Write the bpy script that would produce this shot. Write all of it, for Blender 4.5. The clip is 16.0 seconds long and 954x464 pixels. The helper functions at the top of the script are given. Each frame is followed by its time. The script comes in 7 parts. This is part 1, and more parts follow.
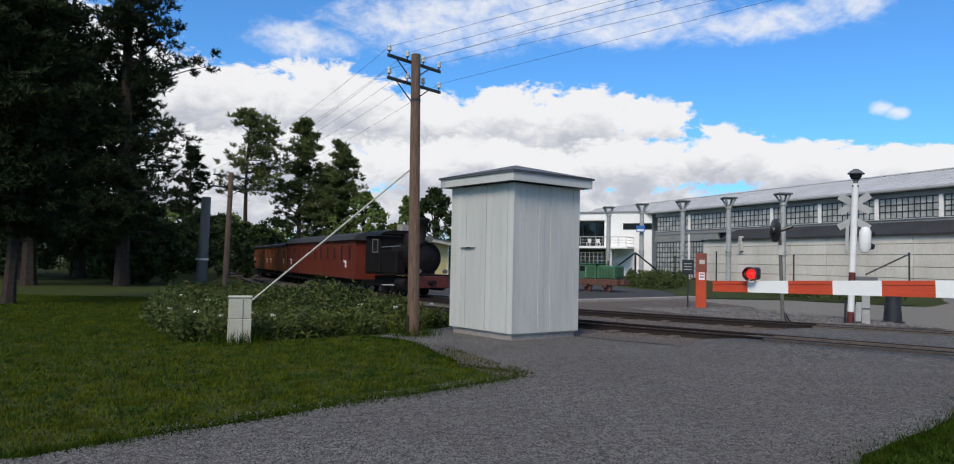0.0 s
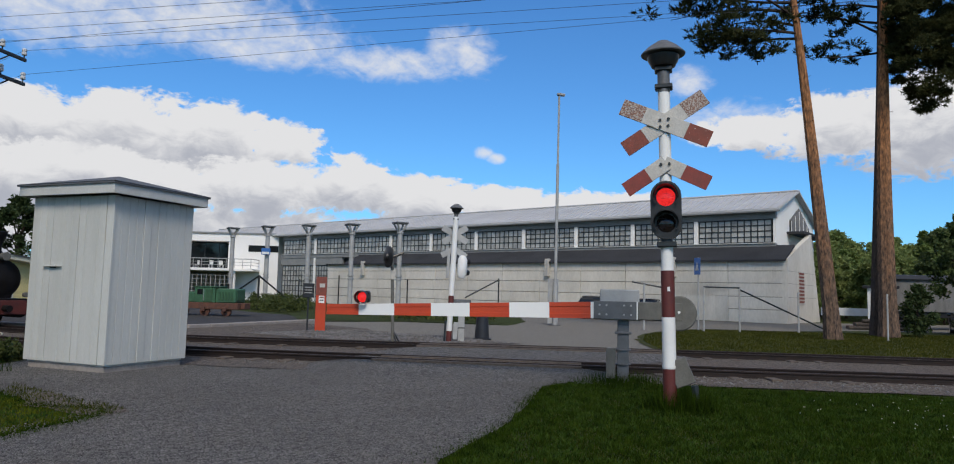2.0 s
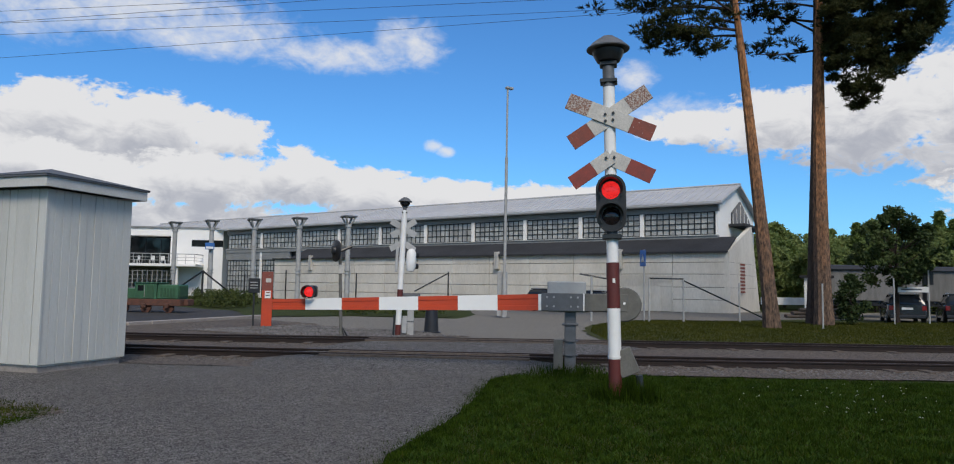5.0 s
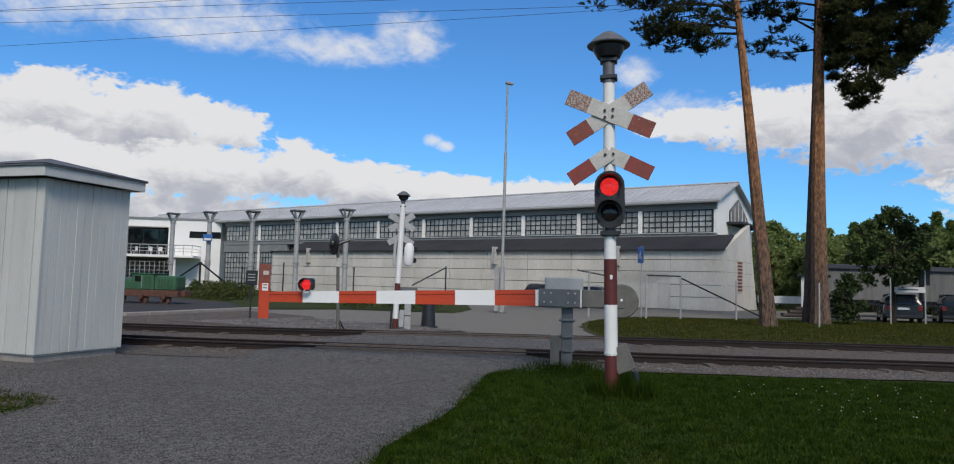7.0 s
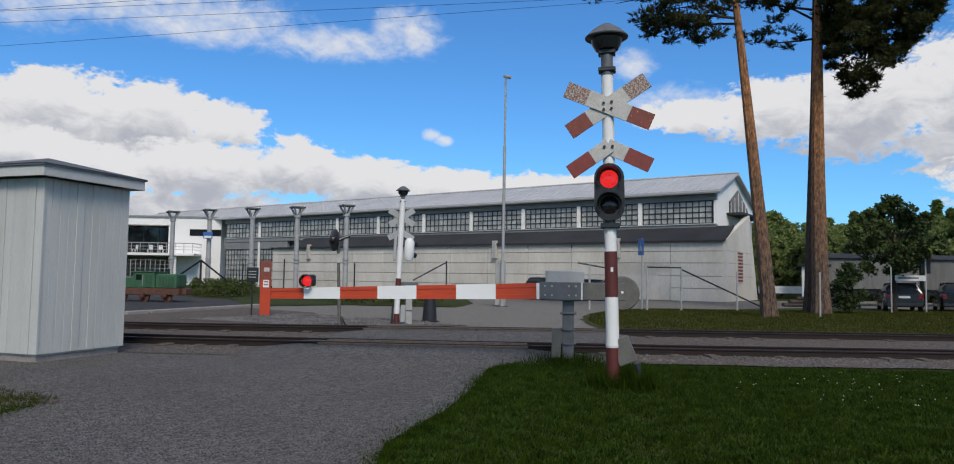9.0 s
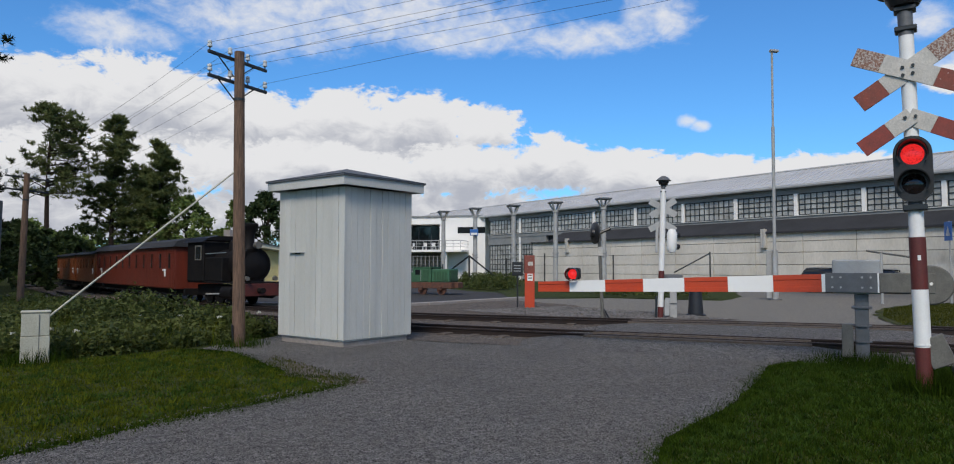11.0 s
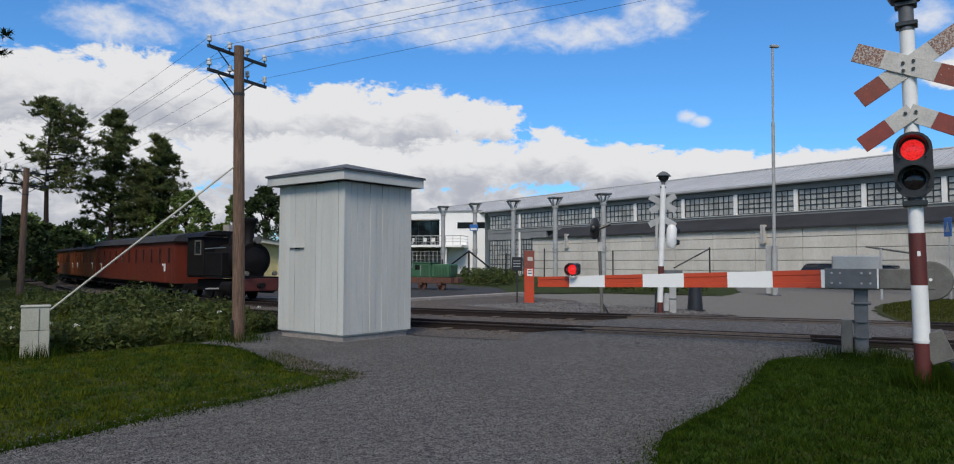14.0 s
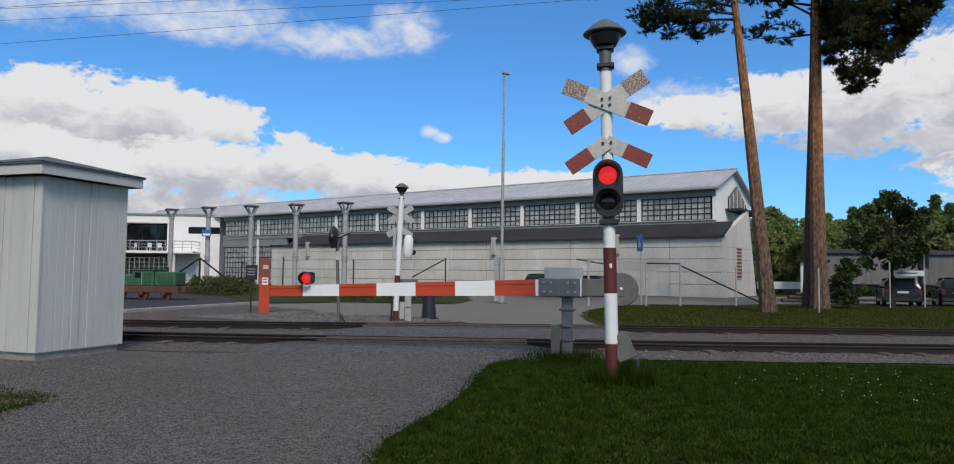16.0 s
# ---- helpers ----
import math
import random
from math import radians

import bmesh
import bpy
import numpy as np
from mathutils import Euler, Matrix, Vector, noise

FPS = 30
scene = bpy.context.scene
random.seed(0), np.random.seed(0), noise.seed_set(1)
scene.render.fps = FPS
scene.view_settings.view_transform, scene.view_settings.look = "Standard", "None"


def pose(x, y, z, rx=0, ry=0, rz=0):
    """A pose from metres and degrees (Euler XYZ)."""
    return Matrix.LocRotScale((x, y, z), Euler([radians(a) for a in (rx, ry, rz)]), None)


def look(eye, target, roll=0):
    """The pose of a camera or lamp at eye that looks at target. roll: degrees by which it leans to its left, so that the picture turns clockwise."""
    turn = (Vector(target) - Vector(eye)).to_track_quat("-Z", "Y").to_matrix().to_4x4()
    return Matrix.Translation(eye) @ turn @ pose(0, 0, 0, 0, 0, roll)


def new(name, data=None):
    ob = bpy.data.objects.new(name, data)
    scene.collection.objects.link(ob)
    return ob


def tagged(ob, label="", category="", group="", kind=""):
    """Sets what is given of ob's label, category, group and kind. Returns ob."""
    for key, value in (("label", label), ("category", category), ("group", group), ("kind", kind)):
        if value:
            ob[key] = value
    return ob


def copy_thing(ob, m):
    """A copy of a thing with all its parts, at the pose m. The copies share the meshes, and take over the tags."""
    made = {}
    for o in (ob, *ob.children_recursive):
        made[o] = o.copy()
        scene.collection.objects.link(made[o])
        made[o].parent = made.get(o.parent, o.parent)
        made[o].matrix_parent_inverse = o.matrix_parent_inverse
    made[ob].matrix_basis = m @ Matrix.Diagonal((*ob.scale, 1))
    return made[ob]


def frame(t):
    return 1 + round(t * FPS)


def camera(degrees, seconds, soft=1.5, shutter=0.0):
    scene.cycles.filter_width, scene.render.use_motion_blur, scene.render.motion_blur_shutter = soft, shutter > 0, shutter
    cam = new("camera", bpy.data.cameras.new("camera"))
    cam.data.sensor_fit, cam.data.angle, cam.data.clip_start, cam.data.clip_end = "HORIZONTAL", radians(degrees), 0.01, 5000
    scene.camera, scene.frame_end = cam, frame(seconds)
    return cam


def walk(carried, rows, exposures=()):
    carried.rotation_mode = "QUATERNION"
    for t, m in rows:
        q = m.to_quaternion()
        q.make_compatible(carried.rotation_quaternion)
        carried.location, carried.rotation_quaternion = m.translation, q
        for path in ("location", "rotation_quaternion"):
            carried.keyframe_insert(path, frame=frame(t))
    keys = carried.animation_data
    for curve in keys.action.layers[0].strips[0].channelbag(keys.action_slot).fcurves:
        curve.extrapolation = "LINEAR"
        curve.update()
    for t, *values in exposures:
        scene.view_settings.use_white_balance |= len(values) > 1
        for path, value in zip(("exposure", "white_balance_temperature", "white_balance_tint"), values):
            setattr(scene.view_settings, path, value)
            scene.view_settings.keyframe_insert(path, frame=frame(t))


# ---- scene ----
# ---------------------------------------------------------------- camera
EYE = 1.5
cam = camera(67.3, 16.0, soft=1.1)
ROWS = [
    (0.0, 0.0, 0.0, 1.5, 0.0, 2.35, 1.22),
    (0.5, 0.013, 0.0, 1.5, -1.9, 2.49, 1.24),
    (1.0, 0.067, -0.006, 1.501, -9.64, 2.81, 1.18),
    (1.5, 0.155, -0.031, 1.502, -22.83, 4.15, 1.55),
    (2.0, 0.194, -0.05, 1.502, -29.07, 4.91, 1.47),
    (2.5, 0.214, -0.062, 1.502, -32.45, 4.23, 1.38),
    (3.0, 0.218, -0.065, 1.502, -33.03, 4.51, 0.87),
    (3.5, 0.22, -0.066, 1.502, -33.49, 4.34, 0.85),
    (4.0, 0.22, -0.066, 1.502, -33.44, 4.31, 0.64),
    (4.2, 0.22, -0.066, 1.502, -33.4, 4.33, 0.66),
    (6.3, 0.216, -0.064, 1.502, -32.7, 4.6, 1.2),
    (6.5, 0.216, -0.064, 1.502, -32.76, 4.6, 1.27),
    (7.0, 0.219, -0.066, 1.502, -33.26, 4.05, 1.59),
    (7.5, 0.221, -0.067, 1.502, -33.6, 3.83, 1.41),
    (8.0, 0.219, -0.066, 1.502, -33.32, 3.78, 1.22),
    (8.5, 0.22, -0.066, 1.502, -33.35, 3.78, 0.94),
    (9.0, 0.219, -0.066, 1.502, -33.26, 3.58, 0.84),
    (9.5, 0.191, -0.049, 1.502, -28.61, 3.23, 0.54),
    (10.0, 0.121, -0.019, 1.502, -17.62, 2.73, 0.51),
    (10.2, 0.104, -0.014, 1.502, -15.0, 2.75, 0.4),
    (10.5, 0.092, -0.011, 1.501, -13.3, 2.8, 0.2),
    (12.3, 0.089, -0.01, 1.501, -12.85, 2.9, 0.08),
    (12.5, 0.089, -0.01, 1.501, -12.86, 2.96, 0.07),
    (13.0, 0.094, -0.011, 1.502, -13.66, 3.57, 0.42),
    (13.5, 0.1, -0.013, 1.502, -14.47, 3.07, 0.31),
    (14.0, 0.09, -0.01, 1.501, -13.04, 2.46, 0.21),
    (14.5, 0.129, -0.021, 1.502, -18.78, 2.92, 0.98),
    (15.0, 0.18, -0.043, 1.502, -26.81, 3.41, 1.09),
    (15.5, 0.208, -0.059, 1.502, -31.43, 3.25, 0.79),
    (16.0, 0.22, -0.066, 1.502, -33.35, 3.32, 0.63),
]
walk(cam, [(t, pose(x, y, z, 0, 0, yaw) @ pose(0, 0, 0, 90 + pitch, 0, 0) @ pose(0, 0, 0, 0, 0, roll))
           for t, x, y, z, yaw, pitch, roll in ROWS],
     [(0.0, 0.08, 6620, 10.5), (0.6, 0.04, 6620, 10.5), (1.5, -0.14, 6620, 10.5), (3.0, -0.14, 6620, 10.5), (9.0, -0.14, 6620, 10.5), (10.2, -0.1, 6620, 10.5), (14.2, -0.1, 6620, 10.5), (15.2, -0.12, 6620, 10.5), (16.0, -0.12, 6620, 10.5)])

# ---------------------------------------------------------------- light
SUN_AZ, SUN_EL = 203.0, 44.0          # compass from +y clockwise, height
sun_lamp = new("sun", bpy.data.lights.new("sun", "SUN"))
sun_lamp.data.energy, sun_lamp.data.angle, sun_lamp.data.color = 2.8, radians(20), (1.0, 0.90, 0.76)
a, e = radians(SUN_AZ), radians(SUN_EL)
sun_lamp.matrix_world = look((math.sin(a) * math.cos(e) * 80, math.cos(a) * math.cos(e) * 80, math.sin(e) * 80), (0, 0, 0))


def build_sky():
    """Blue sky with a cumulus bank, as azimuth and height in degrees."""
    w = bpy.data.worlds.new("sky")
    scene.world = w
    w.use_nodes = True
    nt = w.node_tree
    nt.nodes.clear()
    N, L = nt.nodes.new, nt.links.new

    def math_node(op, x, y=None, clamp=False):
        n = N("ShaderNodeMath")
        n.operation, n.use_clamp = op, clamp
        for i, v in enumerate((x, y)):
            if v is None:
                continue
            if isinstance(v, (int, float)):
                n.inputs[i].default_value = v
            else:
                L(v, n.inputs[i])
        return n.outputs[0]

    tc = N("ShaderNodeTexCoord").outputs["Generated"]
    sep = N("ShaderNodeSeparateXYZ")
    L(tc, sep.inputs[0])
    az = math_node("MULTIPLY", math_node("ARCTAN2", sep.outputs[0], sep.outputs[1]), 57.2958)
    el = math_node("MULTIPLY", math_node("ARCSINE", sep.outputs[2]), 57.2958)
    sky = N("ShaderNodeTexSky")
    sky.sky_type, sky.sun_disc = "NISHITA", False
    sky.sun_elevation, sky.sun_rotation = radians(SUN_EL), radians(SUN_AZ)
    sky.air_density, sky.dust_density, sky.ozone_density = 1.1, 0.3, 2.5
    blue = N("ShaderNodeMix")
    blue.data_type, blue.blend_type = "RGBA", "MULTIPLY"
    blue.inputs[0].default_value = 1.0
    L(sky.outputs[0], blue.inputs[6])
    blue.inputs[7].default_value = (0.051, 0.106, 0.160, 1)

    # azimuth, height, half width, half height of the heaps
    high = [(0, 9.3, 6, 2.2), (-6, 9.8, 9, 2.6), (6, 9.8, 10, 2.2), (-3.5, 11.2, 5, 2.5), (3, 11.3, 7, 3.0), (8.5, 11.4, 5.5, 2.8), (13.5, 11.2, 4.0, 2.0), (-12, 11.5, 8, 4.2), (-20, 11, 9, 4.2), (-32, 12, 12, 6),
            (50, 12.6, 4.5, 1.6), (56, 12.4, 6.5, 2.8), (62, 12.2, 7, 4.0), (70, 12, 9, 5.6), (82, 13, 14, 8), (-48, 12, 14, 8), (100, 12, 25, 7), (-80, 15, 30, 9),
            # unseen heaps behind and overhead, added to make the skylight less blue
            (140, 20, 30, 7), (-130, 14, 35, 8), (180, 12, 25, 6), (0, 55, 60, 12), (90, 60, 60, 12), (-90, 48, 60, 14), (180, 46, 50, 14), (-150, 70, 90, 12)]
    low = [(0, 8.2, 7, 2.0), (-14, 7.2, 12, 3.0), (-4, 7.4, 8, 2.4), (4, 7.0, 9, 2.4), (12, 7.6, 7, 2.6), (19, 8.2, 5, 2.5), (25, 7.4, 6, 2.2), (31, 7.0, 5.5, 2.0), (36.5, 6.7, 5, 1.9),
           (41.5, 6.6, 4.5, 1.9), (-30, 6, 16, 4), (-18, 4.4, 16, 3.4), (5, 4.0, 26, 2.8), (30, 4.2, 15, 2.4), (80, 7, 14, 4)]
    veils = [(-14, 16.6, 5, 1.6), (-3, 18.6, 11, 3.0), (5, 20, 12, 3.6), (12, 18.4, 9, 2.0), (20.5, 17.7, 7, 1.5), (27.5, 19, 3.4, 2.2), (29.4, 11.2, 1.0, 0.6), (30.4, 10.8, 0.9, 0.5),
             (45.5, 16.5, 2.2, 1.4), (49, 13.4, 5, 1.8)]

    noise_at = N("ShaderNodeCombineXYZ")
    L(math_node("MULTIPLY", az, 0.16), noise_at.inputs[0])
    L(math_node("MULTIPLY", el, 0.26), noise_at.inputs[1])

    def noise_node(scale, detail, rough=0.58, twist=0.0):
        n = N("ShaderNodeTexNoise")
        n.inputs["Scale"].default_value, n.inputs["Detail"].default_value, n.inputs["Roughness"].default_value = scale, detail, rough
        n.inputs["Distortion"].default_value = twist
        L(noise_at.outputs[0], n.inputs["Vector"])
        return n.outputs[0]

    billow, wisp, crumb = noise_node(2.4, 12, 0.60, 0.5), noise_node(0.9, 4), noise_node(7.5, 9, 0.62, 0.4)
    ragged = math_node("ADD", math_node("MULTIPLY", math_node("SUBTRACT", billow, 0.5), 2.1),
                       math_node("ADD", math_node("MULTIPLY", math_node("SUBTRACT", wisp, 0.5), 0.7), math_node("MULTIPLY", math_node("SUBTRACT", crumb, 0.5), 0.8)))

    def field(lift, shapes, flat=1.0):
        up = math_node("ADD", el, lift)
        best = None
        for ca, ce, ra, re in shapes:
            dx = math_node("MULTIPLY", math_node("SUBTRACT", az, ca), 1 / ra)
            rise = math_node("SUBTRACT", up, ce)
            dy = math_node("MAXIMUM", math_node("MULTIPLY", rise, 1 / re), math_node("MULTIPLY", rise, -1 / (re * flat)))
            d = math_node("SUBTRACT", 1.0, math_node("ADD", math_node("MULTIPLY", dx, dx), math_node("MULTIPLY", dy, dy)))
            best = d if best is None else math_node("MAXIMUM", best, d)
        return math_node("ADD", math_node("MAXIMUM", best, -1.5), ragged)

    def ramp(x, lo, hi):
        n = N("ShaderNodeMapRange")
        n.interpolation_type = "SMOOTHSTEP"
        L(x, n.inputs[0])
        n.inputs[1].default_value, n.inputs[2].default_value = lo, hi
        return n.outputs[0]

    def blend(f, x, y):
        n = N("ShaderNodeMix")
        n.data_type = "RGBA"
        L(f, n.inputs[0])
        for i, v in ((6, x), (7, y)):
            if isinstance(v, tuple):
                n.inputs[i].default_value = v
            else:
                L(v, n.inputs[i])
        return n.outputs[2]

    # thin veils, then the high heaps, then the low bank before them, each bright above and grey below
    white, grey = (0.825, 0.84, 0.865, 1), (0.46, 0.49, 0.565, 1)
    out = blend(math_node("MULTIPLY", ramp(field(0.0, veils, 1.0), -0.1, 1.5), 0.9), blue.outputs[2], (0.84, 0.86, 0.89, 1))
    for shapes, lift, lo in ((high, 2.3, 0.1), (low, 2.0, 0.05)):
        shade = ramp(math_node("ADD", field(lift, shapes), math_node("MULTIPLY", math_node("SUBTRACT", crumb, 0.5), -1.0)), lo, lo + 1.15)
        out = blend(ramp(field(0.0, shapes), 0.08, 0.46), out, blend(shade, white, grey))
    bg = N("ShaderNodeBackground")
    L(out, bg.inputs[0])
    bg.inputs[1].default_value = 1.0
    L(bg.outputs[0], N("ShaderNodeOutputWorld").inputs[0])


build_sky()

# ---------------------------------------------------------------- materials
MATS = {}


def mat(name, c1, c2=None, scale=6.0, rough=0.6, metal=0.0, bump=0.15, fine=60.0, vary=0.0, streak=(1, 1, 1), spot=None,
        spot_scale=9.0, spot_at=0.62, emit=None, gloss_coat=0.0, grain=0.5):
    """A surface with large stains, fine grain and relief, in metres. spot: colour of worn patches; vary: brightness by object."""
    if name in MATS:
        return MATS[name]
    m = bpy.data.materials.new(name)
    MATS[name] = m
    m.use_nodes = True
    nt = m.node_tree
    N, L = nt.nodes.new, nt.links.new
    b = nt.nodes["Principled BSDF"]
    c2 = c2 or tuple(v * 0.75 for v in c1)
    geo = N("ShaderNodeNewGeometry")
    mp = N("ShaderNodeMapping")
    mp.inputs["Scale"].default_value = streak
    L(geo.outputs["Position"], mp.inputs[0])

    def noise_node(s, d, r=0.6):
        n = N("ShaderNodeTexNoise")
        n.inputs["Scale"].default_value, n.inputs["Detail"].default_value, n.inputs["Roughness"].default_value = s, d, r
        L(mp.outputs[0], n.inputs["Vector"])
        return n.outputs[0]

    def mix(f, x, y, kind="MIX"):
        n = N("ShaderNodeMix")
        n.data_type, n.blend_type = "RGBA", kind
        for i, v in ((0, f), (6, x), (7, y)):
            if isinstance(v, (int, float)):
                n.inputs[i].default_value = v
            elif isinstance(v, tuple):
                n.inputs[i].default_value = (*v, 1)
            else:
                L(v, n.inputs[i])
        return n.outputs[2]

    def ramp(x, lo, hi):
        n = N("ShaderNodeMapRange")
        L(x, n.inputs[0])
        n.inputs[1].default_value, n.inputs[2].default_value = lo, hi
        return n.outputs[0]

    big, small = noise_node(scale, 5), noise_node(fine, 3)
    col = mix(ramp(big, 0.35, 0.68), c1, c2)
    col = mix(grain, col, mix(ramp(small, 0.3, 0.7), (0.6, 0.6, 0.6), (1.3, 1.3, 1.3)), "MULTIPLY") if fine else col
    if spot:
        col = mix(ramp(noise_node(spot_scale, 6, 0.7), spot_at, spot_at + 0.04), col, spot)
    if vary:
        info = N("ShaderNodeObjectInfo")
        r = N("ShaderNodeMapRange")
        L(info.outputs["Random"], r.inputs[0])
        r.inputs[3].default_value, r.inputs[4].default_value = 1 - vary, 1 + vary
        rgb = N("ShaderNodeCombineColor")
        for i in range(3):
            L(r.outputs[0], rgb.inputs[i])
        col = mix(1.0, col, rgb.outputs[0], "MULTIPLY")
    L(col, b.inputs["Base Color"])
    b.inputs["Roughness"].default_value, b.inputs["Metallic"].default_value = rough, metal
    b.inputs["Coat Weight"].default_value = gloss_coat
    if bump:
        bp = N("ShaderNodeBump")
        bp.inputs["Strength"].default_value, bp.inputs["Distance"].default_value = bump, 0.02
        L(small if fine else big, bp.inputs["Height"])
        L(bp.outputs[0], b.inputs["Normal"])
    if emit:
        b.inputs["Emission Color"].default_value, b.inputs["Emission Strength"].default_value = (*emit[:3], 1), emit[3]
    return m


def leaf_mat(name, c1, c2, thin=0.25, patches=0.7, shine=0.25):
    if name in MATS:
        return MATS[name]
    m = bpy.data.materials.new(name)
    MATS[name] = m
    m.use_nodes = True
    nt = m.node_tree
    b = nt.nodes["Principled BSDF"]
    geo = nt.nodes.new("ShaderNodeNewGeometry")
    mx = nt.nodes.new("ShaderNodeMix")
    mx.data_type = "RGBA"
    mx.inputs[6].default_value, mx.inputs[7].default_value = (*c1, 1), (*c2, 1)
    n = nt.nodes.new("ShaderNodeTexNoise")
    n.inputs["Scale"].default_value, n.inputs["Detail"].default_value = patches, 4
    nt.links.new(geo.outputs["Position"], n.inputs["Vector"])
    ad = nt.nodes.new("ShaderNodeMath")
    ad.operation = "MULTIPLY_ADD"
    nt.links.new(geo.outputs["Random Per Island"], ad.inputs[0])
    ad.inputs[1].default_value = 0.6
    sb = nt.nodes.new("ShaderNodeMath")
    sb.operation = "MULTIPLY_ADD"
    nt.links.new(n.outputs[0], sb.inputs[0])
    sb.inputs[1].default_value, sb.inputs[2].default_value = 1.6, -0.6
    nt.links.new(sb.outputs[0], ad.inputs[2])
    ad.use_clamp = True
    nt.links.new(ad.outputs[0], mx.inputs[0])
    nt.links.new(mx.outputs[2], b.inputs["Base Color"])
    b.inputs["Roughness"].default_value = 0.65
    b.inputs["Specular IOR Level"].default_value = shine
    tr = nt.nodes.new("ShaderNodeBsdfTranslucent")
    nt.links.new(mx.outputs[2], tr.inputs[0])
    ms = nt.nodes.new("ShaderNodeMixShader")
    ms.inputs[0].default_value = thin
    nt.links.new(b.outputs[0], ms.inputs[1])
    nt.links.new(tr.outputs[0], ms.inputs[2])
    nt.links.new(ms.outputs[0], nt.nodes["Material Output"].inputs[0])
    return m


def glass_mat(name, tint, rough=0.04):
    """Window glass before a dark room: a dark, glossy pane."""
    m = mat(name, tint, tuple(v * 0.6 for v in tint), 1.5, rough, 0.0, 0.0, 0)
    m.node_tree.nodes["Principled BSDF"].inputs["Specular IOR Level"].default_value = 0.4
    return m


def gravel_mat(name, c1, c2, cells=42.0, stain=0.35, strength=0.6, tint=(0.5, 0.42, 0.34)):
    """Crushed stone: cells of stones of many greys, with sandy patches."""
    m = bpy.data.materials.new(name)
    MATS[name] = m
    m.use_nodes = True
    nt = m.node_tree
    N, L = nt.nodes.new, nt.links.new
    b = nt.nodes["Principled BSDF"]
    geo = N("ShaderNodeNewGeometry")
    v = N("ShaderNodeTexVoronoi")
    v.inputs["Scale"].default_value = cells
    L(geo.outputs["Position"], v.inputs["Vector"])
    sepc = N("ShaderNodeSeparateColor")
    L(v.outputs["Color"], sepc.inputs[0])
    mx = N("ShaderNodeMix")
    mx.data_type = "RGBA"
    L(sepc.outputs[0], mx.inputs[0])
    mx.inputs[6].default_value, mx.inputs[7].default_value = (*c1, 1), (*c2, 1)
    n = N("ShaderNodeTexNoise")
    n.inputs["Scale"].default_value, n.inputs["Detail"].default_value, n.inputs["Roughness"].default_value = 0.55, 7, 0.65
    L(geo.outputs["Position"], n.inputs["Vector"])
    r = N("ShaderNodeMapRange")
    L(n.outputs[0], r.inputs[0])
    r.inputs[1].default_value, r.inputs[2].default_value, r.inputs[4].default_value = 0.42, 0.72, stain
    m2 = N("ShaderNodeMix")
    m2.data_type, m2.blend_type = "RGBA", "MIX"
    L(r.outputs[0], m2.inputs[0])
    L(mx.outputs[2], m2.inputs[6])
    m2.inputs[7].default_value = (*tint, 1)
    n2 = N("ShaderNodeTexNoise")
    n2.inputs["Scale"].default_value, n2.inputs["Detail"].default_value = 11, 8
    L(geo.outputs["Position"], n2.inputs["Vector"])
    r2 = N("ShaderNodeMapRange")
    L(n2.outputs[0], r2.inputs[0])
    r2.inputs[1].default_value, r2.inputs[2].default_value, r2.inputs[3].default_value, r2.inputs[4].default_value = 0.3, 0.7, 0.68, 1.32
    rgb = N("ShaderNodeCombineColor")
    for i in range(3):
        L(r2.outputs[0], rgb.inputs[i])
    m3 = N("ShaderNodeMix")
    m3.data_type, m3.blend_type = "RGBA", "MULTIPLY"
    m3.inputs[0].default_value = 1.0
    L(m2.outputs[2], m3.inputs[6])
    L(rgb.outputs[0], m3.inputs[7])
    L(m3.outputs[2], b.inputs["Base Color"])
    b.inputs["Roughness"].default_value = 0.9
    b.inputs["Specular IOR Level"].default_value = 0.2
    bp = N("ShaderNodeBump")
    bp.inputs["Strength"].default_value, bp.inputs["Distance"].default_value = strength, 0.02
    L(v.outputs["Distance"], bp.inputs["Height"])
    bp.invert = True
    L(bp.outputs[0], b.inputs["Normal"])
    return m


WHITE = mat("white_paint", (0.78, 0.78, 0.76), (0.70, 0.70, 0.67), 3, 0.5, spot=(0.42, 0.38, 0.33), spot_scale=9, spot_at=0.73, bump=0.05, grain=0.12)
CLEAN_WHITE = mat("reflective_white", (0.80, 0.80, 0.78), (0.75, 0.75, 0.73), 2, 0.45, bump=0.03, fine=0)
RED = mat("red_paint", (0.50, 0.055, 0.025), (0.40, 0.045, 0.03), 3, 0.45)
ORANGE = mat("orange_red_paint", (0.52, 0.058, 0.014), (0.45, 0.05, 0.016), 3, 0.42)
MAROON = mat("maroon_paint", (0.115, 0.020, 0.016), (0.085, 0.02, 0.017), 6, 0.55, spot=(0.35, 0.22, 0.18), spot_scale=22, spot_at=0.7)
WORN_RED = mat("worn_red_paint", (0.23, 0.055, 0.036), (0.165, 0.05, 0.036), 9, 0.7, spot=(0.62, 0.56, 0.50), spot_scale=26, spot_at=0.64)
SCABBED = mat("flaked_paint", (0.24, 0.115, 0.08), (0.17, 0.10, 0.08), 14, 0.8, spot=(0.42, 0.385, 0.35), spot_scale=48, spot_at=0.49)
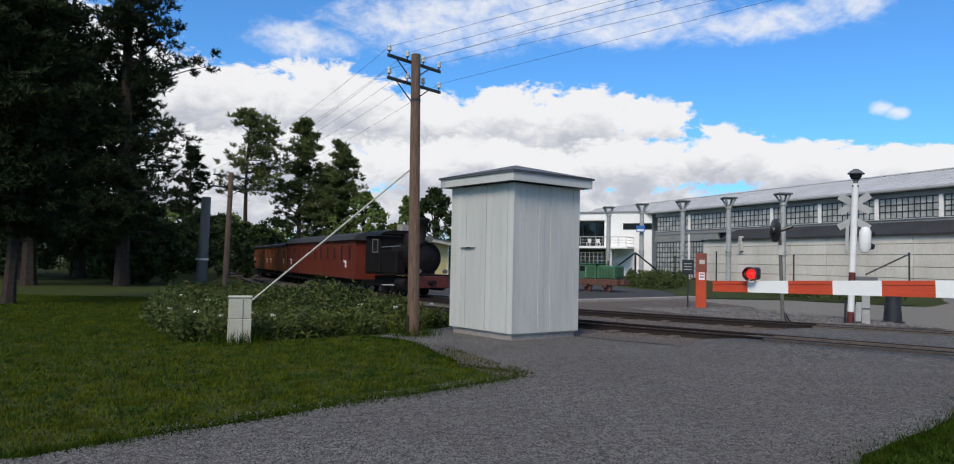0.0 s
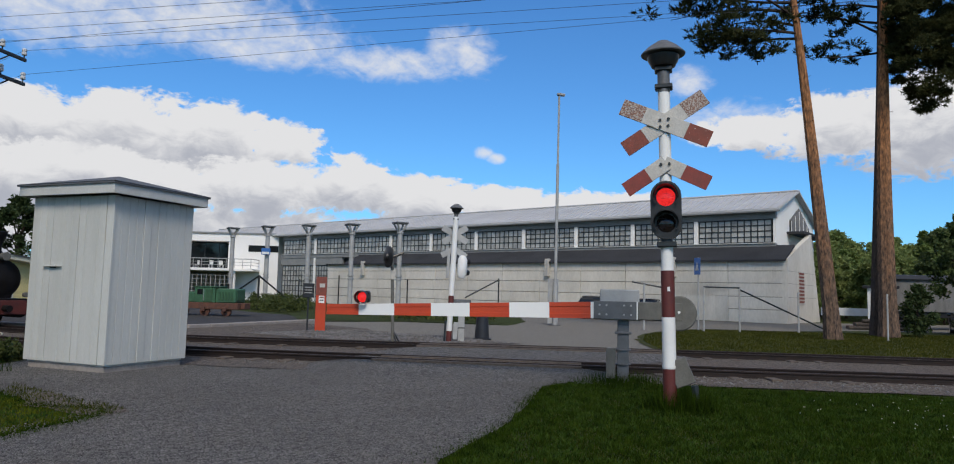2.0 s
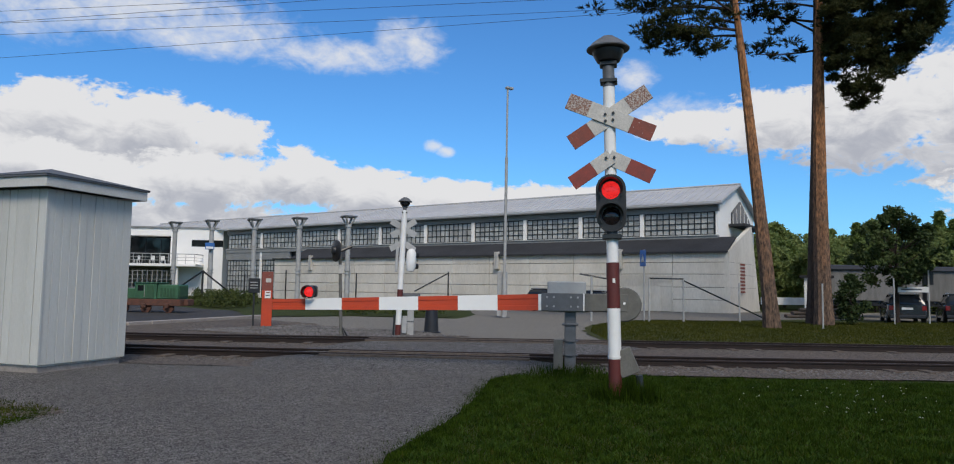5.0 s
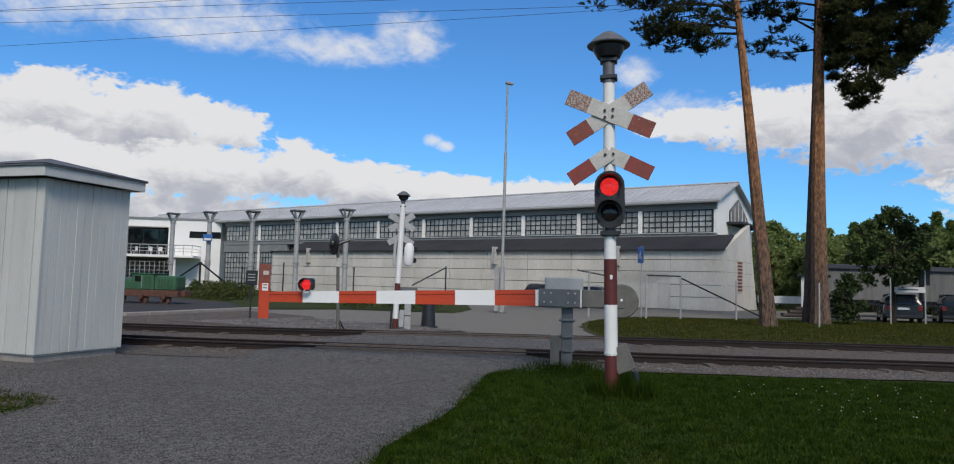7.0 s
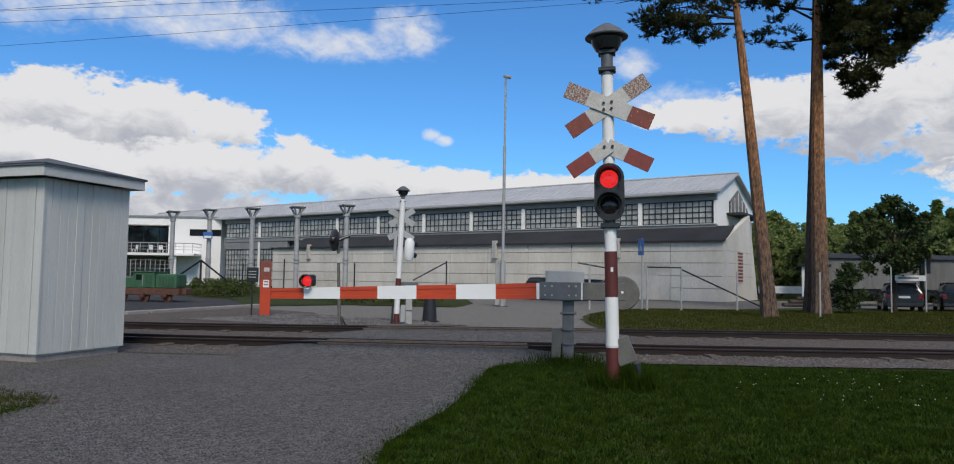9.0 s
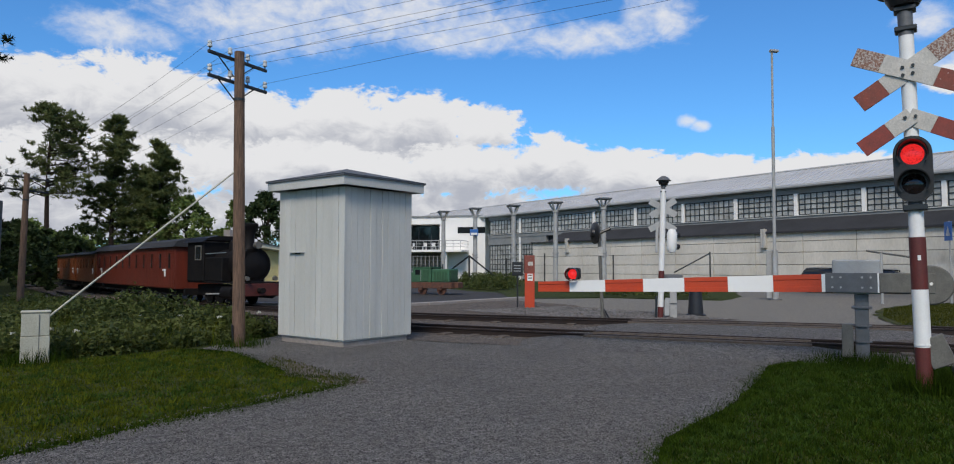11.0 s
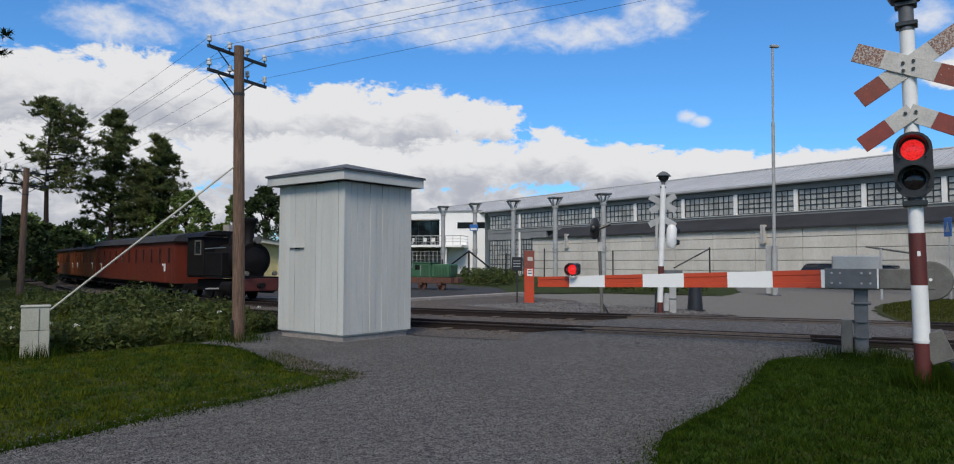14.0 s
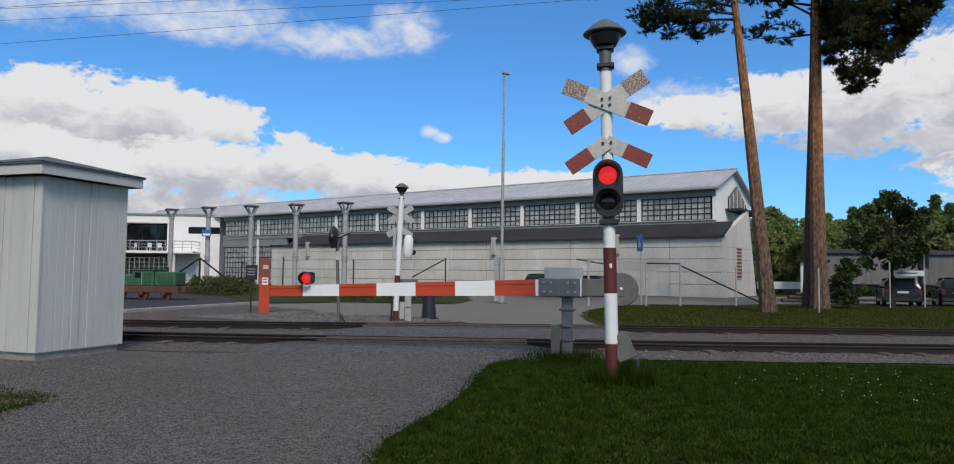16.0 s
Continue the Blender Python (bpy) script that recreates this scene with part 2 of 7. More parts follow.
SIGN_WHITE = mat("sign_white", (0.52, 0.50, 0.455), (0.43, 0.415, 0.38), 7, 0.6)
GALV = mat("galvanised_steel", (0.40, 0.405, 0.40), (0.31, 0.315, 0.31), 3, 0.65, 0.12, grain=0.3)
PLATE = mat("grey_plate", (0.135, 0.14, 0.148), (0.10, 0.105, 0.11), 5, 0.55, 0.2, grain=0.3)
OLIVE = mat("olive_steel", (0.145, 0.14, 0.122), (0.105, 0.10, 0.088), 5, 0.6, 0.1)
BLACK = mat("black_paint", (0.012, 0.012, 0.013), (0.02, 0.02, 0.02), 8, 0.4)
RUBBER = mat("dark_plastic", (0.018, 0.021, 0.028), (0.013, 0.014, 0.018), 5, 0.5)
CONCRETE = mat("concrete", (0.64, 0.61, 0.55), (0.50, 0.475, 0.42), 0.45, 0.85, bump=0.12, fine=9, streak=(1, 1, 0.35), vary=0.05, spot=(0.40, 0.37, 0.31), spot_scale=0.9, spot_at=0.655, grain=0.22)
CONCRETE_STAIN = mat("stained_concrete", (0.30, 0.285, 0.25), (0.22, 0.21, 0.18), 0.6, 0.85, fine=24, streak=(1, 1, 0.25))
DARK_ROOF = mat("dark_sheet_roof", (0.046, 0.048, 0.054), (0.034, 0.036, 0.040), 0.5, 0.8, 0.0)
METAL_ROOF = mat("metal_roof", (0.54, 0.54, 0.54), (0.44, 0.44, 0.44), 0.4, 0.5, 0.15)
FASCIA_GREY = mat("grey_fascia", (0.24, 0.25, 0.25), (0.2, 0.21, 0.21), 1, 0.6)
RENDER_WHITE = mat("white_render", (0.84, 0.83, 0.80), (0.78, 0.77, 0.74), 0.5, 0.8, fine=40, grain=0.15)
STEEL_DARK = mat("dark_window_steel", (0.028, 0.036, 0.04), (0.02, 0.025, 0.028), 4, 0.45, 0.2)
# pale uneven pane colour carries the sky's reflection
PANE = mat("sky_toned_pane", (0.46, 0.47, 0.45), (0.26, 0.27, 0.265), 1.2, 0.25, 0, 0.02, 0, vary=0.2)
DARK_ROOF.node_tree.nodes["Principled BSDF"].inputs["Specular IOR Level"].default_value = 0.15
DARK_PANE = glass_mat("dark_glass", (0.02, 0.024, 0.026))
POLE_WOOD = mat("creosoted_wood", (0.19, 0.115, 0.075), (0.075, 0.046, 0.033), 7, 0.85, bump=0.4, fine=45, streak=(6, 6, 0.5))
OLD_WOOD = mat("weathered_timber", (0.12, 0.095, 0.075), (0.06, 0.048, 0.04), 8, 0.9, bump=0.4, fine=40)
SHED_PAINT = mat("pale_grey_boards", (0.53, 0.535, 0.505), (0.465, 0.47, 0.44), 1.1, 0.65, bump=0.03, fine=40, vary=0.03, streak=(2, 2, 0.35), spot=(0.30, 0.28, 0.24), spot_scale=5, spot_at=0.745, grain=0.14)
SHED_TRIM = mat("pale_trim", (0.53, 0.535, 0.51), (0.47, 0.475, 0.45), 2.5, 0.65, fine=35, grain=0.2)
FELT = mat("roof_felt", (0.11, 0.12, 0.135), (0.085, 0.09, 0.10), 3, 0.85, fine=80)
BEIGE = mat("beige_cabinet", (0.44, 0.43, 0.35), (0.37, 0.36, 0.29), 3, 0.55)
YELLOW = mat("yellow_boards", (0.68, 0.57, 0.25), (0.60, 0.50, 0.21), 1.5, 0.65, vary=0.05)
CREAM = mat("cream_trim", (0.74, 0.69, 0.52), (0.66, 0.61, 0.46), 2, 0.6)
# rust darkened, shadow along the rail put into its colour
RAIL = mat("rusty_rail", (0.022, 0.012, 0.009), (0.011, 0.007, 0.006), 9, 0.75, 0.2, bump=0.3)
RAIL_TOP = mat("worn_rail_head", (0.10, 0.070, 0.058), (0.055, 0.038, 0.031), 6, 0.6, 0.3)
GREEN_LOCO = mat("green_loco_paint", (0.050, 0.145, 0.075), (0.036, 0.10, 0.055), 2, 0.5, spot=(0.10, 0.09, 0.06), spot_scale=5, spot_at=0.66)
RUST = mat("rust", (0.13, 0.055, 0.035), (0.08, 0.04, 0.03), 5, 0.85, bump=0.4)
COACH_RED = mat("varnished_red_teak", (0.145, 0.025, 0.012), (0.095, 0.018, 0.010), 1.6, 0.4, streak=(3, 3, 0.6), vary=0.06)
COACH_BROWN = mat("varnished_brown_teak", (0.22, 0.066, 0.020), (0.145, 0.042, 0.015), 1.6, 0.4, streak=(3, 3, 0.6), vary=0.06)
LOCO_BLACK = mat("locomotive_black", (0.006, 0.006, 0.007), (0.012, 0.010, 0.009), 3, 0.6, 0.0)
LOCO_BLACK.node_tree.nodes["Principled BSDF"].inputs["Specular IOR Level"].default_value = 0.15
BUFFER_RED = mat("buffer_beam_red", (0.10, 0.016, 0.012), (0.06, 0.014, 0.011), 4, 0.6)
CAR_GREY = mat("grey_car_paint", (0.035, 0.036, 0.042), (0.03, 0.031, 0.036), 2, 0.25, 0.4, 0, 0, gloss_coat=0.7)
CAR_BLACK = mat("black_car_paint", (0.012, 0.013, 0.017), (0.01, 0.011, 0.014), 2, 0.25, 0.3, 0, 0, gloss_coat=0.7)
CAR_GLASS = glass_mat("car_glass", (0.02, 0.025, 0.03), 0.03)
TYRE = mat("tyre_rubber", (0.015, 0.015, 0.015), (0.02, 0.02, 0.02), 10, 0.85)
CHROME = mat("alloy", (0.5, 0.5, 0.5), (0.4, 0.4, 0.4), 9, 0.3, 0.8, 0, 0)
BARK_LOW = mat("pine_bark", (0.085, 0.056, 0.042), (0.025, 0.018, 0.015), 6, 0.95, bump=0.9, fine=10, streak=(2.4, 2.4, 0.6), grain=0.8)
BARK_HIGH = mat("orange_pine_bark", (0.36, 0.175, 0.085), (0.20, 0.10, 0.055), 7, 0.9, bump=0.8, fine=18, streak=(2.2, 2.2, 0.7))
BARK_DARK = mat("dark_bark", (0.040, 0.026, 0.018), (0.016, 0.011, 0.009), 7, 0.95, bump=0.6)


def trunk_bark():
    """Grey-brown plates below that turn to orange flakes higher up the stem."""
    m = mat("scots_pine_bark", (0.185, 0.117, 0.078), (0.026, 0.019, 0.016), 5.5, 0.95, bump=1.0, fine=9, streak=(2.4, 2.4, 0.7), grain=0.8)
    nt = m.node_tree
    b = nt.nodes["Principled BSDF"]
    low = b.inputs["Base Color"].links[0].from_socket
    geo = nt.nodes.new("ShaderNodeNewGeometry")
    sep = nt.nodes.new("ShaderNodeSeparateXYZ")
    nt.links.new(geo.outputs["Position"], sep.inputs[0])
    n = nt.nodes.new("ShaderNodeTexNoise")
    n.inputs["Scale"].default_value, n.inputs["Detail"].default_value = 2.2, 5
    nt.links.new(geo.outputs["Position"], n.inputs["Vector"])
    ad = nt.nodes.new("ShaderNodeMath")
    ad.operation = "MULTIPLY_ADD"
    nt.links.new(n.outputs[0], ad.inputs[0])
    ad.inputs[1].default_value = 7.0
    nt.links.new(sep.outputs[2], ad.inputs[2])
    r = nt.nodes.new("ShaderNodeMapRange")
    nt.links.new(ad.outputs[0], r.inputs[0])
    r.inputs[1].default_value, r.inputs[2].default_value = 5.5, 12.5
    mul = nt.nodes.new("ShaderNodeMix")
    mul.data_type, mul.blend_type = "RGBA", "MULTIPLY"
    mul.inputs[0].default_value = 1.0
    nt.links.new(low, mul.inputs[6])
    mul.inputs[7].default_value = (2.35, 1.65, 1.0, 1)
    mx = nt.nodes.new("ShaderNodeMix")
    mx.data_type = "RGBA"
    nt.links.new(r.outputs[0], mx.inputs[0])
    nt.links.new(low, mx.inputs[6])
    nt.links.new(mul.outputs[2], mx.inputs[7])
    nt.links.new(mx.outputs[2], b.inputs["Base Color"])
    return m


SCOTS = trunk_bark()
# near-black needles: the crown's shade is put into the colour
NEEDLES = leaf_mat("shaded_pine_needles", (0.009, 0.016, 0.008), (0.034, 0.046, 0.018), 0.12, 0.7, 0.1)
# lit copy of the needles, olive highlights put into its second colour
NEEDLES_LIT = leaf_mat("lit_pine_needles", (0.012, 0.020, 0.008), (0.085, 0.088, 0.030), 0.18, 0.9, 0.12)
# brighter copy for distant pines, front sunlight put into the colour
NEEDLES_FAR = leaf_mat("sunlit_far_needles", (0.060, 0.085, 0.034), (0.19, 0.215, 0.075), 0.3, 0.5, 0.12)
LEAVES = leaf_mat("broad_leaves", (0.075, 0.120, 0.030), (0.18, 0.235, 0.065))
# paler leaves for the far wood: sunlight and haze put into the colour
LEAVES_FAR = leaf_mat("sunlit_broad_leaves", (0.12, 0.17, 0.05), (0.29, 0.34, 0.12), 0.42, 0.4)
LEAVES_MID = leaf_mat("maple_leaves", (0.022, 0.040, 0.012), (0.085, 0.120, 0.036))
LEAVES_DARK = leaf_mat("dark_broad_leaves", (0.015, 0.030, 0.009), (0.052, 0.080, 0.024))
# lawn grass twice: sunlit left of the road, then shade-darkened for the right
BLADES = leaf_mat("grass_blades", (0.024, 0.036, 0.003), (0.125, 0.148, 0.012), 0.3, 3.0, 0.05)
BLADES_SHADED = leaf_mat("shaded_grass_blades", (0.005, 0.013, 0.0012), (0.046, 0.082, 0.007), 0.3, 5.0, 0.05)
BROAD = leaf_mat("clover_leaves", (0.012, 0.034, 0.004), (0.056, 0.100, 0.014), 0.3, 5.0, 0.1)
# yellowish blades with the verge's sunlight put into their colour
BLADES_SUNNY = leaf_mat("sunlit_yellow_blades", (0.018, 0.030, 0.003), (0.078, 0.078, 0.010), 0.25, 1.1, 0.08)
BLADES_DRY = leaf_mat("dry_grass_blades", (0.20, 0.17, 0.06), (0.11, 0.14, 0.032), 0.3)
WEEDS = leaf_mat("weed_leaves", (0.016, 0.034, 0.008), (0.115, 0.135, 0.034), 0.3, 1.6)
PETALS = mat("white_petals", (0.72, 0.72, 0.66), (0.6, 0.6, 0.5), 20, 0.7, bump=0)
CERAMIC = mat("glazed_insulator", (0.62, 0.64, 0.64), (0.5, 0.52, 0.53), 20, 0.15, 0, 0, 0)
BLUE_SIGN = mat("blue_sign", (0.03, 0.14, 0.42), (0.03, 0.12, 0.36), 3, 0.4)


def lit_lens():
    """A red lens before a cluster of small diodes."""
    m = mat("lit_red_lens", (0.30, 0.008, 0.008), (0.24, 0.008, 0.008), 40, 0.25, emit=(1.0, 0.03, 0.03, 0.6))
    nt = m.node_tree
    geo, v, r = nt.nodes.new("ShaderNodeNewGeometry"), nt.nodes.new("ShaderNodeTexVoronoi"), nt.nodes.new("ShaderNodeMapRange")
    v.inputs["Scale"].default_value = 60
    nt.links.new(geo.outputs["Position"], v.inputs["Vector"])
    nt.links.new(v.outputs["Distance"], r.inputs[0])
    for i, x in zip(range(1, 5), (0.1, 0.8, 1.15, 0.5)):
        r.inputs[i].default_value = x
    nt.links.new(r.outputs[0], nt.nodes["Principled BSDF"].inputs["Emission Strength"])
    return m


LAMP_RED = lit_lens()
LENS_DARK = mat("unlit_lens", (0.02, 0.014, 0.014), (0.015, 0.012, 0.012), 30, 0.12, bump=0, fine=0)
GRAVEL = gravel_mat("grey_gravel", (0.006, 0.006, 0.006), (0.262, 0.252, 0.242), 85.0, 0.40, 0.9, (0.105, 0.094, 0.080))
BALLAST = gravel_mat("old_ballast", (0.022, 0.018, 0.016), (0.20, 0.172, 0.148), 40.0, 0.7, 0.9, (0.115, 0.090, 0.072))
ASPHALT = gravel_mat("worn_asphalt", (0.125, 0.117, 0.10), (0.215, 0.20, 0.172), 60.0, 0.35, 0.15, (0.20, 0.183, 0.15))
ASPHALT_DARK = gravel_mat("dark_asphalt", (0.032, 0.031, 0.031), (0.062, 0.060, 0.060), 60.0, 0.2, 0.15, (0.06, 0.056, 0.052))
TURF = gravel_mat("turf", (0.012, 0.020, 0.002), (0.048, 0.062, 0.007), 34.0, 0.30, 0.5, (0.060, 0.062, 0.012))
# yellow-patched turf, the sun on the verge put into its colour
TURF_SUNNY = gravel_mat("sunlit_yellow_turf", (0.014, 0.022, 0.003), (0.052, 0.056, 0.008), 24.0, 0.4, 0.5, (0.085, 0.075, 0.018))
STONE = mat("platform_stone", (0.32, 0.29, 0.265), (0.24, 0.215, 0.195), 2, 0.85, bump=0.3, fine=20)
GREY_WOOD = mat("silvered_boards", (0.17, 0.17, 0.165), (0.115, 0.115, 0.11), 1.2, 0.85, bump=0.3, vary=0.13, streak=(3, 3, 0.4))

# ---------------------------------------------------------------- building helpers
def part(name, bm, material, parent=None, label="", smooth=False):
    """Links a bmesh as one mesh object under a thing or a part."""
    me = bpy.data.meshes.new(name)
    bm.to_mesh(me)
    bm.free()
    me.materials.append(material)
    if smooth:
        for p in me.polygons:
            p.use_smooth = True
        me.set_sharp_from_angle(angle=radians(42))
    ob = new(name, me)
    ob.parent = parent
    return tagged(ob, label) if label else ob


def shared(name, me, parent, m):
    """One more object on a mesh that alike pieces share."""
    ob = new(name, me)
    ob.parent = parent
    ob.matrix_basis = m
    return ob


def mesh_of(name, bm, material):
    me = bpy.data.meshes.new(name)
    bm.to_mesh(me)
    bm.free()
    me.materials.append(material)
    return me


def thing(name, label, category, m=None, group="", kind=""):
    ob = new(name)
    ob.empty_display_size = 0.2
    if m is not None:
        ob.matrix_basis = m
    return tagged(ob, label, category, group, kind)


def along(x, y, az, z=0.0):
    """A pose whose local x runs towards the compass bearing az, local y to the left of it."""
    return pose(x, y, z, 0, 0, 90 - az)


def box(bm, x0, x1, y0, y1, z0, z1, bevel=0.0, m=None):
    r = bmesh.ops.create_cube(bm, size=1.0)
    v = r["verts"]
    bmesh.ops.transform(bm, verts=v, matrix=Matrix.Translation(((x0 + x1) / 2, (y0 + y1) / 2, (z0 + z1) / 2))
                        @ Matrix.Diagonal((abs(x1 - x0), abs(y1 - y0), abs(z1 - z0), 1)))
    if bevel:
        es = list({e for w in v for e in w.link_edges})
        out = bmesh.ops.bevel(bm, geom=es, offset=bevel, segments=1, affect="EDGES", profile=0.5)
        v = list({w for f in out["faces"] for w in f.verts} | {w for w in v if w.is_valid})
    if m is not None:
        bmesh.ops.transform(bm, verts=v, matrix=m)
    return bm


def rod(bm, p0, p1, r0, r1=None, seg=12, caps=True):
    p0, p1 = Vector(p0), Vector(p1)
    d = p1 - p0
    m = Matrix.Translation((p0 + p1) / 2) @ d.to_track_quat("Z", "Y").to_matrix().to_4x4()
    bmesh.ops.create_cone(bm, cap_ends=caps, segments=seg, radius1=r0, radius2=r0 if r1 is None else r1, depth=d.length, matrix=m)
    return bm


def lathe(bm, prof, seg=20, m=None):
    """Turns a profile of (radius, height) round z."""
    rings = []
    for r, z in prof:
        rings.append([bm.verts.new((max(r, 1e-4) * math.cos(2 * math.pi * k / seg), max(r, 1e-4) * math.sin(2 * math.pi * k / seg), z))
                      for k in range(seg)])
    for lo, hi in zip(rings, rings[1:]):
        for k in range(seg):
            bm.faces.new((lo[k], lo[(k + 1) % seg], hi[(k + 1) % seg], hi[k]))
    bm.faces.new(list(reversed(rings[0])))
    bm.faces.new(rings[-1])
    if m is not None:
        bmesh.ops.transform(bm, verts=[v for ring in rings for v in ring], matrix=m)
    return bm


def prism(bm, outline, y0, y1, m=None):
    """An outline of (x, z) drawn out from y0 to y1."""
    a = [bm.verts.new((x, y0, z)) for x, z in outline]
    b = [bm.verts.new((x, y1, z)) for x, z in outline]
    n = len(a)
    bm.faces.new(a)
    bm.faces.new(list(reversed(b)))
    for i in range(n):
        bm.faces.new((a[(i + 1) % n], a[i], b[i], b[(i + 1) % n]))
    bmesh.ops.recalc_face_normals(bm, faces=list({f for v in a + b for f in v.link_faces}))
    if m is not None:
        bmesh.ops.transform(bm, verts=a + b, matrix=m)
    return bm


def B():
    return bmesh.new()


def boxp(name, mtl, parent, x0, x1, y0, y1, z0, z1, bevel=0.0, label=""):
    return part(name, box(B(), x0, x1, y0, y1, z0, z1, bevel), mtl, parent, label)


def rodp(name, mtl, parent, p0, p1, r0, r1=None, seg=12, label=""):
    return part(name, rod(B(), p0, p1, r0, r1, seg), mtl, parent, label, smooth=seg >= 16)


def tube(name, mtl, parent, pts, r, seg=6):
    """A round bar or wire swept through points, as one skin."""
    bm = B()
    pts = [Vector(p) for p in pts]
    rings = []
    for i, p in enumerate(pts):
        d = (pts[min(i + 1, len(pts) - 1)] - pts[max(i - 1, 0)]).normalized()
        q = d.to_track_quat("Z", "Y")
        rr = r if isinstance(r, float) else r[0] + (r[1] - r[0]) * i / (len(pts) - 1)
        rings.append([bm.verts.new(p + q @ Vector((rr * math.cos(2 * math.pi * k / seg), rr * math.sin(2 * math.pi * k / seg), 0))) for k in range(seg)])
    for lo, hi in zip(rings, rings[1:]):
        for k in range(seg):
            bm.faces.new((lo[k], lo[(k + 1) % seg], hi[(k + 1) % seg], hi[k]))
    bm.faces.new(list(reversed(rings[0])))
    bm.faces.new(rings[-1])
    return part(name, bm, mtl, parent)


def smooth_line(pts, n=12):
    p = [Vector(q).to_2d() for q in pts]
    p = [2 * p[0] - p[1], *p, 2 * p[-1] - p[-2]]
    out = []
    for i in range(1, len(p) - 2):
        for k in range(n):
            t = k / n
            out.append(0.5 * (2 * p[i] + (p[i + 1] - p[i - 1]) * t + (2 * p[i - 1] - 5 * p[i] + 4 * p[i + 1] - p[i + 2]) * t * t
                              + (3 * p[i] - p[i - 1] - 3 * p[i + 1] + p[i + 2]) * t ** 3))
    out.append(p[-2])
    return out


def raw_mesh(name, verts, faces, material):
    me = bpy.data.meshes.new(name)
    v, f = np.asarray(verts, np.float32), np.asarray(faces, np.int32)
    k = f.shape[1]
    me.vertices.add(len(v))
    me.vertices.foreach_set("co", v.ravel())
    me.loops.add(f.size)
    me.loops.foreach_set("vertex_index", f.ravel())
    me.polygons.add(len(f))
    me.polygons.foreach_set("loop_start", np.arange(0, f.size, k, dtype=np.int32))
    me.update(calc_edges=True)
    me.materials.append(material)
    return me


# ---------------------------------------------------------------- ground
def patch(name, label, category, outline, z, material, rough_edge=0.12, kind="structure"):
    """A flat sheet with an uneven edge."""
    pts = [Vector((*p, 0)) for p in outline]
    fine = []
    for p, q in zip(pts, pts[1:] + pts[:1]):
        n = max(1, int((q - p).length / 0.35)) if (q - p).length < 80 else 12
        for k in range(n):
            w = p.lerp(q, k / n)
            w += Vector((noise.noise((w.x * 1.3, w.y * 1.3, 3.0)), noise.noise((w.x * 1.3, w.y * 1.3, 9.0)), 0)) * rough_edge * 2
            fine.append((w.x, w.y, z))
    bm = B()
    f = bm.faces.new([bm.verts.new(p) for p in fine])
    if f.calc_area() and f.normal.z < 0:
        f.normal_flip()
    bmesh.ops.triangulate(bm, faces=bm.faces[:])
    for f in bm.faces:
        f.normal_update()
        if f.normal.z < 0:
            f.normal_flip()
    ob = part(name, bm, material)
    return tagged(ob, label, category, kind=kind)


bm = B()
bmesh.ops.create_grid(bm, x_segments=40, y_segments=40, size=2500)
ground = tagged(part("ground", bm, TURF), "mown green lawn and meadow reaching the horizon", "ground", kind="structure")

FAR_LINE = [(38, -3.2), (30, 2.7), (20.2, 9.6), (12, 15.1), (3.7, 20.5), (-1, 25.1), (-4.6, 30.6), (-7.6, 36.6), (-10.8, 43.6), (-14, 51), (-17.8, 60), (-22, 72)]
NEAR_LINE = [(37, -7.4), (27.5, -1.2), (15.6, 7.2), (11.45, 10.05), (3.0, 16.5), (-0.9, 20.3), (-3.6, 23.4), (-6.4, 27.6), (-9.6, 34), (-14, 44)]

patch("gravel_road", "grey crushed gravel road leading up to the crossing", "road",
      [(-6, 0.5), (-9, 2.2), (-5.5, 4.05), (-3.25, 5.3), (-1.5, 7.15), (0.6, 9.35), (-0.1, 10.3), (-0.5, 11.4), (-1.2, 13.3), (-1.9, 14.0), (-1.2, 15.0),
       (-0.4, 16.6), (-1.8, 17.6), (-0.4, 19.0), (2.5, 17.6), (7, 14.8), (9.4, 13.2), (10.9, 11.6), (8.4, 10.4), (7.2, 9.95), (6.0, 8.7), (4.85, 7.3), (3.1, 5.75), (2.2, 4.4),
       (1.8, 2.5), (2.6, 0.5), (2.0, -4), (-4, -6)], 0.012, GRAVEL, 0.06)
patch("crossing_road", "worn grey asphalt forecourt beyond the railway", "road",
      [(9.6, 17.6), (15.2, 14.6), (18, 17), (21, 21.5), (25, 24.4), (28, 25), (31, 24), (37.5, 24), (44, 20.0), (58, 16), (60, 30), (44, 34), (41.8, 32.6), (34, 44), (26, 64),
       (24.6, 66), (21.5, 60), (26, 47), (26.5, 41), (22, 33.4), (18.4, 29.4), (14.2, 33.0), (9.9, 32.6), (4, 28.6), (9.2, 26.3), (10.7, 22)], 0.010, ASPHALT, 0.1)
patch("forecourt", "dark asphalt platform area beside the tracks", "pavement",
      [(3.6, 28.2), (10.0, 32.8), (13.5, 34), (10, 44), (8, 62), (-8, 62), (-12, 52), (-8, 45.5), (-5.6, 34.4), (-1.0, 28.6)], 0.014, ASPHALT_DARK, 0.05)

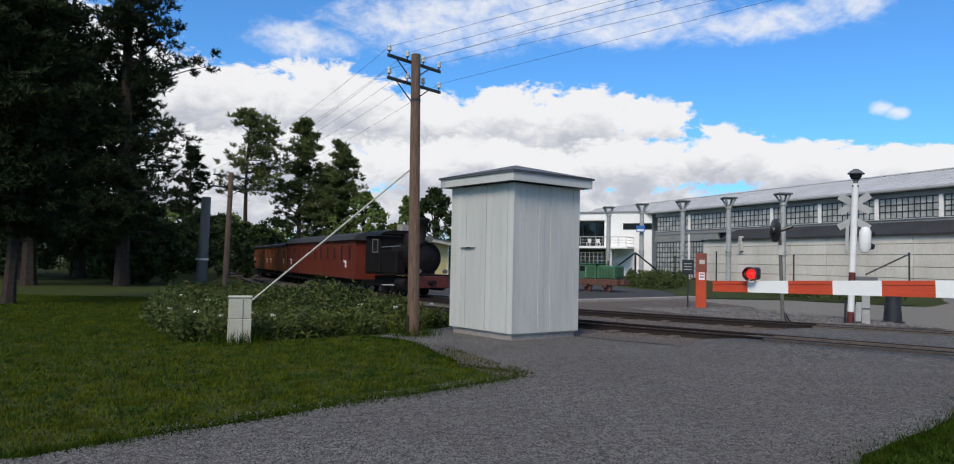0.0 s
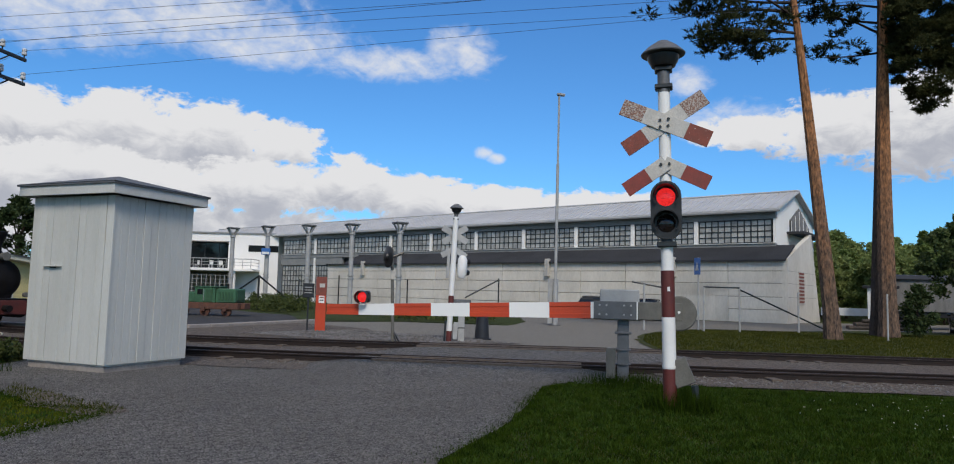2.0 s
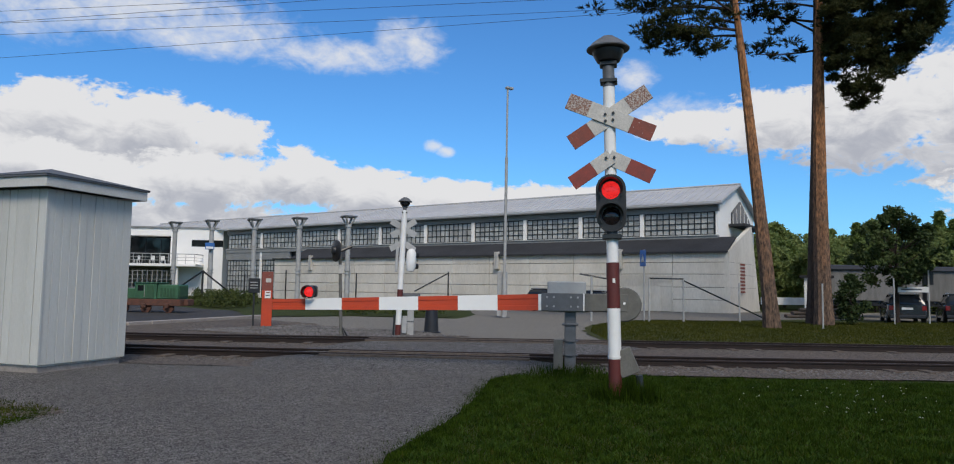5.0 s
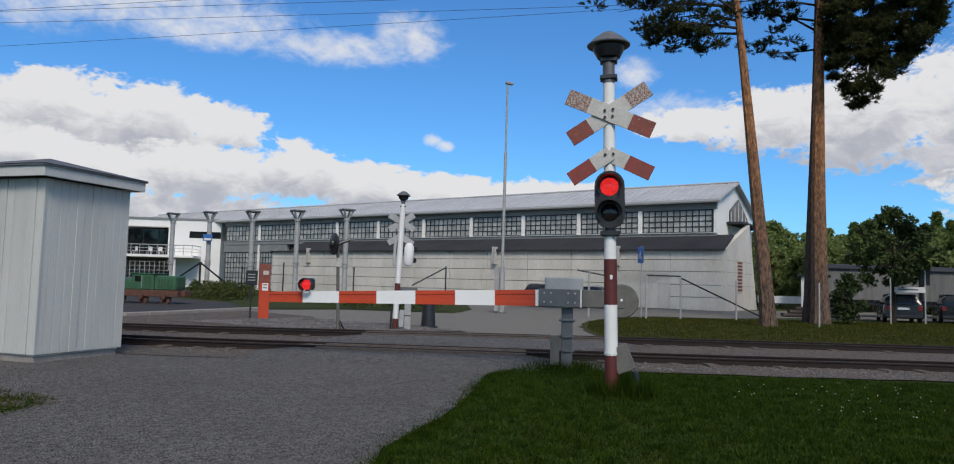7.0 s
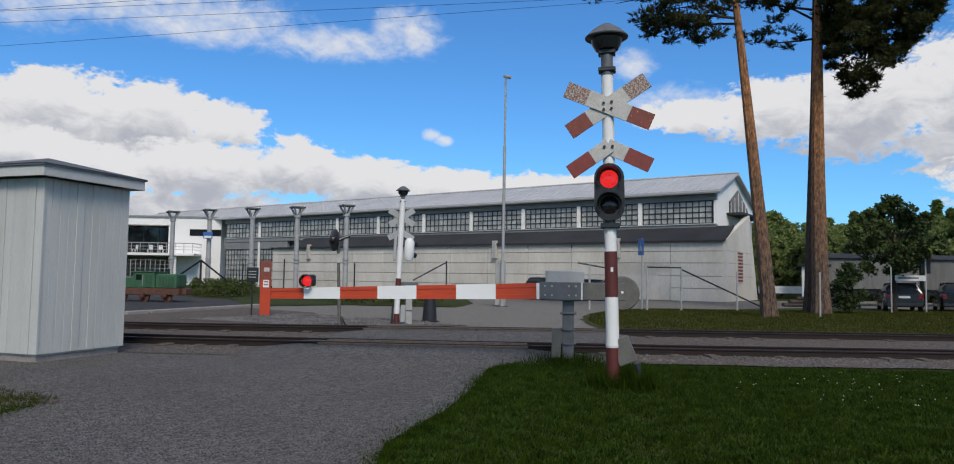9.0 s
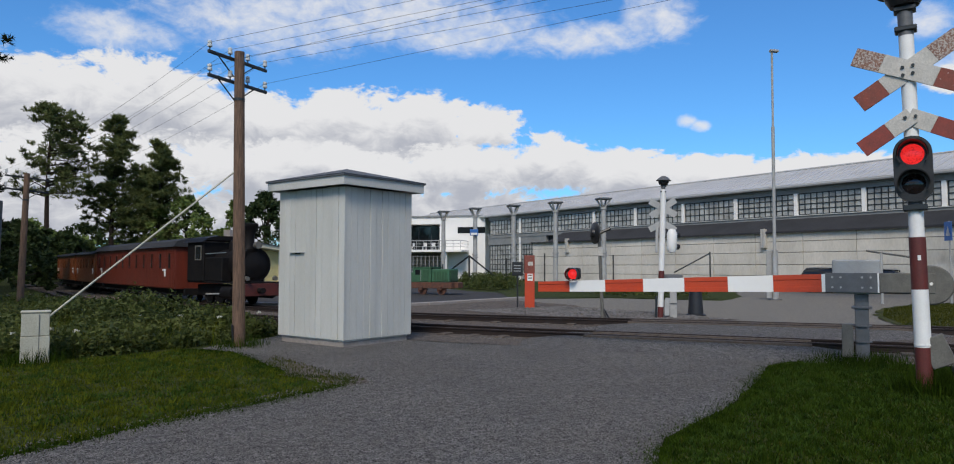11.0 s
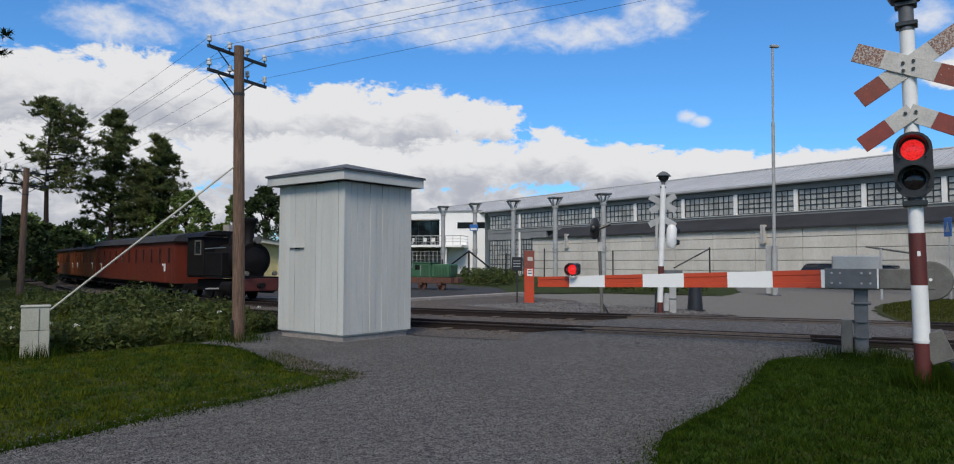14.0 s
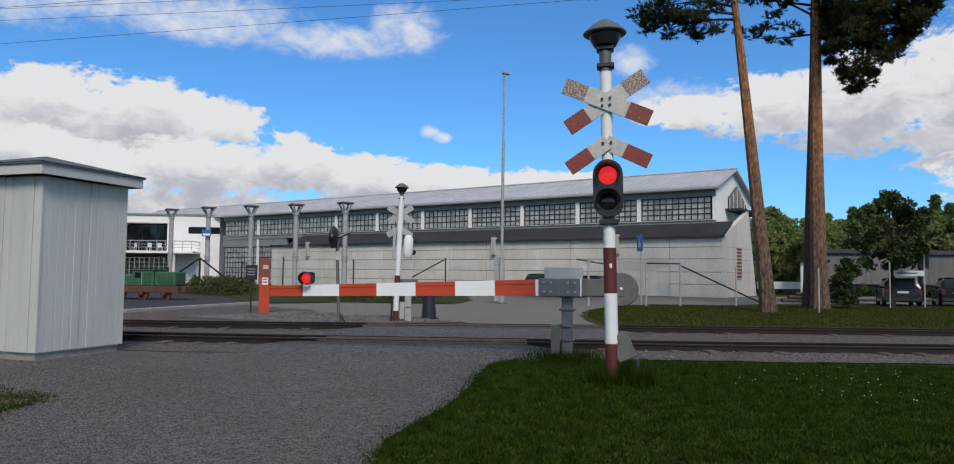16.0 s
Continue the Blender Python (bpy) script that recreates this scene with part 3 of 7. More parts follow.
patch("bare_earth", "trodden brown earth at the tip of the lawn", "ground",
      [(-0.2, 10.4), (0.2, 9.6), (0.5, 9.25), (0.85, 9.4), (0.8, 9.8), (0.4, 10.3), (0.0, 11.2), (-0.3, 11.6)], 0.017, BALLAST, 0.16)


def bed(name, label, line, left, right, z, material, edge=0.15):
    pts = smooth_line(line, 8)
    l, r = [], []
    for i, p in enumerate(pts):
        d = (pts[min(i + 1, len(pts) - 1)] - pts[max(i - 1, 0)]).normalized()
        nrm = Vector((-d.y, d.x))
        j1, j2 = noise.noise((p.x, p.y, 1)) * edge, noise.noise((p.x, p.y, 5)) * edge
        l.append(p + nrm * (left + j1))
        r.append(p - nrm * (right + j2))
    bm = B()
    a = [bm.verts.new((*p, z)) for p in l]
    b = [bm.verts.new((*p, z)) for p in r]
    for i in range(len(a) - 1):
        bm.faces.new((b[i], a[i], a[i + 1], b[i + 1]))
    for f in bm.faces:
        f.normal_update()
        if f.normal.z < 0:
            f.normal_flip()
    return tagged(part(name, bm, material), label, "track bed", kind="structure")


bed("track_bed", "dusty brown ballast and earth between the tracks", FAR_LINE, 2.9, 1.6, 0.018, BALLAST)
bed("track_bed", "dusty brown ballast and earth under the siding", NEAR_LINE, 2.0, 2.0, 0.024, BALLAST)
patch("earth_margin", "bare brown earth between the track and the platform", "ground",
      [(-5.2, 33.2), (-1.2, 28.3), (1.2, 27.2), (3.8, 27.4), (9.0, 31.6), (10.4, 27), (9.4, 22.6), (5.2, 21.6), (0.5, 25.2), (-3.6, 30.6)], 0.016, BALLAST, 0.08)


def at_x(line, x):
    pts = smooth_line(line, 14)
    for p, q in zip(pts, pts[1:]):
        if q.x <= x <= p.x:
            return p.lerp(q, (p.x - x) / (p.x - q.x))
    return pts[0]


NEAR_SPAN, FAR_SPAN = (4.9, 9.7), (7.7, 14.2)      # where the road crosses each track
bm = B()
rows = []
for k in range(25):
    u = k / 24
    a, b = at_x(NEAR_LINE, NEAR_SPAN[0] + (NEAR_SPAN[1] - NEAR_SPAN[0]) * u), at_x(FAR_LINE, FAR_SPAN[0] + (FAR_SPAN[1] - FAR_SPAN[0]) * u)
    out = Vector((-0.56, -0.83))
    end = min(1.0, u / 0.12, (1 - u) / 0.12)
    row = []
    for base, o, z in ((a, 2.3, 0.013), (a, 1.5, 0.055), (a, 0.8, 0.095), (a, 0.0, 0.108), (a, -0.9, 0.108), (b, 0.9, 0.108), (b, 0, 0.108), (b, -0.8, 0.095), (b, -1.7, 0.028)):
        p = base + out * (o + 0.12 * noise.noise((k * 0.6, o, 4.0)))
        row.append(bm.verts.new((p.x, p.y, 0.012 + (z - 0.012) * (0.15 + 0.85 * end) + 0.008 * noise.noise((p.x * 1.5, p.y * 1.5, 0)))))
    rows.append(row)
for lo, hi in zip(rows, rows[1:]):
    for j in range(8):
        bm.faces.new((lo[j], hi[j], hi[j + 1], lo[j + 1]))
bmesh.ops.recalc_face_normals(bm, faces=bm.faces[:])
if sum(f.normal.z for f in bm.faces) < 0:
    bmesh.ops.reverse_faces(bm, faces=bm.faces[:])
tagged(part("crossing_gravel", bm, GRAVEL, smooth=True), "gravel ramp filled up between the rails on the crossing", "road", kind="structure")
patch("gravel_shoulder", "coarse grey gravel beside the far signal", "ground",
      [(4.6, 24.6), (6.8, 21.0), (10.0, 18.6), (12.0, 18.4), (11.6, 21.5), (9.6, 26.4), (7.2, 27.3)], 0.026, BALLAST, 0.2)
patch("grass_verge", "sunlit grass strip between track and car park", "lawn",
      [(15.0, 15.8), (16.4, 13.9), (20.75, 10.3), (30.55, 3.4), (38.5, -2.4), (60, -6), (60, 12.5), (43, 18.0), (36, 20.3), (30, 23.8), (27.6, 25.6), (24.5, 25.0), (20.2, 22.2), (17.2, 19.0)], 0.03, TURF_SUNNY, 0.12)
patch("grass_strip", "narrow grass strip along the concrete hall", "lawn",
      [(9.5, 33.5), (14.4, 33.6), (18.2, 30.3), (19.8, 32), (17.5, 42), (15, 62), (10.5, 62), (11.5, 44)], 0.03, TURF, 0.12)


# ---------------------------------------------------------------- railway
def track(label, line, s0, s1, bury):
    """A narrow-gauge track: two rails on timber sleepers. bury: sleepers sunk into the ground."""
    pts = smooth_line(line, 14)
    t = thing("railway_track", label, "railway track", kind="structure")
    gauge = 0.375
    for side in (1, -1):
        bm = B()
        prof = [(-0.05, 0.03), (0.05, 0.03), (0.05, 0.042), (0.01, 0.055), (0.01, 0.10), (0.028, 0.112), (0.028, 0.135), (-0.028, 0.135), (-0.028, 0.112), (-0.01, 0.10),
                (-0.01, 0.055), (-0.05, 0.042)]
        rings = []
        for i, p in enumerate(pts):
            d = (pts[min(i + 1, len(pts) - 1)] - pts[max(i - 1, 0)]).normalized()
            nrm = Vector((-d.y, d.x))
            # profile stretched upward so the dark web takes in the rail's shadow
            rings.append([bm.verts.new((*(p + nrm * (side * gauge + o)), z * 1.22 - 0.01)) for o, z in prof])
        k = len(prof)
        for lo, hi in zip(rings, rings[1:]):
            for j in range(k):
                bm.faces.new((lo[j], hi[j], hi[(j + 1) % k], lo[(j + 1) % k]))
        bmesh.ops.recalc_face_normals(bm, faces=bm.faces[:])
        ob = part("rail", bm, RAIL, t, "rusty brown steel rail")
        ob.data.materials.append(RAIL_TOP)
        for f in ob.data.polygons:
            if f.normal.z > 0.9 and f.center.z > 0.14:
                f.material_index = 1
    me = mesh_of("sleeper", box(B(), -0.1, 0.1, -0.78, 0.78, -0.06, 0.0, 0.012), OLD_WOOD)
    s, nxt = 0.0, s0
    rng = random.Random(4)
    for p, q in zip(pts, pts[1:]):
        seg = (q - p).length
        while nxt < s + seg and nxt < s1:
            c = p.lerp(q, (nxt - s) / seg)
            az = math.degrees(math.atan2(q.x - p.x, q.y - p.y))
            span = FAR_SPAN if line is FAR_LINE else NEAR_SPAN
            if not span[0] < c.x < span[1]:
                shift = rng.uniform(-0.08, 0.08)
                shared("sleeper", me, t, along(c.x, c.y, az + rng.uniform(-2.5, 2.5), 0.040 + rng.uniform(-0.02, bury)) @ pose(0, shift, 0, rng.uniform(-1.2, 1.2)))
            nxt += 0.68
        s += seg
    return t


track("narrow-gauge running line with rusty rails on half-buried sleepers", FAR_LINE, 3, 62, 0.006)
track("narrow-gauge siding with rusty rails on half-buried sleepers", NEAR_LINE, 3, 50, 0.014)
# timber planks along the rails on the crossing
for line in (FAR_LINE, NEAR_LINE):
    pts = smooth_line(line, 14)
    for o in (0.52, -0.52, 0.22, -0.22):
        bm = B()
        rows = []
        for i, p in enumerate(pts):
            span = FAR_SPAN if line is FAR_LINE else NEAR_SPAN
            if span[0] + 0.4 < p.x < span[1] - 0.2:
                d = (pts[i + 1] - pts[i - 1]).normalized()
                nrm = Vector((-d.y, d.x))
                rows.append([bm.verts.new((*(p + nrm * (o + w)), z)) for w, z in ((-0.07, 0.05), (-0.07, 0.138), (0.07, 0.138), (0.07, 0.05))])
        for lo, hi in zip(rows, rows[1:]):
            for j in range(4):
                bm.faces.new((lo[j], hi[j], hi[(j + 1) % 4], lo[(j + 1) % 4]))
        bmesh.ops.recalc_face_normals(bm, faces=bm.faces[:])
        tagged(part("crossing_plank", bm, OLD_WOOD), "worn timber plank laid beside the rail", "crossing plank", "crossing planks", "structure")

# platform kerb
kerb = thing("platform_edge", "low pale stone edging along the platform", "kerb", kind="structure")
k_me = mesh_of("kerb_stone", box(B(), 0.01, 0.99, -0.16, 0.16, 0.0, 0.13, 0.015), STONE)
path = smooth_line([(9.9, 32.6), (6.8, 30.0), (3.7, 27.6), (1.2, 27.4), (-1.2, 28.7), (-3.6, 31.4), (-6.0, 34.6), (-9.0, 39)], 10)
acc, nxt = 0.0, 0.0
for p, q in zip(path, path[1:]):
    seg = (q - p).length
    while nxt < acc + seg:
        c = p.lerp(q, (nxt - acc) / seg)
        shared("kerb_stone", k_me, kerb, along(c.x, c.y, math.degrees(math.atan2(q.x - p.x, q.y - p.y))))
        nxt += 1.0
    acc += seg

# ---------------------------------------------------------------- concrete museum hall
def build_hall():
    """Local x runs along the facade away from its near corner, local -y into the building."""
    m = along(42.3, 32.22, -21.5)
    hall = thing("exhibition_hall", "long concrete hall with gridded clerestory windows and metal roof", "building", m)
    L0, L1 = 0.0, 48.6
    # lower concrete wall, panel by panel, with recessed joints
    boxp("core_wall", CONCRETE_STAIN, hall, 0.1, L1, -1.2, -0.06, -0.4, 4.2)
    zs = [-0.35, 0.9, 1.78, 2.72, 3.57, 4.4]
    w = 4.05
    cache = {}
    for i in range(12):
        x0, x1 = i * w, (i + 1) * w
        for z0, z1 in zip(zs, zs[1:]):
            if i == 1 and z1 < 2.6 and z0 < 2.2:
                continue
            key = round(z1 - z0, 3)
            if key not in cache:
                cache[key] = mesh_of("concrete_panel", box(B(), 0.022, w - 0.022, -0.1, 0.0, 0.022, key - 0.022, 0.012), CONCRETE)
            shared("concrete_panel", cache[key], hall, pose(x0, 0.0, z0))
    # end wall with its sloping top and battered rear edge
    bm = prism(B(), [(0.0, -0.4), (0.0, 4.4), (-6.0, 6.5), (-8.3, -0.4)], 0.0, 0.35, pose(0, 0, 0, 0, 0, 0))
    bmesh.ops.transform(bm, verts=bm.verts[:], matrix=Matrix(((0, -1, 0, 0), (1, 0, 0, 0), (0, 0, 1, 0), (0, 0, 0, 1))) @ pose(0, 0, 0))
    bmesh.ops.transform(bm, verts=bm.verts[:], matrix=pose(0.32, -0.002, 0))
    part("end_wall", bm, CONCRETE, hall, "pale concrete end wall with horizontal joints")
    for z in (1.78, 2.72, 3.57):
        boxp("joint", CONCRETE_STAIN, hall, -0.036, -0.024, -7.5 + z * 0.3, -0.05, z - 0.012, z + 0.012)
    # door in the low wall
    boxp("steel_door", CONCRETE, hall, 4.1, 5.0, -0.08, -0.03, 0.0, 2.1, 0.01, "pale grey steel service door")
    for x0, x1, z0, z1 in ((4.05, 4.1, -0.3, 2.6), (5.0, 5.1, -0.3, 2.6), (4.1, 5.0, 2.1, 2.6), (5.1, 8.1, -0.3, 2.6)):
        boxp("wall_panel", CONCRETE, hall, x0, x1, -0.1, 0.0, z0, z1)
    # dark lean-to roof up to the clerestory
    bm = prism(B(), [(0.25, 4.36), (-2.05, 5.5), (-2.05, 5.36), (0.25, 4.22)], 0.0, L1 - 3.0)
    bmesh.ops.transform(bm, verts=bm.verts[:], matrix=Matrix(((0, 1, 0, 0.05), (1, 0, 0, 0), (0, 0, 1, 0), (0, 0, 0, 1))))
    part("lean_to_roof", bm, DARK_ROOF, hall, "dark sheet-metal lean-to roof")
    bm = B()
    vs = [bm.verts.new(p) for p in ((45.65, 0.25, 4.36), (45.65, -2.05, 5.5), (48.7, -2.05, 4.4), (48.7, 0.25, 4.36))]
    f = bm.faces.new(vs)
    r = bmesh.ops.extrude_face_region(bm, geom=[f])
    bmesh.ops.translate(bm, verts=[v for v in r["geom"] if isinstance(v, bmesh.types.BMVert)], vec=(0, 0, -0.12))
    bmesh.ops.recalc_face_normals(bm, faces=bm.faces[:])
    part("lean_to_hip", bm, DARK_ROOF, hall)
    boxp("lean_to_end", CONCRETE, hall, L1 - 0.35, L1, -2.0, -0.1, 0, 4.4)
    # clerestory
    y = -2.0
    top, sill = 7.38, 5.72
    boxp("sill_band", FASCIA_GREY, hall, 1.3, 60, y - 0.3, y + 0.12, 5.2, 5.62)
    boxp("sill", SHED_TRIM, hall, 1.3, 60, y - 0.1, y + 0.2, 5.62, 5.68)
    boxp("head_band", FASCIA_GREY, hall, 1.3, 60, y - 0.3, y + 0.04, 7.42, 8.0)
    boxp("back_wall", STEEL_DARK, hall, 1.4, 60, y - 0.6, y - 0.35, -0.4, 8.0)
    posts = [1.4, 7.2, 12.55, 17.9, 23.45, 29.05, 34.95, 40.8, 46.9, 53.5, 60.0]
    pane_me = {}

    def window(x0, x1, z0, z1, nx, nz, name="window"):
        f = boxp(name, STEEL_DARK, hall, x0, x1, y - 0.12, y - 0.09, z0, z1, label="gridded window with dark steel bars and pale sky-toned panes")
        dx, dz = (x1 - x0) / nx, (z1 - z0) / nz
        key = (round(dx, 3), round(dz, 3))
        if key not in pane_me:
            pane_me[key] = mesh_of("pane", box(B(), 0.035, key[0] - 0.035, -0.012, 0.0, 0.035, key[1] - 0.035), PANE)
        for i in range(nx):
            for k in range(nz):
                shared("pane", pane_me[key], f, pose(x0 + i * dx, y - 0.076, z0 + k * dz))
        bm = B()
        for i in range(nx + 1):
            box(bm, x0 + i * dx - 0.035, x0 + i * dx + 0.035, y - 0.088, y - 0.03, z0, z1)
        for k in range(nz + 1):
            box(bm, x0, x1, y - 0.086, y - 0.034, z0 + k * dz - 0.035, z0 + k * dz + 0.035)
        part("glazing_grid", bm, STEEL_DARK, f)

    for i, (a, b) in enumerate(zip(posts, posts[1:])):
        window(a + 0.22, b - 0.22, sill, top, 10 if i else 11, 4 if i < 4 else 3)
    for p in posts[1:-1]:
        boxp("pilaster", RENDER_WHITE, hall, p - 0.16, p + 0.16, y - 0.3, y + 0.1, 5.1 if p < 46 else -0.4, 7.42, 0.01, "white painted pilaster")
    # tall glazed part at the far end
    boxp("spandrel", FASCIA_GREY, hall, L1, 60, y - 0.3, y + 0.06, 4.35, 5.2)
    window(L1 + 0.3, 53.3, 0.1, 4.3, 9, 7, "tall_window")
    window(53.8, 59.8, 0.1, 4.3, 11, 7, "tall_window")
    boxp("gutter", FASCIA_GREY, hall, 0.9, 60.2, y + 0.42, y + 0.56, 7.86, 8.0, 0.02)
    # main roof and gable
    for sgn, ya, yb, za, zb in ((1, y + 0.55, -6.5, 7.98, 9.8), (-1, -12.4, -6.5, 7.5, 9.8)):
        bm = B()
        vs = [bm.verts.new(p) for p in ((0.9, ya, za), (82, ya, za), (82, yb, zb), (0.9, yb, zb))]
        f = bm.faces.new(vs)
        r = bmesh.ops.extrude_face_region(bm, geom=[f])
        bmesh.ops.translate(bm, verts=[v for v in r["geom"] if isinstance(v, bmesh.types.BMVert)], vec=(0, 0, 0.14))
        bmesh.ops.recalc_face_normals(bm, faces=bm.faces[:])
        roof = part("roof", bm, METAL_ROOF, hall, "light grey standing-seam metal roof")
        if sgn > 0:
            n_seam = 132
            seam = mesh_of("seam", box(B(), -0.02, 0.02, 0, math.hypot(yb - ya, zb - za), 0, 0.05), METAL_ROOF)
            tilt = math.degrees(math.atan2(zb - za, ya - yb))
            for k in range(n_seam):
                shared("seam", seam, roof, pose(1.0 + k * 0.61, ya, za + 0.14, 0, 0, 0) @ pose(0, 0, 0, 0, 0, 180) @ pose(0, 0, 0, tilt))
    boxp("ridge_cap", METAL_ROOF, hall, 0.9, 82, -6.7, -6.3, 9.9, 10.02, 0.03)
    bm = prism(B(), [(-2.0, 5.4), (-2.0, 8.05), (-6.5, 9.78), (-11.9, 7.7), (-11.9, 5.0)], 1.32, 1.5)
    bmesh.ops.transform(bm, verts=bm.verts[:], matrix=Matrix(((0, 1, 0, 0), (1, 0, 0, 0), (0, 0, 1, 0), (0, 0, 0, 1))))
    part("gable_wall", bm, RENDER_WHITE, hall, "white rendered gable wall")
    bm = prism(B(), [(-5.3, 6.75), (-5.3, 7.6), (-7.6, 8.7), (-10.2, 7.35), (-10.6, 6.75)], 1.22, 1.325)
    bmesh.ops.transform(bm, verts=bm.verts[:], matrix=Matrix(((0, 1, 0, 0), (1, 0, 0, 0), (0, 0, 1, 0), (0, 0, 0, 1))))
    gw = part("gable_window", bm, DARK_PANE, hall, "dark sloping-headed window in the gable")
    for k in range(5):
        boxp("mullion", RENDER_WHITE, gw, 1.19, 1.23, -5.47 - k * 1.05, -5.41 - k * 1.05, 6.7, 7.55 + (0.45 * min(k, 2) if k < 3 else 0.9 - 0.45 * (k - 2)))
    boxp("ledge", DARK_ROOF, hall, 0.1, 1.5, -11.6, -4.6, 6.5, 6.68, 0.0, "dark projecting ledge under the gable window")
    boxp("rear_block", RENDER_WHITE, hall, 1.5, 60, -11.9, -2.7, -0.4, 7.4)
    # wall vents and end sign
    for x in (8.15, 19.4, 42.7):
        v = boxp("wall_duct", SIGN_WHITE, hall, x - 0.22, x + 0.22, 0.0, 0.28, 3.1, 4.6, 0.02, "pale grey vertical wall duct")
        boxp("slot", GALV, v, x - 0.05, x + 0.05, 0.28, 0.3, 3.2, 4.5)
    sg = boxp("painted_sign", SIGN_WHITE, hall, -0.065, -0.035, -3.9, -2.5, 1.3, 3.65, 0.0, "red and white information board on the end wall")
    for k in range(9):
        boxp("sign_bar", WORN_RED, sg, -0.085, -0.066, -3.8, -2.6, 3.42 - k * 0.25, 3.56 - k * 0.25)
    return hall


build_hall()


def build_white_house():
    """White modern block with a balcony, behind the far end of the hall."""
    m = along(21.9, 89.6, -62.0)
    h = thing("white_building", "white rendered two-storey building with a roof terrace balcony", "building", m)
    boxp("wall", RENDER_WHITE, h, 0, 5.3, -9, 0, -0.6, 8.1, 0, "smooth white rendered wall")
    boxp("parapet", FASCIA_GREY, h, -0.1, 30, -9.1, 0.12, 8.1, 8.3)
    boxp("slot_window", DARK_PANE, h, 0.0, 3.7, 0.0, 0.03, 5.95, 6.75, 0, "long narrow dark window slot")
    boxp("wall", RENDER_WHITE, h, 5.3, 30, -9, -4.0, -0.6, 8.1)
    boxp("recess_ceiling", RENDER_WHITE, h, 5.3, 30, -4, -0.05, 7.2, 8.1)
    for x in (5.3, 11.6, 14.2, 19.0):
        boxp("pier", RENDER_WHITE, h, x, x + 0.9, -3.9, -0.1, 3.75, 7.2)
    for x0, x1 in ((6.2, 11.6), (12.5, 14.2), (15.1, 19.0), (20, 29.8)):
        w = boxp("glazing", DARK_PANE, h, x0, x1, -2.2, -2.12, 3.8, 7.0, 0, "dark balcony glazing")
        n = max(2, int((x1 - x0) / 1.4))
        for k in range(n + 1):
            boxp("frame_bar", STEEL_DARK, w, x0 + (x1 - x0) * k / n - 0.05, x0 + (x1 - x0) * k / n + 0.05, -2.12, -2.04, 3.8, 7.0)
    boxp("balcony_slab", RENDER_WHITE, h, 2.2, 30, -4, 3.2, 3.45, 3.75, 0.02, "white concrete balcony slab")
    for k in range(28):
        rodp("baluster", GALV, h, (2.4 + k * 0.98, 3.1, 3.75), (2.4 + k * 0.98, 3.1, 4.9), 0.035, seg=6)
    for z in (4.9, 4.5, 4.15):
        rodp("handrail", GALV, h, (2.3, 3.1, z), (30, 3.1, z), 0.05 if z > 4.6 else 0.025, seg=6)
        rodp("side_rail", GALV, h, (2.3, 3.1, z), (2.3, 0, z), 0.05 if z > 4.6 else 0.025, seg=6)
    # grey colour puts the balcony's shade into this wall
    boxp("lower_wall", FASCIA_GREY, h, 5.3, 30, -4.0, -3.6, -0.6, 3.5, 0, "shadowed ground-floor wall under the balcony")
    bm = B()
    for k in range(13):
        box(bm, 5.0 + k * 0.55, 5.06 + k * 0.55, 2.6, 2.66, -0.4, 3.0)
    for k in range(7):
        box(bm, 5.0, 11.7, 2.6, 2.66, 0.0 + k * 0.48, 0.05 + k * 0.48)
    part("trellis", bm, GALV, h, "grey metal lattice screen")
    for x in (4.5, 13, 22):
        rodp("balcony_column", RENDER_WHITE, h, (x, 2.7, -0.5), (x, 2.7, 3.45), 0.22, seg=14)
    # white garden chairs on the balcony
    for k, x in enumerate((6.4, 7.6, 9.4, 11.0, 15.0)):
        c = thing("garden_chair", "white plastic garden chair on the balcony", "chair", m @ pose(x, 1.6 + 0.3 * (k % 2), 3.75, 0, 0, 40 * k), "balcony chairs")
        boxp("seat", WHITE, c, -0.24, 0.24, -0.24, 0.24, 0.40, 0.45, 0.015)
        boxp("backrest", WHITE, c, -0.24, 0.24, 0.21, 0.26, 0.45, 0.92, 0.015)
        for dx in (-0.2, 0.2):
            for dy in (-0.2, 0.2):
                rodp("leg", WHITE, c, (dx, dy, 0), (dx, dy, 0.41), 0.025, seg=6)


build_white_house()


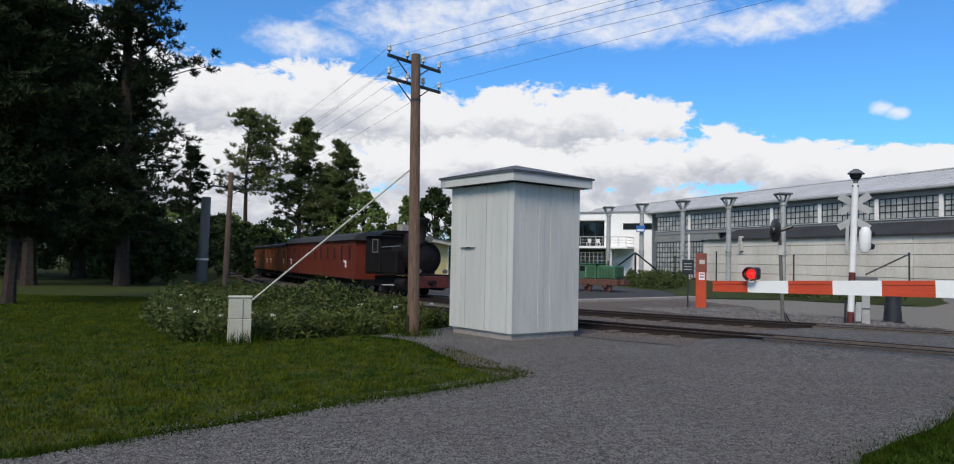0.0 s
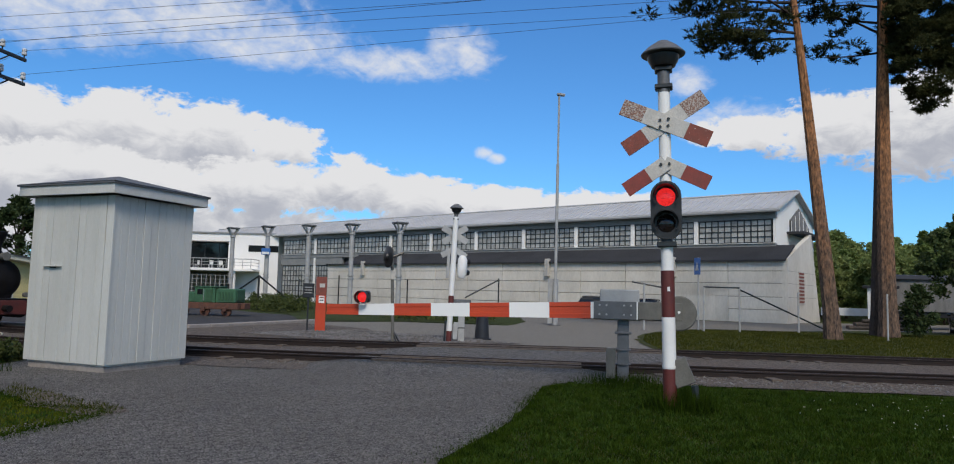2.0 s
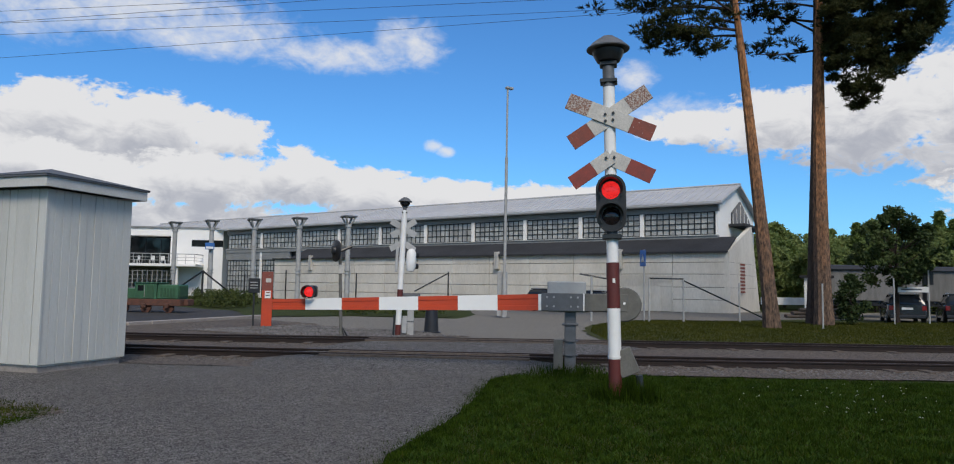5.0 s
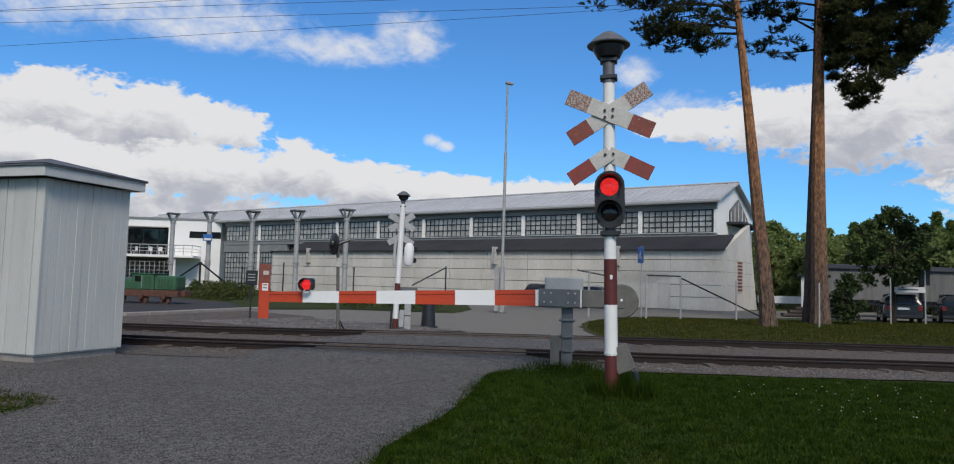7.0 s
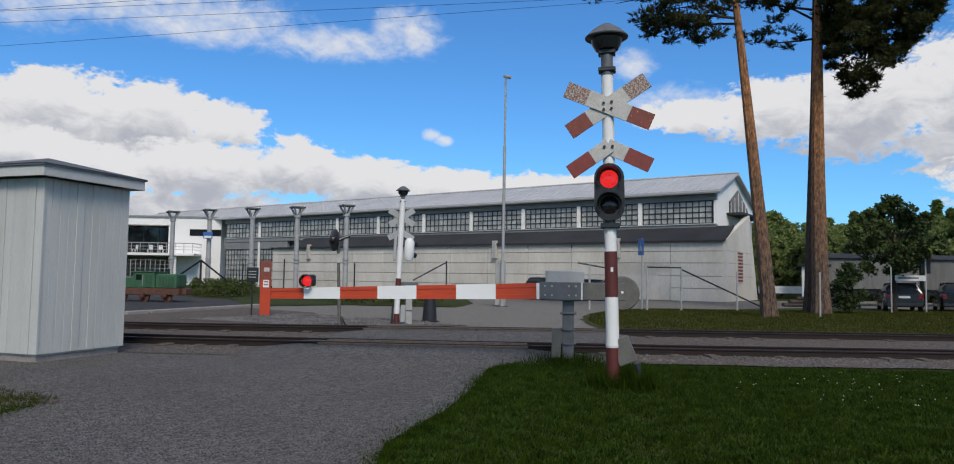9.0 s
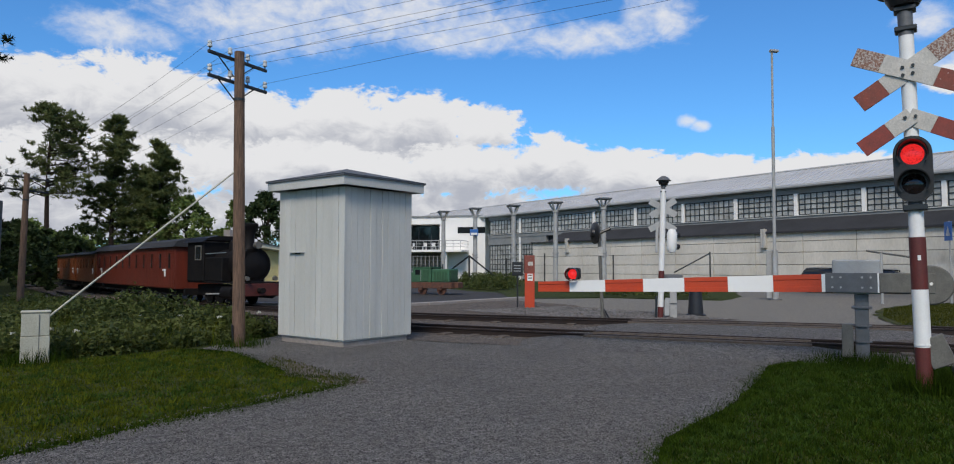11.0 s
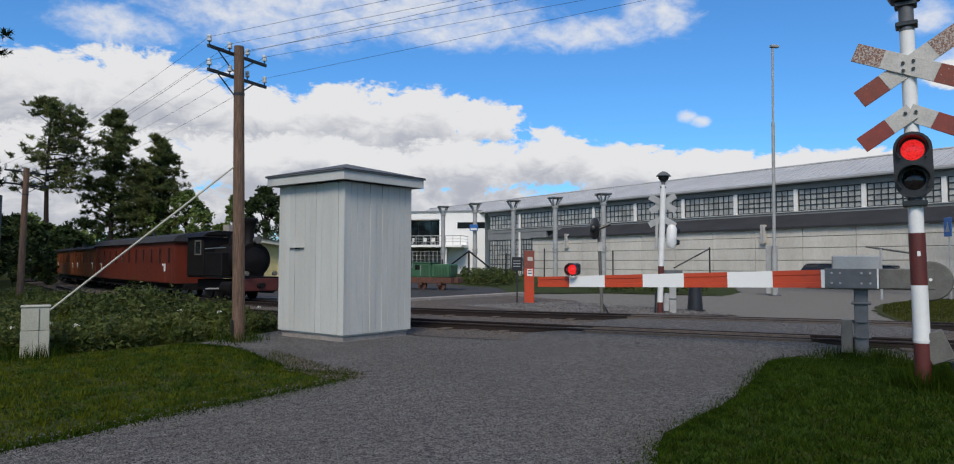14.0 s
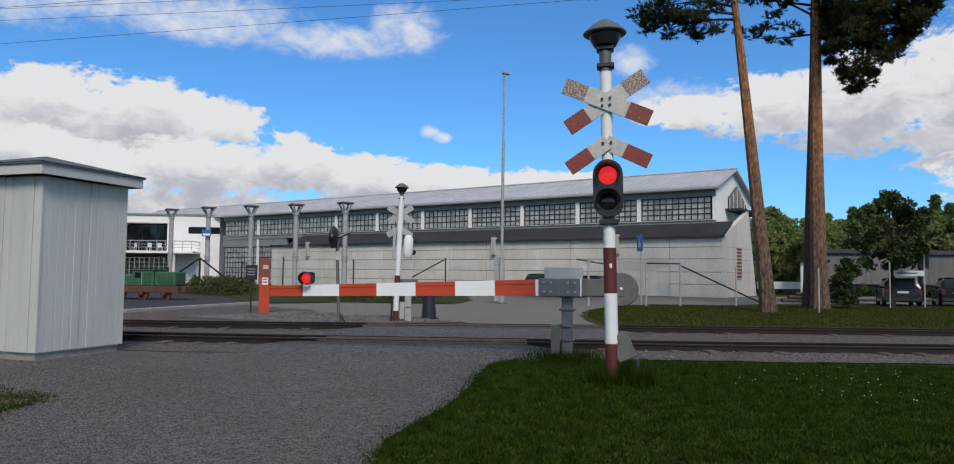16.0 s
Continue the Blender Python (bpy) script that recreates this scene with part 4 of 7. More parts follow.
# ---------------------------------------------------------------- station
def build_station():
    """Local x along the track side from the near corner, -y along the gable side."""
    L, D = 7.95, 4.25
    s = thing("station_building", "small yellow clapboard station house with a low mono-pitch roof", "building", along(-5.04, 42.44, -41.0))
    boxp("plinth", STONE, s, 0.05, L - 0.05, -D + 0.05, -0.05, -0.1, 0.2)
    boxp("wall", YELLOW, s, 0.05, L - 0.05, -D + 0.05, -0.05, 0.2, 2.42)
    # boards
    pitch = 0.135
    openings = [(0.66, 1.42, 0.85, 2.02), (2.35, 3.2, 0.82, 1.98), (3.75, 4.55, 0.2, 1.98), (6.35, 7.05, 0.8, 1.9)]
    gable_open = [(2.05, 3.12, 0.2, 2.08)]

    def board(x0, x1, z, front):
        bm = B()
        if front:
            q = [bm.verts.new((a, b + 0.0, c)) for a, b, c in ((x0, 0.022, z), (x1, 0.022, z), (x1, 0.002, z + pitch), (x0, 0.002, z + pitch), (x0, -0.05, z), (x1, -0.05, z))]
        else:
            q = [bm.verts.new(p) for p in ((-0.022, -x0, z), (-0.022, -x1, z), (-0.002, -x1, z + pitch), (-0.002, -x0, z + pitch), (0.05, -x0, z), (0.05, -x1, z))]
        bm.faces.new(q[:4])
        bm.faces.new((q[0], q[4], q[5], q[1]))
        bmesh.ops.recalc_face_normals(bm, faces=bm.faces[:])
        part("board", bm, YELLOW, s)

    for front, length, holes in ((True, L, openings), (False, D, gable_open)):
        for k in range(18):
            z = 0.2 + k * pitch
            if z > 2.65 - 0.05:
                continue
            cuts = [0.06]
            for x0, x1, z0, z1 in holes:
                if z + pitch > z0 and z < z1:
                    cuts += [x0 - 0.08, x1 + 0.08]
            cuts.append(length - 0.06)
            for a, b in zip(cuts[::2], cuts[1::2]):
                if b - a > 0.05:
                    board(a, b, z, front)
    for x, y in ((0.0, 0.0), (L, 0.0), (0.0, -D), (L, -D)):
        boxp("corner_board", CREAM, s, x - 0.06, x + 0.06, y - 0.06, y + 0.06, 0.15, 2.6)
    # window and door sets
    for n, (x0, x1, z0, z1) in enumerate(openings):
        door = z0 < 0.3
        w = boxp("door" if door else "window", DARK_PANE if not door else GREY_WOOD, s, x0, x1, -0.03, 0.012, z0, z1,
                 label="weathered grey panelled door with a glazed top" if door else "cream-framed casement window")
        for nm, a, b, c, d in (("jamb", x0 - 0.09, x0, z0 - 0.06, z1 + 0.09), ("jamb", x1, x1 + 0.09, z0 - 0.06, z1 + 0.09),
                               ("head", x0, x1, z1, z1 + 0.09), ("sill", x0 - 0.11, x1 + 0.11, z0 - 0.08, z0)):
            boxp(nm, CREAM, w, a, b, -0.02, 0.05 if nm != "sill" else 0.08, c, d)
        if not door:
            boxp("mullion", CREAM, w, (x0 + x1) / 2 - 0.03, (x0 + x1) / 2 + 0.03, 0.013, 0.035, z0, z1)
            for t in (0.33, 0.66):
                boxp("glazing_bar", CREAM, w, x0, x1, 0.013, 0.03, z0 + (z1 - z0) * t - 0.012, z0 + (z1 - z0) * t + 0.012)
        else:
            boxp("door_pane", DARK_PANE, w, x0 + 0.2, x1 - 0.2, 0.013, 0.02, 1.0, 1.85)
    gx0, gx1 = 2.13, 3.05
    d = boxp("door", GREY_WOOD, s, -0.012, 0.03, -gx1, -gx0, 0.2, 2.0, 0, "weathered beige panelled door with three dark panes")
    for nm, a, b, c, e in (("jamb", gx0 - 0.11, gx0, 0.15, 2.1), ("jamb", gx1, gx1 + 0.11, 0.15, 2.1), ("head", gx0, gx1, 2.0, 2.1)):
        boxp(nm, CREAM, d, -0.06, 0.02, -b, -a, c, e)
    for k in range(3):
        boxp("door_pane", DARK_PANE, d, -0.025, -0.013, -gx1 + 0.17, -gx0 - 0.17, 1.02 + k * 0.3, 1.27 + k * 0.3)
    for k in range(2):
        boxp("panel", GREY_WOOD, d, -0.03, -0.013, -gx1 + 0.15, -gx0 - 0.15, 0.3 + k * 0.32, 0.57 + k * 0.32, 0.008)
    # notice boards, lamps
    nb = boxp("notice_board", WHITE, s, -0.09, -0.03, -1.4, -0.45, 0.98, 1.62, 0.01, "white glazed notice board")
    boxp("board_frame", GALV, nb, -0.1, -0.03, -1.44, -0.41, 0.93, 0.98)
    boxp("board_bar", GALV, nb, -0.1, -0.03, -0.95, -0.91, 0.98, 1.62)
    boxp("name_board", STEEL_DARK, s, 4.7, 5.3, 0.03, 0.07, 2.02, 2.2, 0, "small dark name board")
    boxp("post_box", RED, s, 4.72, 5.0, 0.03, 0.2, 1.05, 1.5, 0.03, "red letter box on the wall")
    boxp("post_box", RED, s, 5.2, 5.4, 0.03, 0.14, 1.5, 1.85, 0.02, "small red sign box")
    for x in (0.35, 7.9):
        ln = rodp("wall_lamp_arm", GALV, s, (x, 0.02, 2.3), (x, 0.45, 2.38), 0.02, seg=6)
        part("lamp_globe", lathe(B(), [(0.02, -0.1), (0.09, -0.06), (0.11, 0.0), (0.07, 0.08), (0.02, 0.1)], 12, pose(x, 0.45, 2.28)), WHITE, ln, "white glass globe")
    # roof: highest along the ridge over the corner, falling both ways
    over = 0.5
    bm = B()
    top = [(L + 0.8, over, 2.44), (-0.55, over, 3.0), (-0.55, -D - 0.4, 2.42), (L + 0.8, -D - 0.4, 2.02)]
    vs = [bm.verts.new(p) for p in top]
    f = bm.faces.new(vs)
    r = bmesh.ops.extrude_face_region(bm, geom=[f])
    bmesh.ops.translate(bm, verts=[v for v in r["geom"] if isinstance(v, bmesh.types.BMVert)], vec=(0, 0, 0.2))
    bmesh.ops.recalc_face_normals(bm, faces=bm.faces[:])
    part("fascia", bm, CREAM, s, "cream painted roof fascia")
    bm = B()
    vs = [bm.verts.new((x + (0.06 if x > 1 else -0.06), y + (0.06 if y > 0 else -0.06), z + 0.204)) for x, y, z in top]
    f = bm.faces.new(vs)
    r = bmesh.ops.extrude_face_region(bm, geom=[f])
    bmesh.ops.translate(bm, verts=[v for v in r["geom"] if isinstance(v, bmesh.types.BMVert)], vec=(0, 0, 0.04))
    bmesh.ops.recalc_face_normals(bm, faces=bm.faces[:])
    part("roof", bm, FELT, s, "thin grey roof covering")
    boxp("wall_top", YELLOW, s, 0.04, L - 0.05, -D + 0.05, -0.04, 2.42, 2.58)
    bm = prism(B(), [(0.045, 2.5), (L - 0.5, 2.5), (0.045, 3.0)], -0.03, -0.05)
    part("upper_wall", bm, YELLOW, s)
    boxp("chimney", STONE, s, 2.2, 2.8, -2.9, -2.3, 2.5, 3.75, 0.01, "grey masonry chimney")
    lad = thing("small_ladder", "dark wooden ladder leaning against the wall", "ladder", s.matrix_basis @ pose(1.0, 0.45, 0.0, -18))
    for x in (-0.16, 0.16):
        rodp("stile", BLACK, lad, (x, 0, 0), (x, 0, 1.0), 0.025, seg=6)
    for k in range(4):
        rodp("rung", BLACK, lad, (-0.16, 0, 0.2 + k * 0.22), (0.16, 0, 0.2 + k * 0.22), 0.018, seg=6)


build_station()

# ---------------------------------------------------------------- near things at the crossing
def facing(x, y, az, z=0.0):
    """A pose seen from the front by someone who looks towards the bearing az: local x to their right, y away."""
    return pose(x, y, z, 0, 0, -az)


def build_shed():
    W, D = 1.93, 1.76
    s = thing("relay_hut", "pale grey upright-boarded hut with felt roof on concrete base", "hut", along(0.69, 13.57, -38.5))
    boxp("base_slab", STONE, s, 0.035, W - 0.035, -D + 0.035, -0.035, -0.05, 0.15, 0.012, "grey concrete base slab")
    boxp("wall_core", SHED_PAINT, s, 0.03, W - 0.03, -D + 0.03, -0.03, 0.11, 3.0)
    rng = random.Random(2)
    for n, (length, face) in enumerate(((W, 0), (D, 1), (W, 2), (D, 3))):
        k = 12 if length == W else 11
        bw = length / k
        me = mesh_of("board", box(B(), 0.003, bw - 0.003, -0.014, 0.014, 0.14, 3.02, 0.004), SHED_PAINT)
        for i in range(k):
            off = rng.choice((-0.006, 0.005)) + rng.uniform(-0.002, 0.002)
            x = i * bw
            m = (pose(x, off, 0), pose(-off, -x, 0, 0, 0, -90), pose(W - x, -D - off, 0, 0, 0, 180), pose(W + off, -D + x, 0, 0, 0, 90))[face]
            shared("board", me, s, m)
    for x, y in ((0, 0), (W, 0), (0, -D), (W, -D)):
        boxp("corner_trim", SHED_PAINT, s, x - 0.022, x + 0.022, y - 0.022, y + 0.022, 0.14, 3.02, 0.003)
    o = 0.2
    for nm, a in (("fascia", (-o, W + o, o - 0.03, o, 3.03, 3.2)), ("fascia", (-o, W + o, -D - o, -D - o + 0.03, 3.03, 3.2)),
                  ("fascia", (-o, -o + 0.03, -D - o + 0.03, o - 0.03, 3.03, 3.2)), ("fascia", (W + o - 0.03, W + o, -D - o + 0.03, o - 0.03, 3.03, 3.2))):
        boxp(nm, SHED_TRIM, s, *a, 0.004, "pale painted fascia board")
    boxp("soffit", SHED_TRIM, s, -o + 0.03, W + o - 0.03, -D - o + 0.03, o - 0.03, 3.06, 3.1)
    bm = box(B(), -o - 0.03, W + o + 0.03, -D - o - 0.03, o + 0.03, 3.2, 3.235)
    part("roof_edge", bm, FELT, s, "dark folded roof edge")
    bm = B()
    base = [bm.verts.new(p) for p in ((-o - 0.04, o + 0.04, 3.236), (W + o + 0.04, o + 0.04, 3.236), (W + o + 0.04, -D - o - 0.04, 3.236), (-o - 0.04, -D - o - 0.04, 3.236))]
    tip = bm.verts.new((W / 2, -D / 2, 3.52))
    for i in range(4):
        bm.faces.new((base[i], tip, base[(i + 1) % 4]))
    bm.faces.new(base)
    bmesh.ops.recalc_face_normals(bm, faces=bm.faces[:])
    part("roof", bm, FELT, s, "low hipped roof of grey felt")
    h = boxp("vent_flap", SHED_TRIM, s, 1.14, 1.58, 0.012, 0.075, 1.785, 1.80, 0.003, "small metal drip flap over a slot")
    boxp("slot", BLACK, h, 1.17, 1.55, 0.013, 0.017, 1.76, 1.784)
    boxp("tab", SHED_TRIM, h, 1.30, 1.36, 0.013, 0.05, 1.80, 1.82)


build_shed()


def insulator(parent, x, y, z):
    i = rodp("insulator_pin", STEEL_DARK, parent, (x, y, z), (x, y, z + 0.1), 0.012, seg=6)
    part("insulator", lathe(B(), [(0.03, 0.05), (0.045, 0.06), (0.045, 0.1), (0.03, 0.115), (0.042, 0.13), (0.04, 0.165), (0.02, 0.18)], 10, pose(x, y, z)), CERAMIC, i, "white glazed cup")


INS = (-0.64, -0.12, 0.36, 0.86)      # insulators along the crossarm


def telegraph_pole(m, h, label, top_z=0.36, stay=False, braces=True):
    p = thing("telegraph_pole", label, "telegraph pole", m, "telegraph poles")
    part("pole", rod(B(), (0, 0, -0.2), (0, 0, h), 0.12, 0.092, 16), POLE_WOOD, p, smooth=True)
    for z in (h - 0.14, h - 0.58):
        arm = boxp("crossarm", STEEL_DARK, p, -0.68, 0.9, 0.095, 0.145, z - 0.03, z + 0.03, 0.006, "dark steel crossarm")
        for x in INS:
            insulator(arm, x, 0.12, z + 0.03)
        for x in (-0.42, 0.52):
            rodp("brace", STEEL_DARK, p, (x, 0.12, z - 0.03), (0.04 if x > 0 else -0.04, 0.1, z - 0.34), 0.013, seg=6)
    rodp("clamp", STEEL_DARK, p, (0, 0, h - 0.95), (0, 0, h - 0.9), 0.105, seg=14)
    return p


POLE = Vector((-1.22, 14.25, 0))
pole = telegraph_pole(pose(*POLE, -0.5, -0.7, 53), 5.62, "brown creosoted telegraph pole with two crossarms and white insulators")
bm = rod(B(), (-0.13, 0.02, 0.0), (-0.15, 0.02, 0.42), 0.02, 0.02, 8)
part("ground_stub", bm, BLACK, pole, "black iron stub at the foot")
sw = thing("pole_stay", "pale sleeved stay wire from the pole down to the ground", "stay wire", pose(0, 0, 0))
tube("sleeve", BEIGE, sw, [(-4.35, 13.05, 0.45), (-1.29, 14.22, 3.36)], 0.018)
tube("clip", STEEL_DARK, sw, [(-1.29, 14.22, 3.33), (-1.27, 14.24, 3.4)], 0.05)
telegraph_pole(pose(-9.6, 27.48, 0, 0.5, 1.0, 53), 4.72, "slim brown telegraph pole by the tracks with crossarms")
gp = thing("grey_mast", "weathered grey timber mast with a pale lamp band", "mast", pose(-14.95, 39.05, 0))
rodp("mast", GREY_WOOD, gp, (0, 0, -0.2), (0.14, 0, 4.7), 0.3, 0.24, 14)
rodp("band", WHITE, gp, (0.02, 0, 1.25), (0.02, 0, 1.35), 0.33, 0.33, 14)

# telegraph wires, sagging between poles
top = Matrix(pole.matrix_basis)


def wire(p, q, sag):
    pts = []
    for k in range(19):
        t = k / 18
        w = Vector(p).lerp(Vector(q), t)
        w.z -= sag * 4 * t * (1 - t)
        pts.append(w)
    ob = tube("telegraph_wire", BLACK, None, pts, 0.003)
    return tagged(ob, "thin black telegraph wire strung between poles", "wire", "telegraph wires")


far_top = Matrix.Translation((-9.6, 27.48, 0)) @ pose(0, 0, 0, 0, 0, 53)
for z, zf, keep in ((5.62 + 0.03, 4.75, INS), (5.62 - 0.41, 4.3, INS[::3])):
    for x in keep:
        wire(top @ Vector((x, 0.12, z)), far_top @ Vector((x, 0.12, zf)), 0.25)
# towards the next pole the wires draw together and climb
ahead = top @ Vector((0.1, 0.12, 0.0)) + Vector((math.sin(radians(129.0)) * 36, math.cos(radians(129.0)) * 36, 0))
for z, end, keep in ((5.65, 6.7, INS), (5.21, 7.2, INS[::3])):
    for k, x in enumerate(keep):
        wire(top @ Vector((x, 0.12, z)), (ahead.x + 0.2 * x, ahead.y + 0.27 * x, end - 0.05 * k), 0.06 + 0.03 * k)

# service cabinet
cab = thing("service_cabinet", "beige painted steel service cabinet standing in the weeds", "cabinet", facing(-4.1, 12.52, -18))
boxp("lower_case", BEIGE, cab, -0.19, 0.20, -0.14, 0.16, -0.02, 0.42, 0.008)
boxp("upper_case", BEIGE, cab, -0.185, 0.195, -0.135, 0.155, 0.425, 0.78, 0.008)
boxp("cap", BEIGE, cab, -0.2, 0.21, -0.15, 0.17, 0.782, 0.812, 0.01)
boxp("door_seam", PLATE, cab, 0.05, 0.058, -0.1455, -0.14, 0.03, 0.76)


# ---------------------------------------------------------------- warning signals
def bell(parent, z, s=1.0):
    b = part("bell_neck", rod(B(), (0, 0, z), (0, 0, z + 0.4 * s), 0.085 * s, 0.085 * s, 14), PLATE, parent, "grey bell bracket", True)
    for zz in (0.05, 0.3):
        boxp("clamp", STEEL_DARK, b, -0.12 * s, 0.12 * s, -0.1 * s, 0.1 * s, z + zz * s, z + (zz + 0.06) * s, 0.01)
    part("bell_drum", lathe(B(), [(0.10, 0.36), (0.16, 0.37), (0.21, 0.46), (0.22, 0.52), (0.12, 0.55)], 24, pose(0, 0, z) @ Matrix.Scale(s, 4)), BLACK, parent, "black bell drum", True)
    part("bell_hood", lathe(B(), [(0.06, 0.545), (0.30, 0.54), (0.305, 0.555), (0.2, 0.655), (0.08, 0.735), (0.012, 0.745)], 28, pose(0, 0, z) @ Matrix.Scale(s, 4)), PLATE, parent, "grey conical bell hood", True)


def plank(name, mtl, parent, cx, cz, ang, x0, x1, half, y, thick=0.02):
    bm = box(B(), x0, x1, -thick / 2, thick / 2, -half, half, 0.003)
    bmesh.ops.transform(bm, verts=bm.verts[:], matrix=pose(cx, y, cz, 0, -ang, 0))
    return part(name, bm, mtl, parent)


MAROON_WORN = mat("scratched_red_paint", (0.25, 0.040, 0.026), (0.17, 0.034, 0.025), 6, 0.55, spot=(0.55, 0.48, 0.42), spot_scale=12, spot_at=0.70)


def cross(parent, z, zc, y, back=False):
    w = GALV if back else SIGN_WHITE
    ends = (GALV, GALV, GALV, GALV) if back else (SCABBED, WORN_RED, WORN_RED, SCABBED)
    red = GALV if back else MAROON_WORN
    for name, ang, yy, e0, e1, o in (("cross_board", -24.5, y, ends[0], ends[1], 0.012), ("cross_board", 32.0, y + 0.024, ends[2], ends[3], 0.0)):
        b = plank(name, w, parent, o, z, ang, -0.31, 0.31, 0.115, yy)
        plank("worn_end", e0, b, o, z, ang, -0.64, -0.311, 0.115, yy)
        plank("worn_end", e1, b, o, z, ang, 0.311, 0.64, 0.115, yy)
    for sx in (-1, 1):
        ang = 33 if sx < 0 else -27
        b = plank("chevron_board", w, parent, 0, zc, ang, *((-0.27, 0.02) if sx < 0 else (-0.02, 0.27)), 0.105, y + (0.0 if sx < 0 else 0.0215))
        plank("red_end", red, b, 0, zc, ang, *((-0.64, -0.271) if sx < 0 else (0.271, 0.64)), 0.105, y + (0.0 if sx < 0 else 0.0215))
    for x, zz in ((-0.055, z + 0.04), (0.055, z + 0.05), (-0.055, z - 0.055), (0.05, z - 0.045), (-0.055, zc - 0.01), (0.055, zc - 0.005)):
        rodp("bolt", STEEL_DARK, parent, (x, y - 0.005, zz), (x, y - 0.03, zz), 0.02, seg=8)


def lamp_head(parent, z, y, flip=False):
    """Two lenses over each other on a rounded black head."""
    def stadium(hw, hh, n=10):
        pts = []
        for k in range(n + 1):
            t = math.pi * k / n
            pts.append((hw * math.cos(t), hh - hw + hw * math.sin(t)))
        for k in range(n + 1):
            t = math.pi + math.pi * k / n
            pts.append((hw * math.cos(t), -(hh - hw) + hw * math.sin(t)))
        return pts
    sg = -1 if flip else 1
    head = part("lamp_head", prism(B(), [(x, z + zz) for x, zz in stadium(0.205, 0.40)], y, y + sg * 0.2), WHITE if flip else BLACK, parent,
                "white rounded back of the lamp head" if flip else "black rounded lamp head with two hooded lenses")
    for k, zz in enumerate((z + 0.175, z - 0.185)):
        part("lens", lathe(B(), [(0.0, 0.035), (0.07, 0.03), (0.125, 0.0), (0.125, -0.02)], 24, pose(0, y, zz, 90)), LENS_DARK if (k or flip) else LAMP_RED, head,
             "lit red lens" if not (k or flip) else "dark unlit lens", True)
        bm = B()
        n, rings = 20, []
        for r, yy in ((0.165, 0.0), (0.17, -0.22), (0.155, -0.22), (0.15, 0.0)):
            ring = []
            for i in range(n + 1):
                t = radians(-35) + radians(250) * i / n
                cut = 0.30 + 0.70 * max(0.0, math.sin(t)) if yy else 1.0
                ring.append(bm.verts.new((r * math.cos(t), y + sg * yy * cut, zz + r * math.sin(t))))
            rings.append(ring)
        for a in range(4):
            for i in range(n):
                bm.faces.new((rings[a][i], rings[a][i + 1], rings[(a + 1) % 4][i + 1], rings[(a + 1) % 4][i]))
        bmesh.ops.recalc_face_normals(bm, faces=bm.faces[:])
        part("hood", bm, BLACK, head, smooth=True)
    return head


sig = thing("crossing_signal", "red and white signal post with worn cross boards and lit lamp", "railway signal",
            facing(7.26, 7.2, 45.3) @ pose(0, 0, 0, 0, -1.3, 0))
for nm, z0, z1, mtl, lb in (("band", -0.1, 0.56, MAROON, "dark red painted band"), ("band", 0.56, 1.25, WHITE, "white painted band"),
                            ("band", 1.25, 1.88, MAROON, "dark red painted band"), ("band", 1.88, 4.45, WHITE, "white painted upper post")):
    part(nm, rod(B(), (0, 0, z0), (0, 0, z1), 0.082 if z0 > 1.8 else 0.09, None, 20), mtl, sig, lb, True)
rodp("strap", WHITE, sig, (0, 0, 0.58), (0, 0, 0.60), 0.097, seg=18)
bell(sig, 4.36)
cross(sig, 3.91, 3.34, -0.1)
lamp_head(sig, 2.70, -0.14)
boxp("bracket", STEEL_DARK, sig, -0.13, 0.13, -0.13, 0.1, 2.20, 2.27, 0.01)
rodp("socket", STEEL_DARK, sig, (0, -0.04, 2.26), (0, -0.04, 2.34), 0.08, seg=12)
bx = boxp("junction_box", OLIVE, sig, 0.10, 0.36, -0.05, 0.12, 0.26, 0.62, 0.01, "grey tilted steel junction box")
bx.matrix_basis = pose(0.1, 0, 0.02, 0, -22, 0) @ pose(0.0, 0, 0.0)
rodp("box_leg", STEEL_DARK, sig, (0.36, 0.03, -0.05), (0.32, 0.03, 0.34), 0.05, seg=8)
boxp("tag", WHITE, sig, -0.005, 0.03, -0.094, -0.09, 1.6, 1.66)

# far signal, seen from behind
fs = thing("crossing_signal", "white signal post with grey-backed cross boards and bell", "railway signal", facing(10.22, 19.6, 27.6) @ pose(0, 0, 0, 0, 1.9, 0))
for nm, z0, z1, mtl in (("band", -0.1, 0.35, MAROON), ("band", 0.35, 1.0, WHITE), ("band", 1.0, 1.42, MAROON), ("band", 1.42, 3.85, WHITE)):
    part(nm, rod(B(), (0, 0, z0), (0, 0, z1), 0.085, None, 16), mtl, fs, "dark red painted band" if mtl is MAROON else "white painted band", True)
bell(fs, 3.72, 0.72)
for o, z, ang in ((0, 3.3, 35), (0, 3.3, -28)):
    plank("cross_board", GALV, fs, o, z, ang, -0.44, 0.44, 0.095, 0.1 + 0.02 * (ang > 0))
for sx in (-1, 1):
    plank("chevron_board", GALV, fs, 0, 2.86, 30 if sx < 0 else -30, *((-0.44, 0) if sx < 0 else (0, 0.44)), 0.09, 0.1)
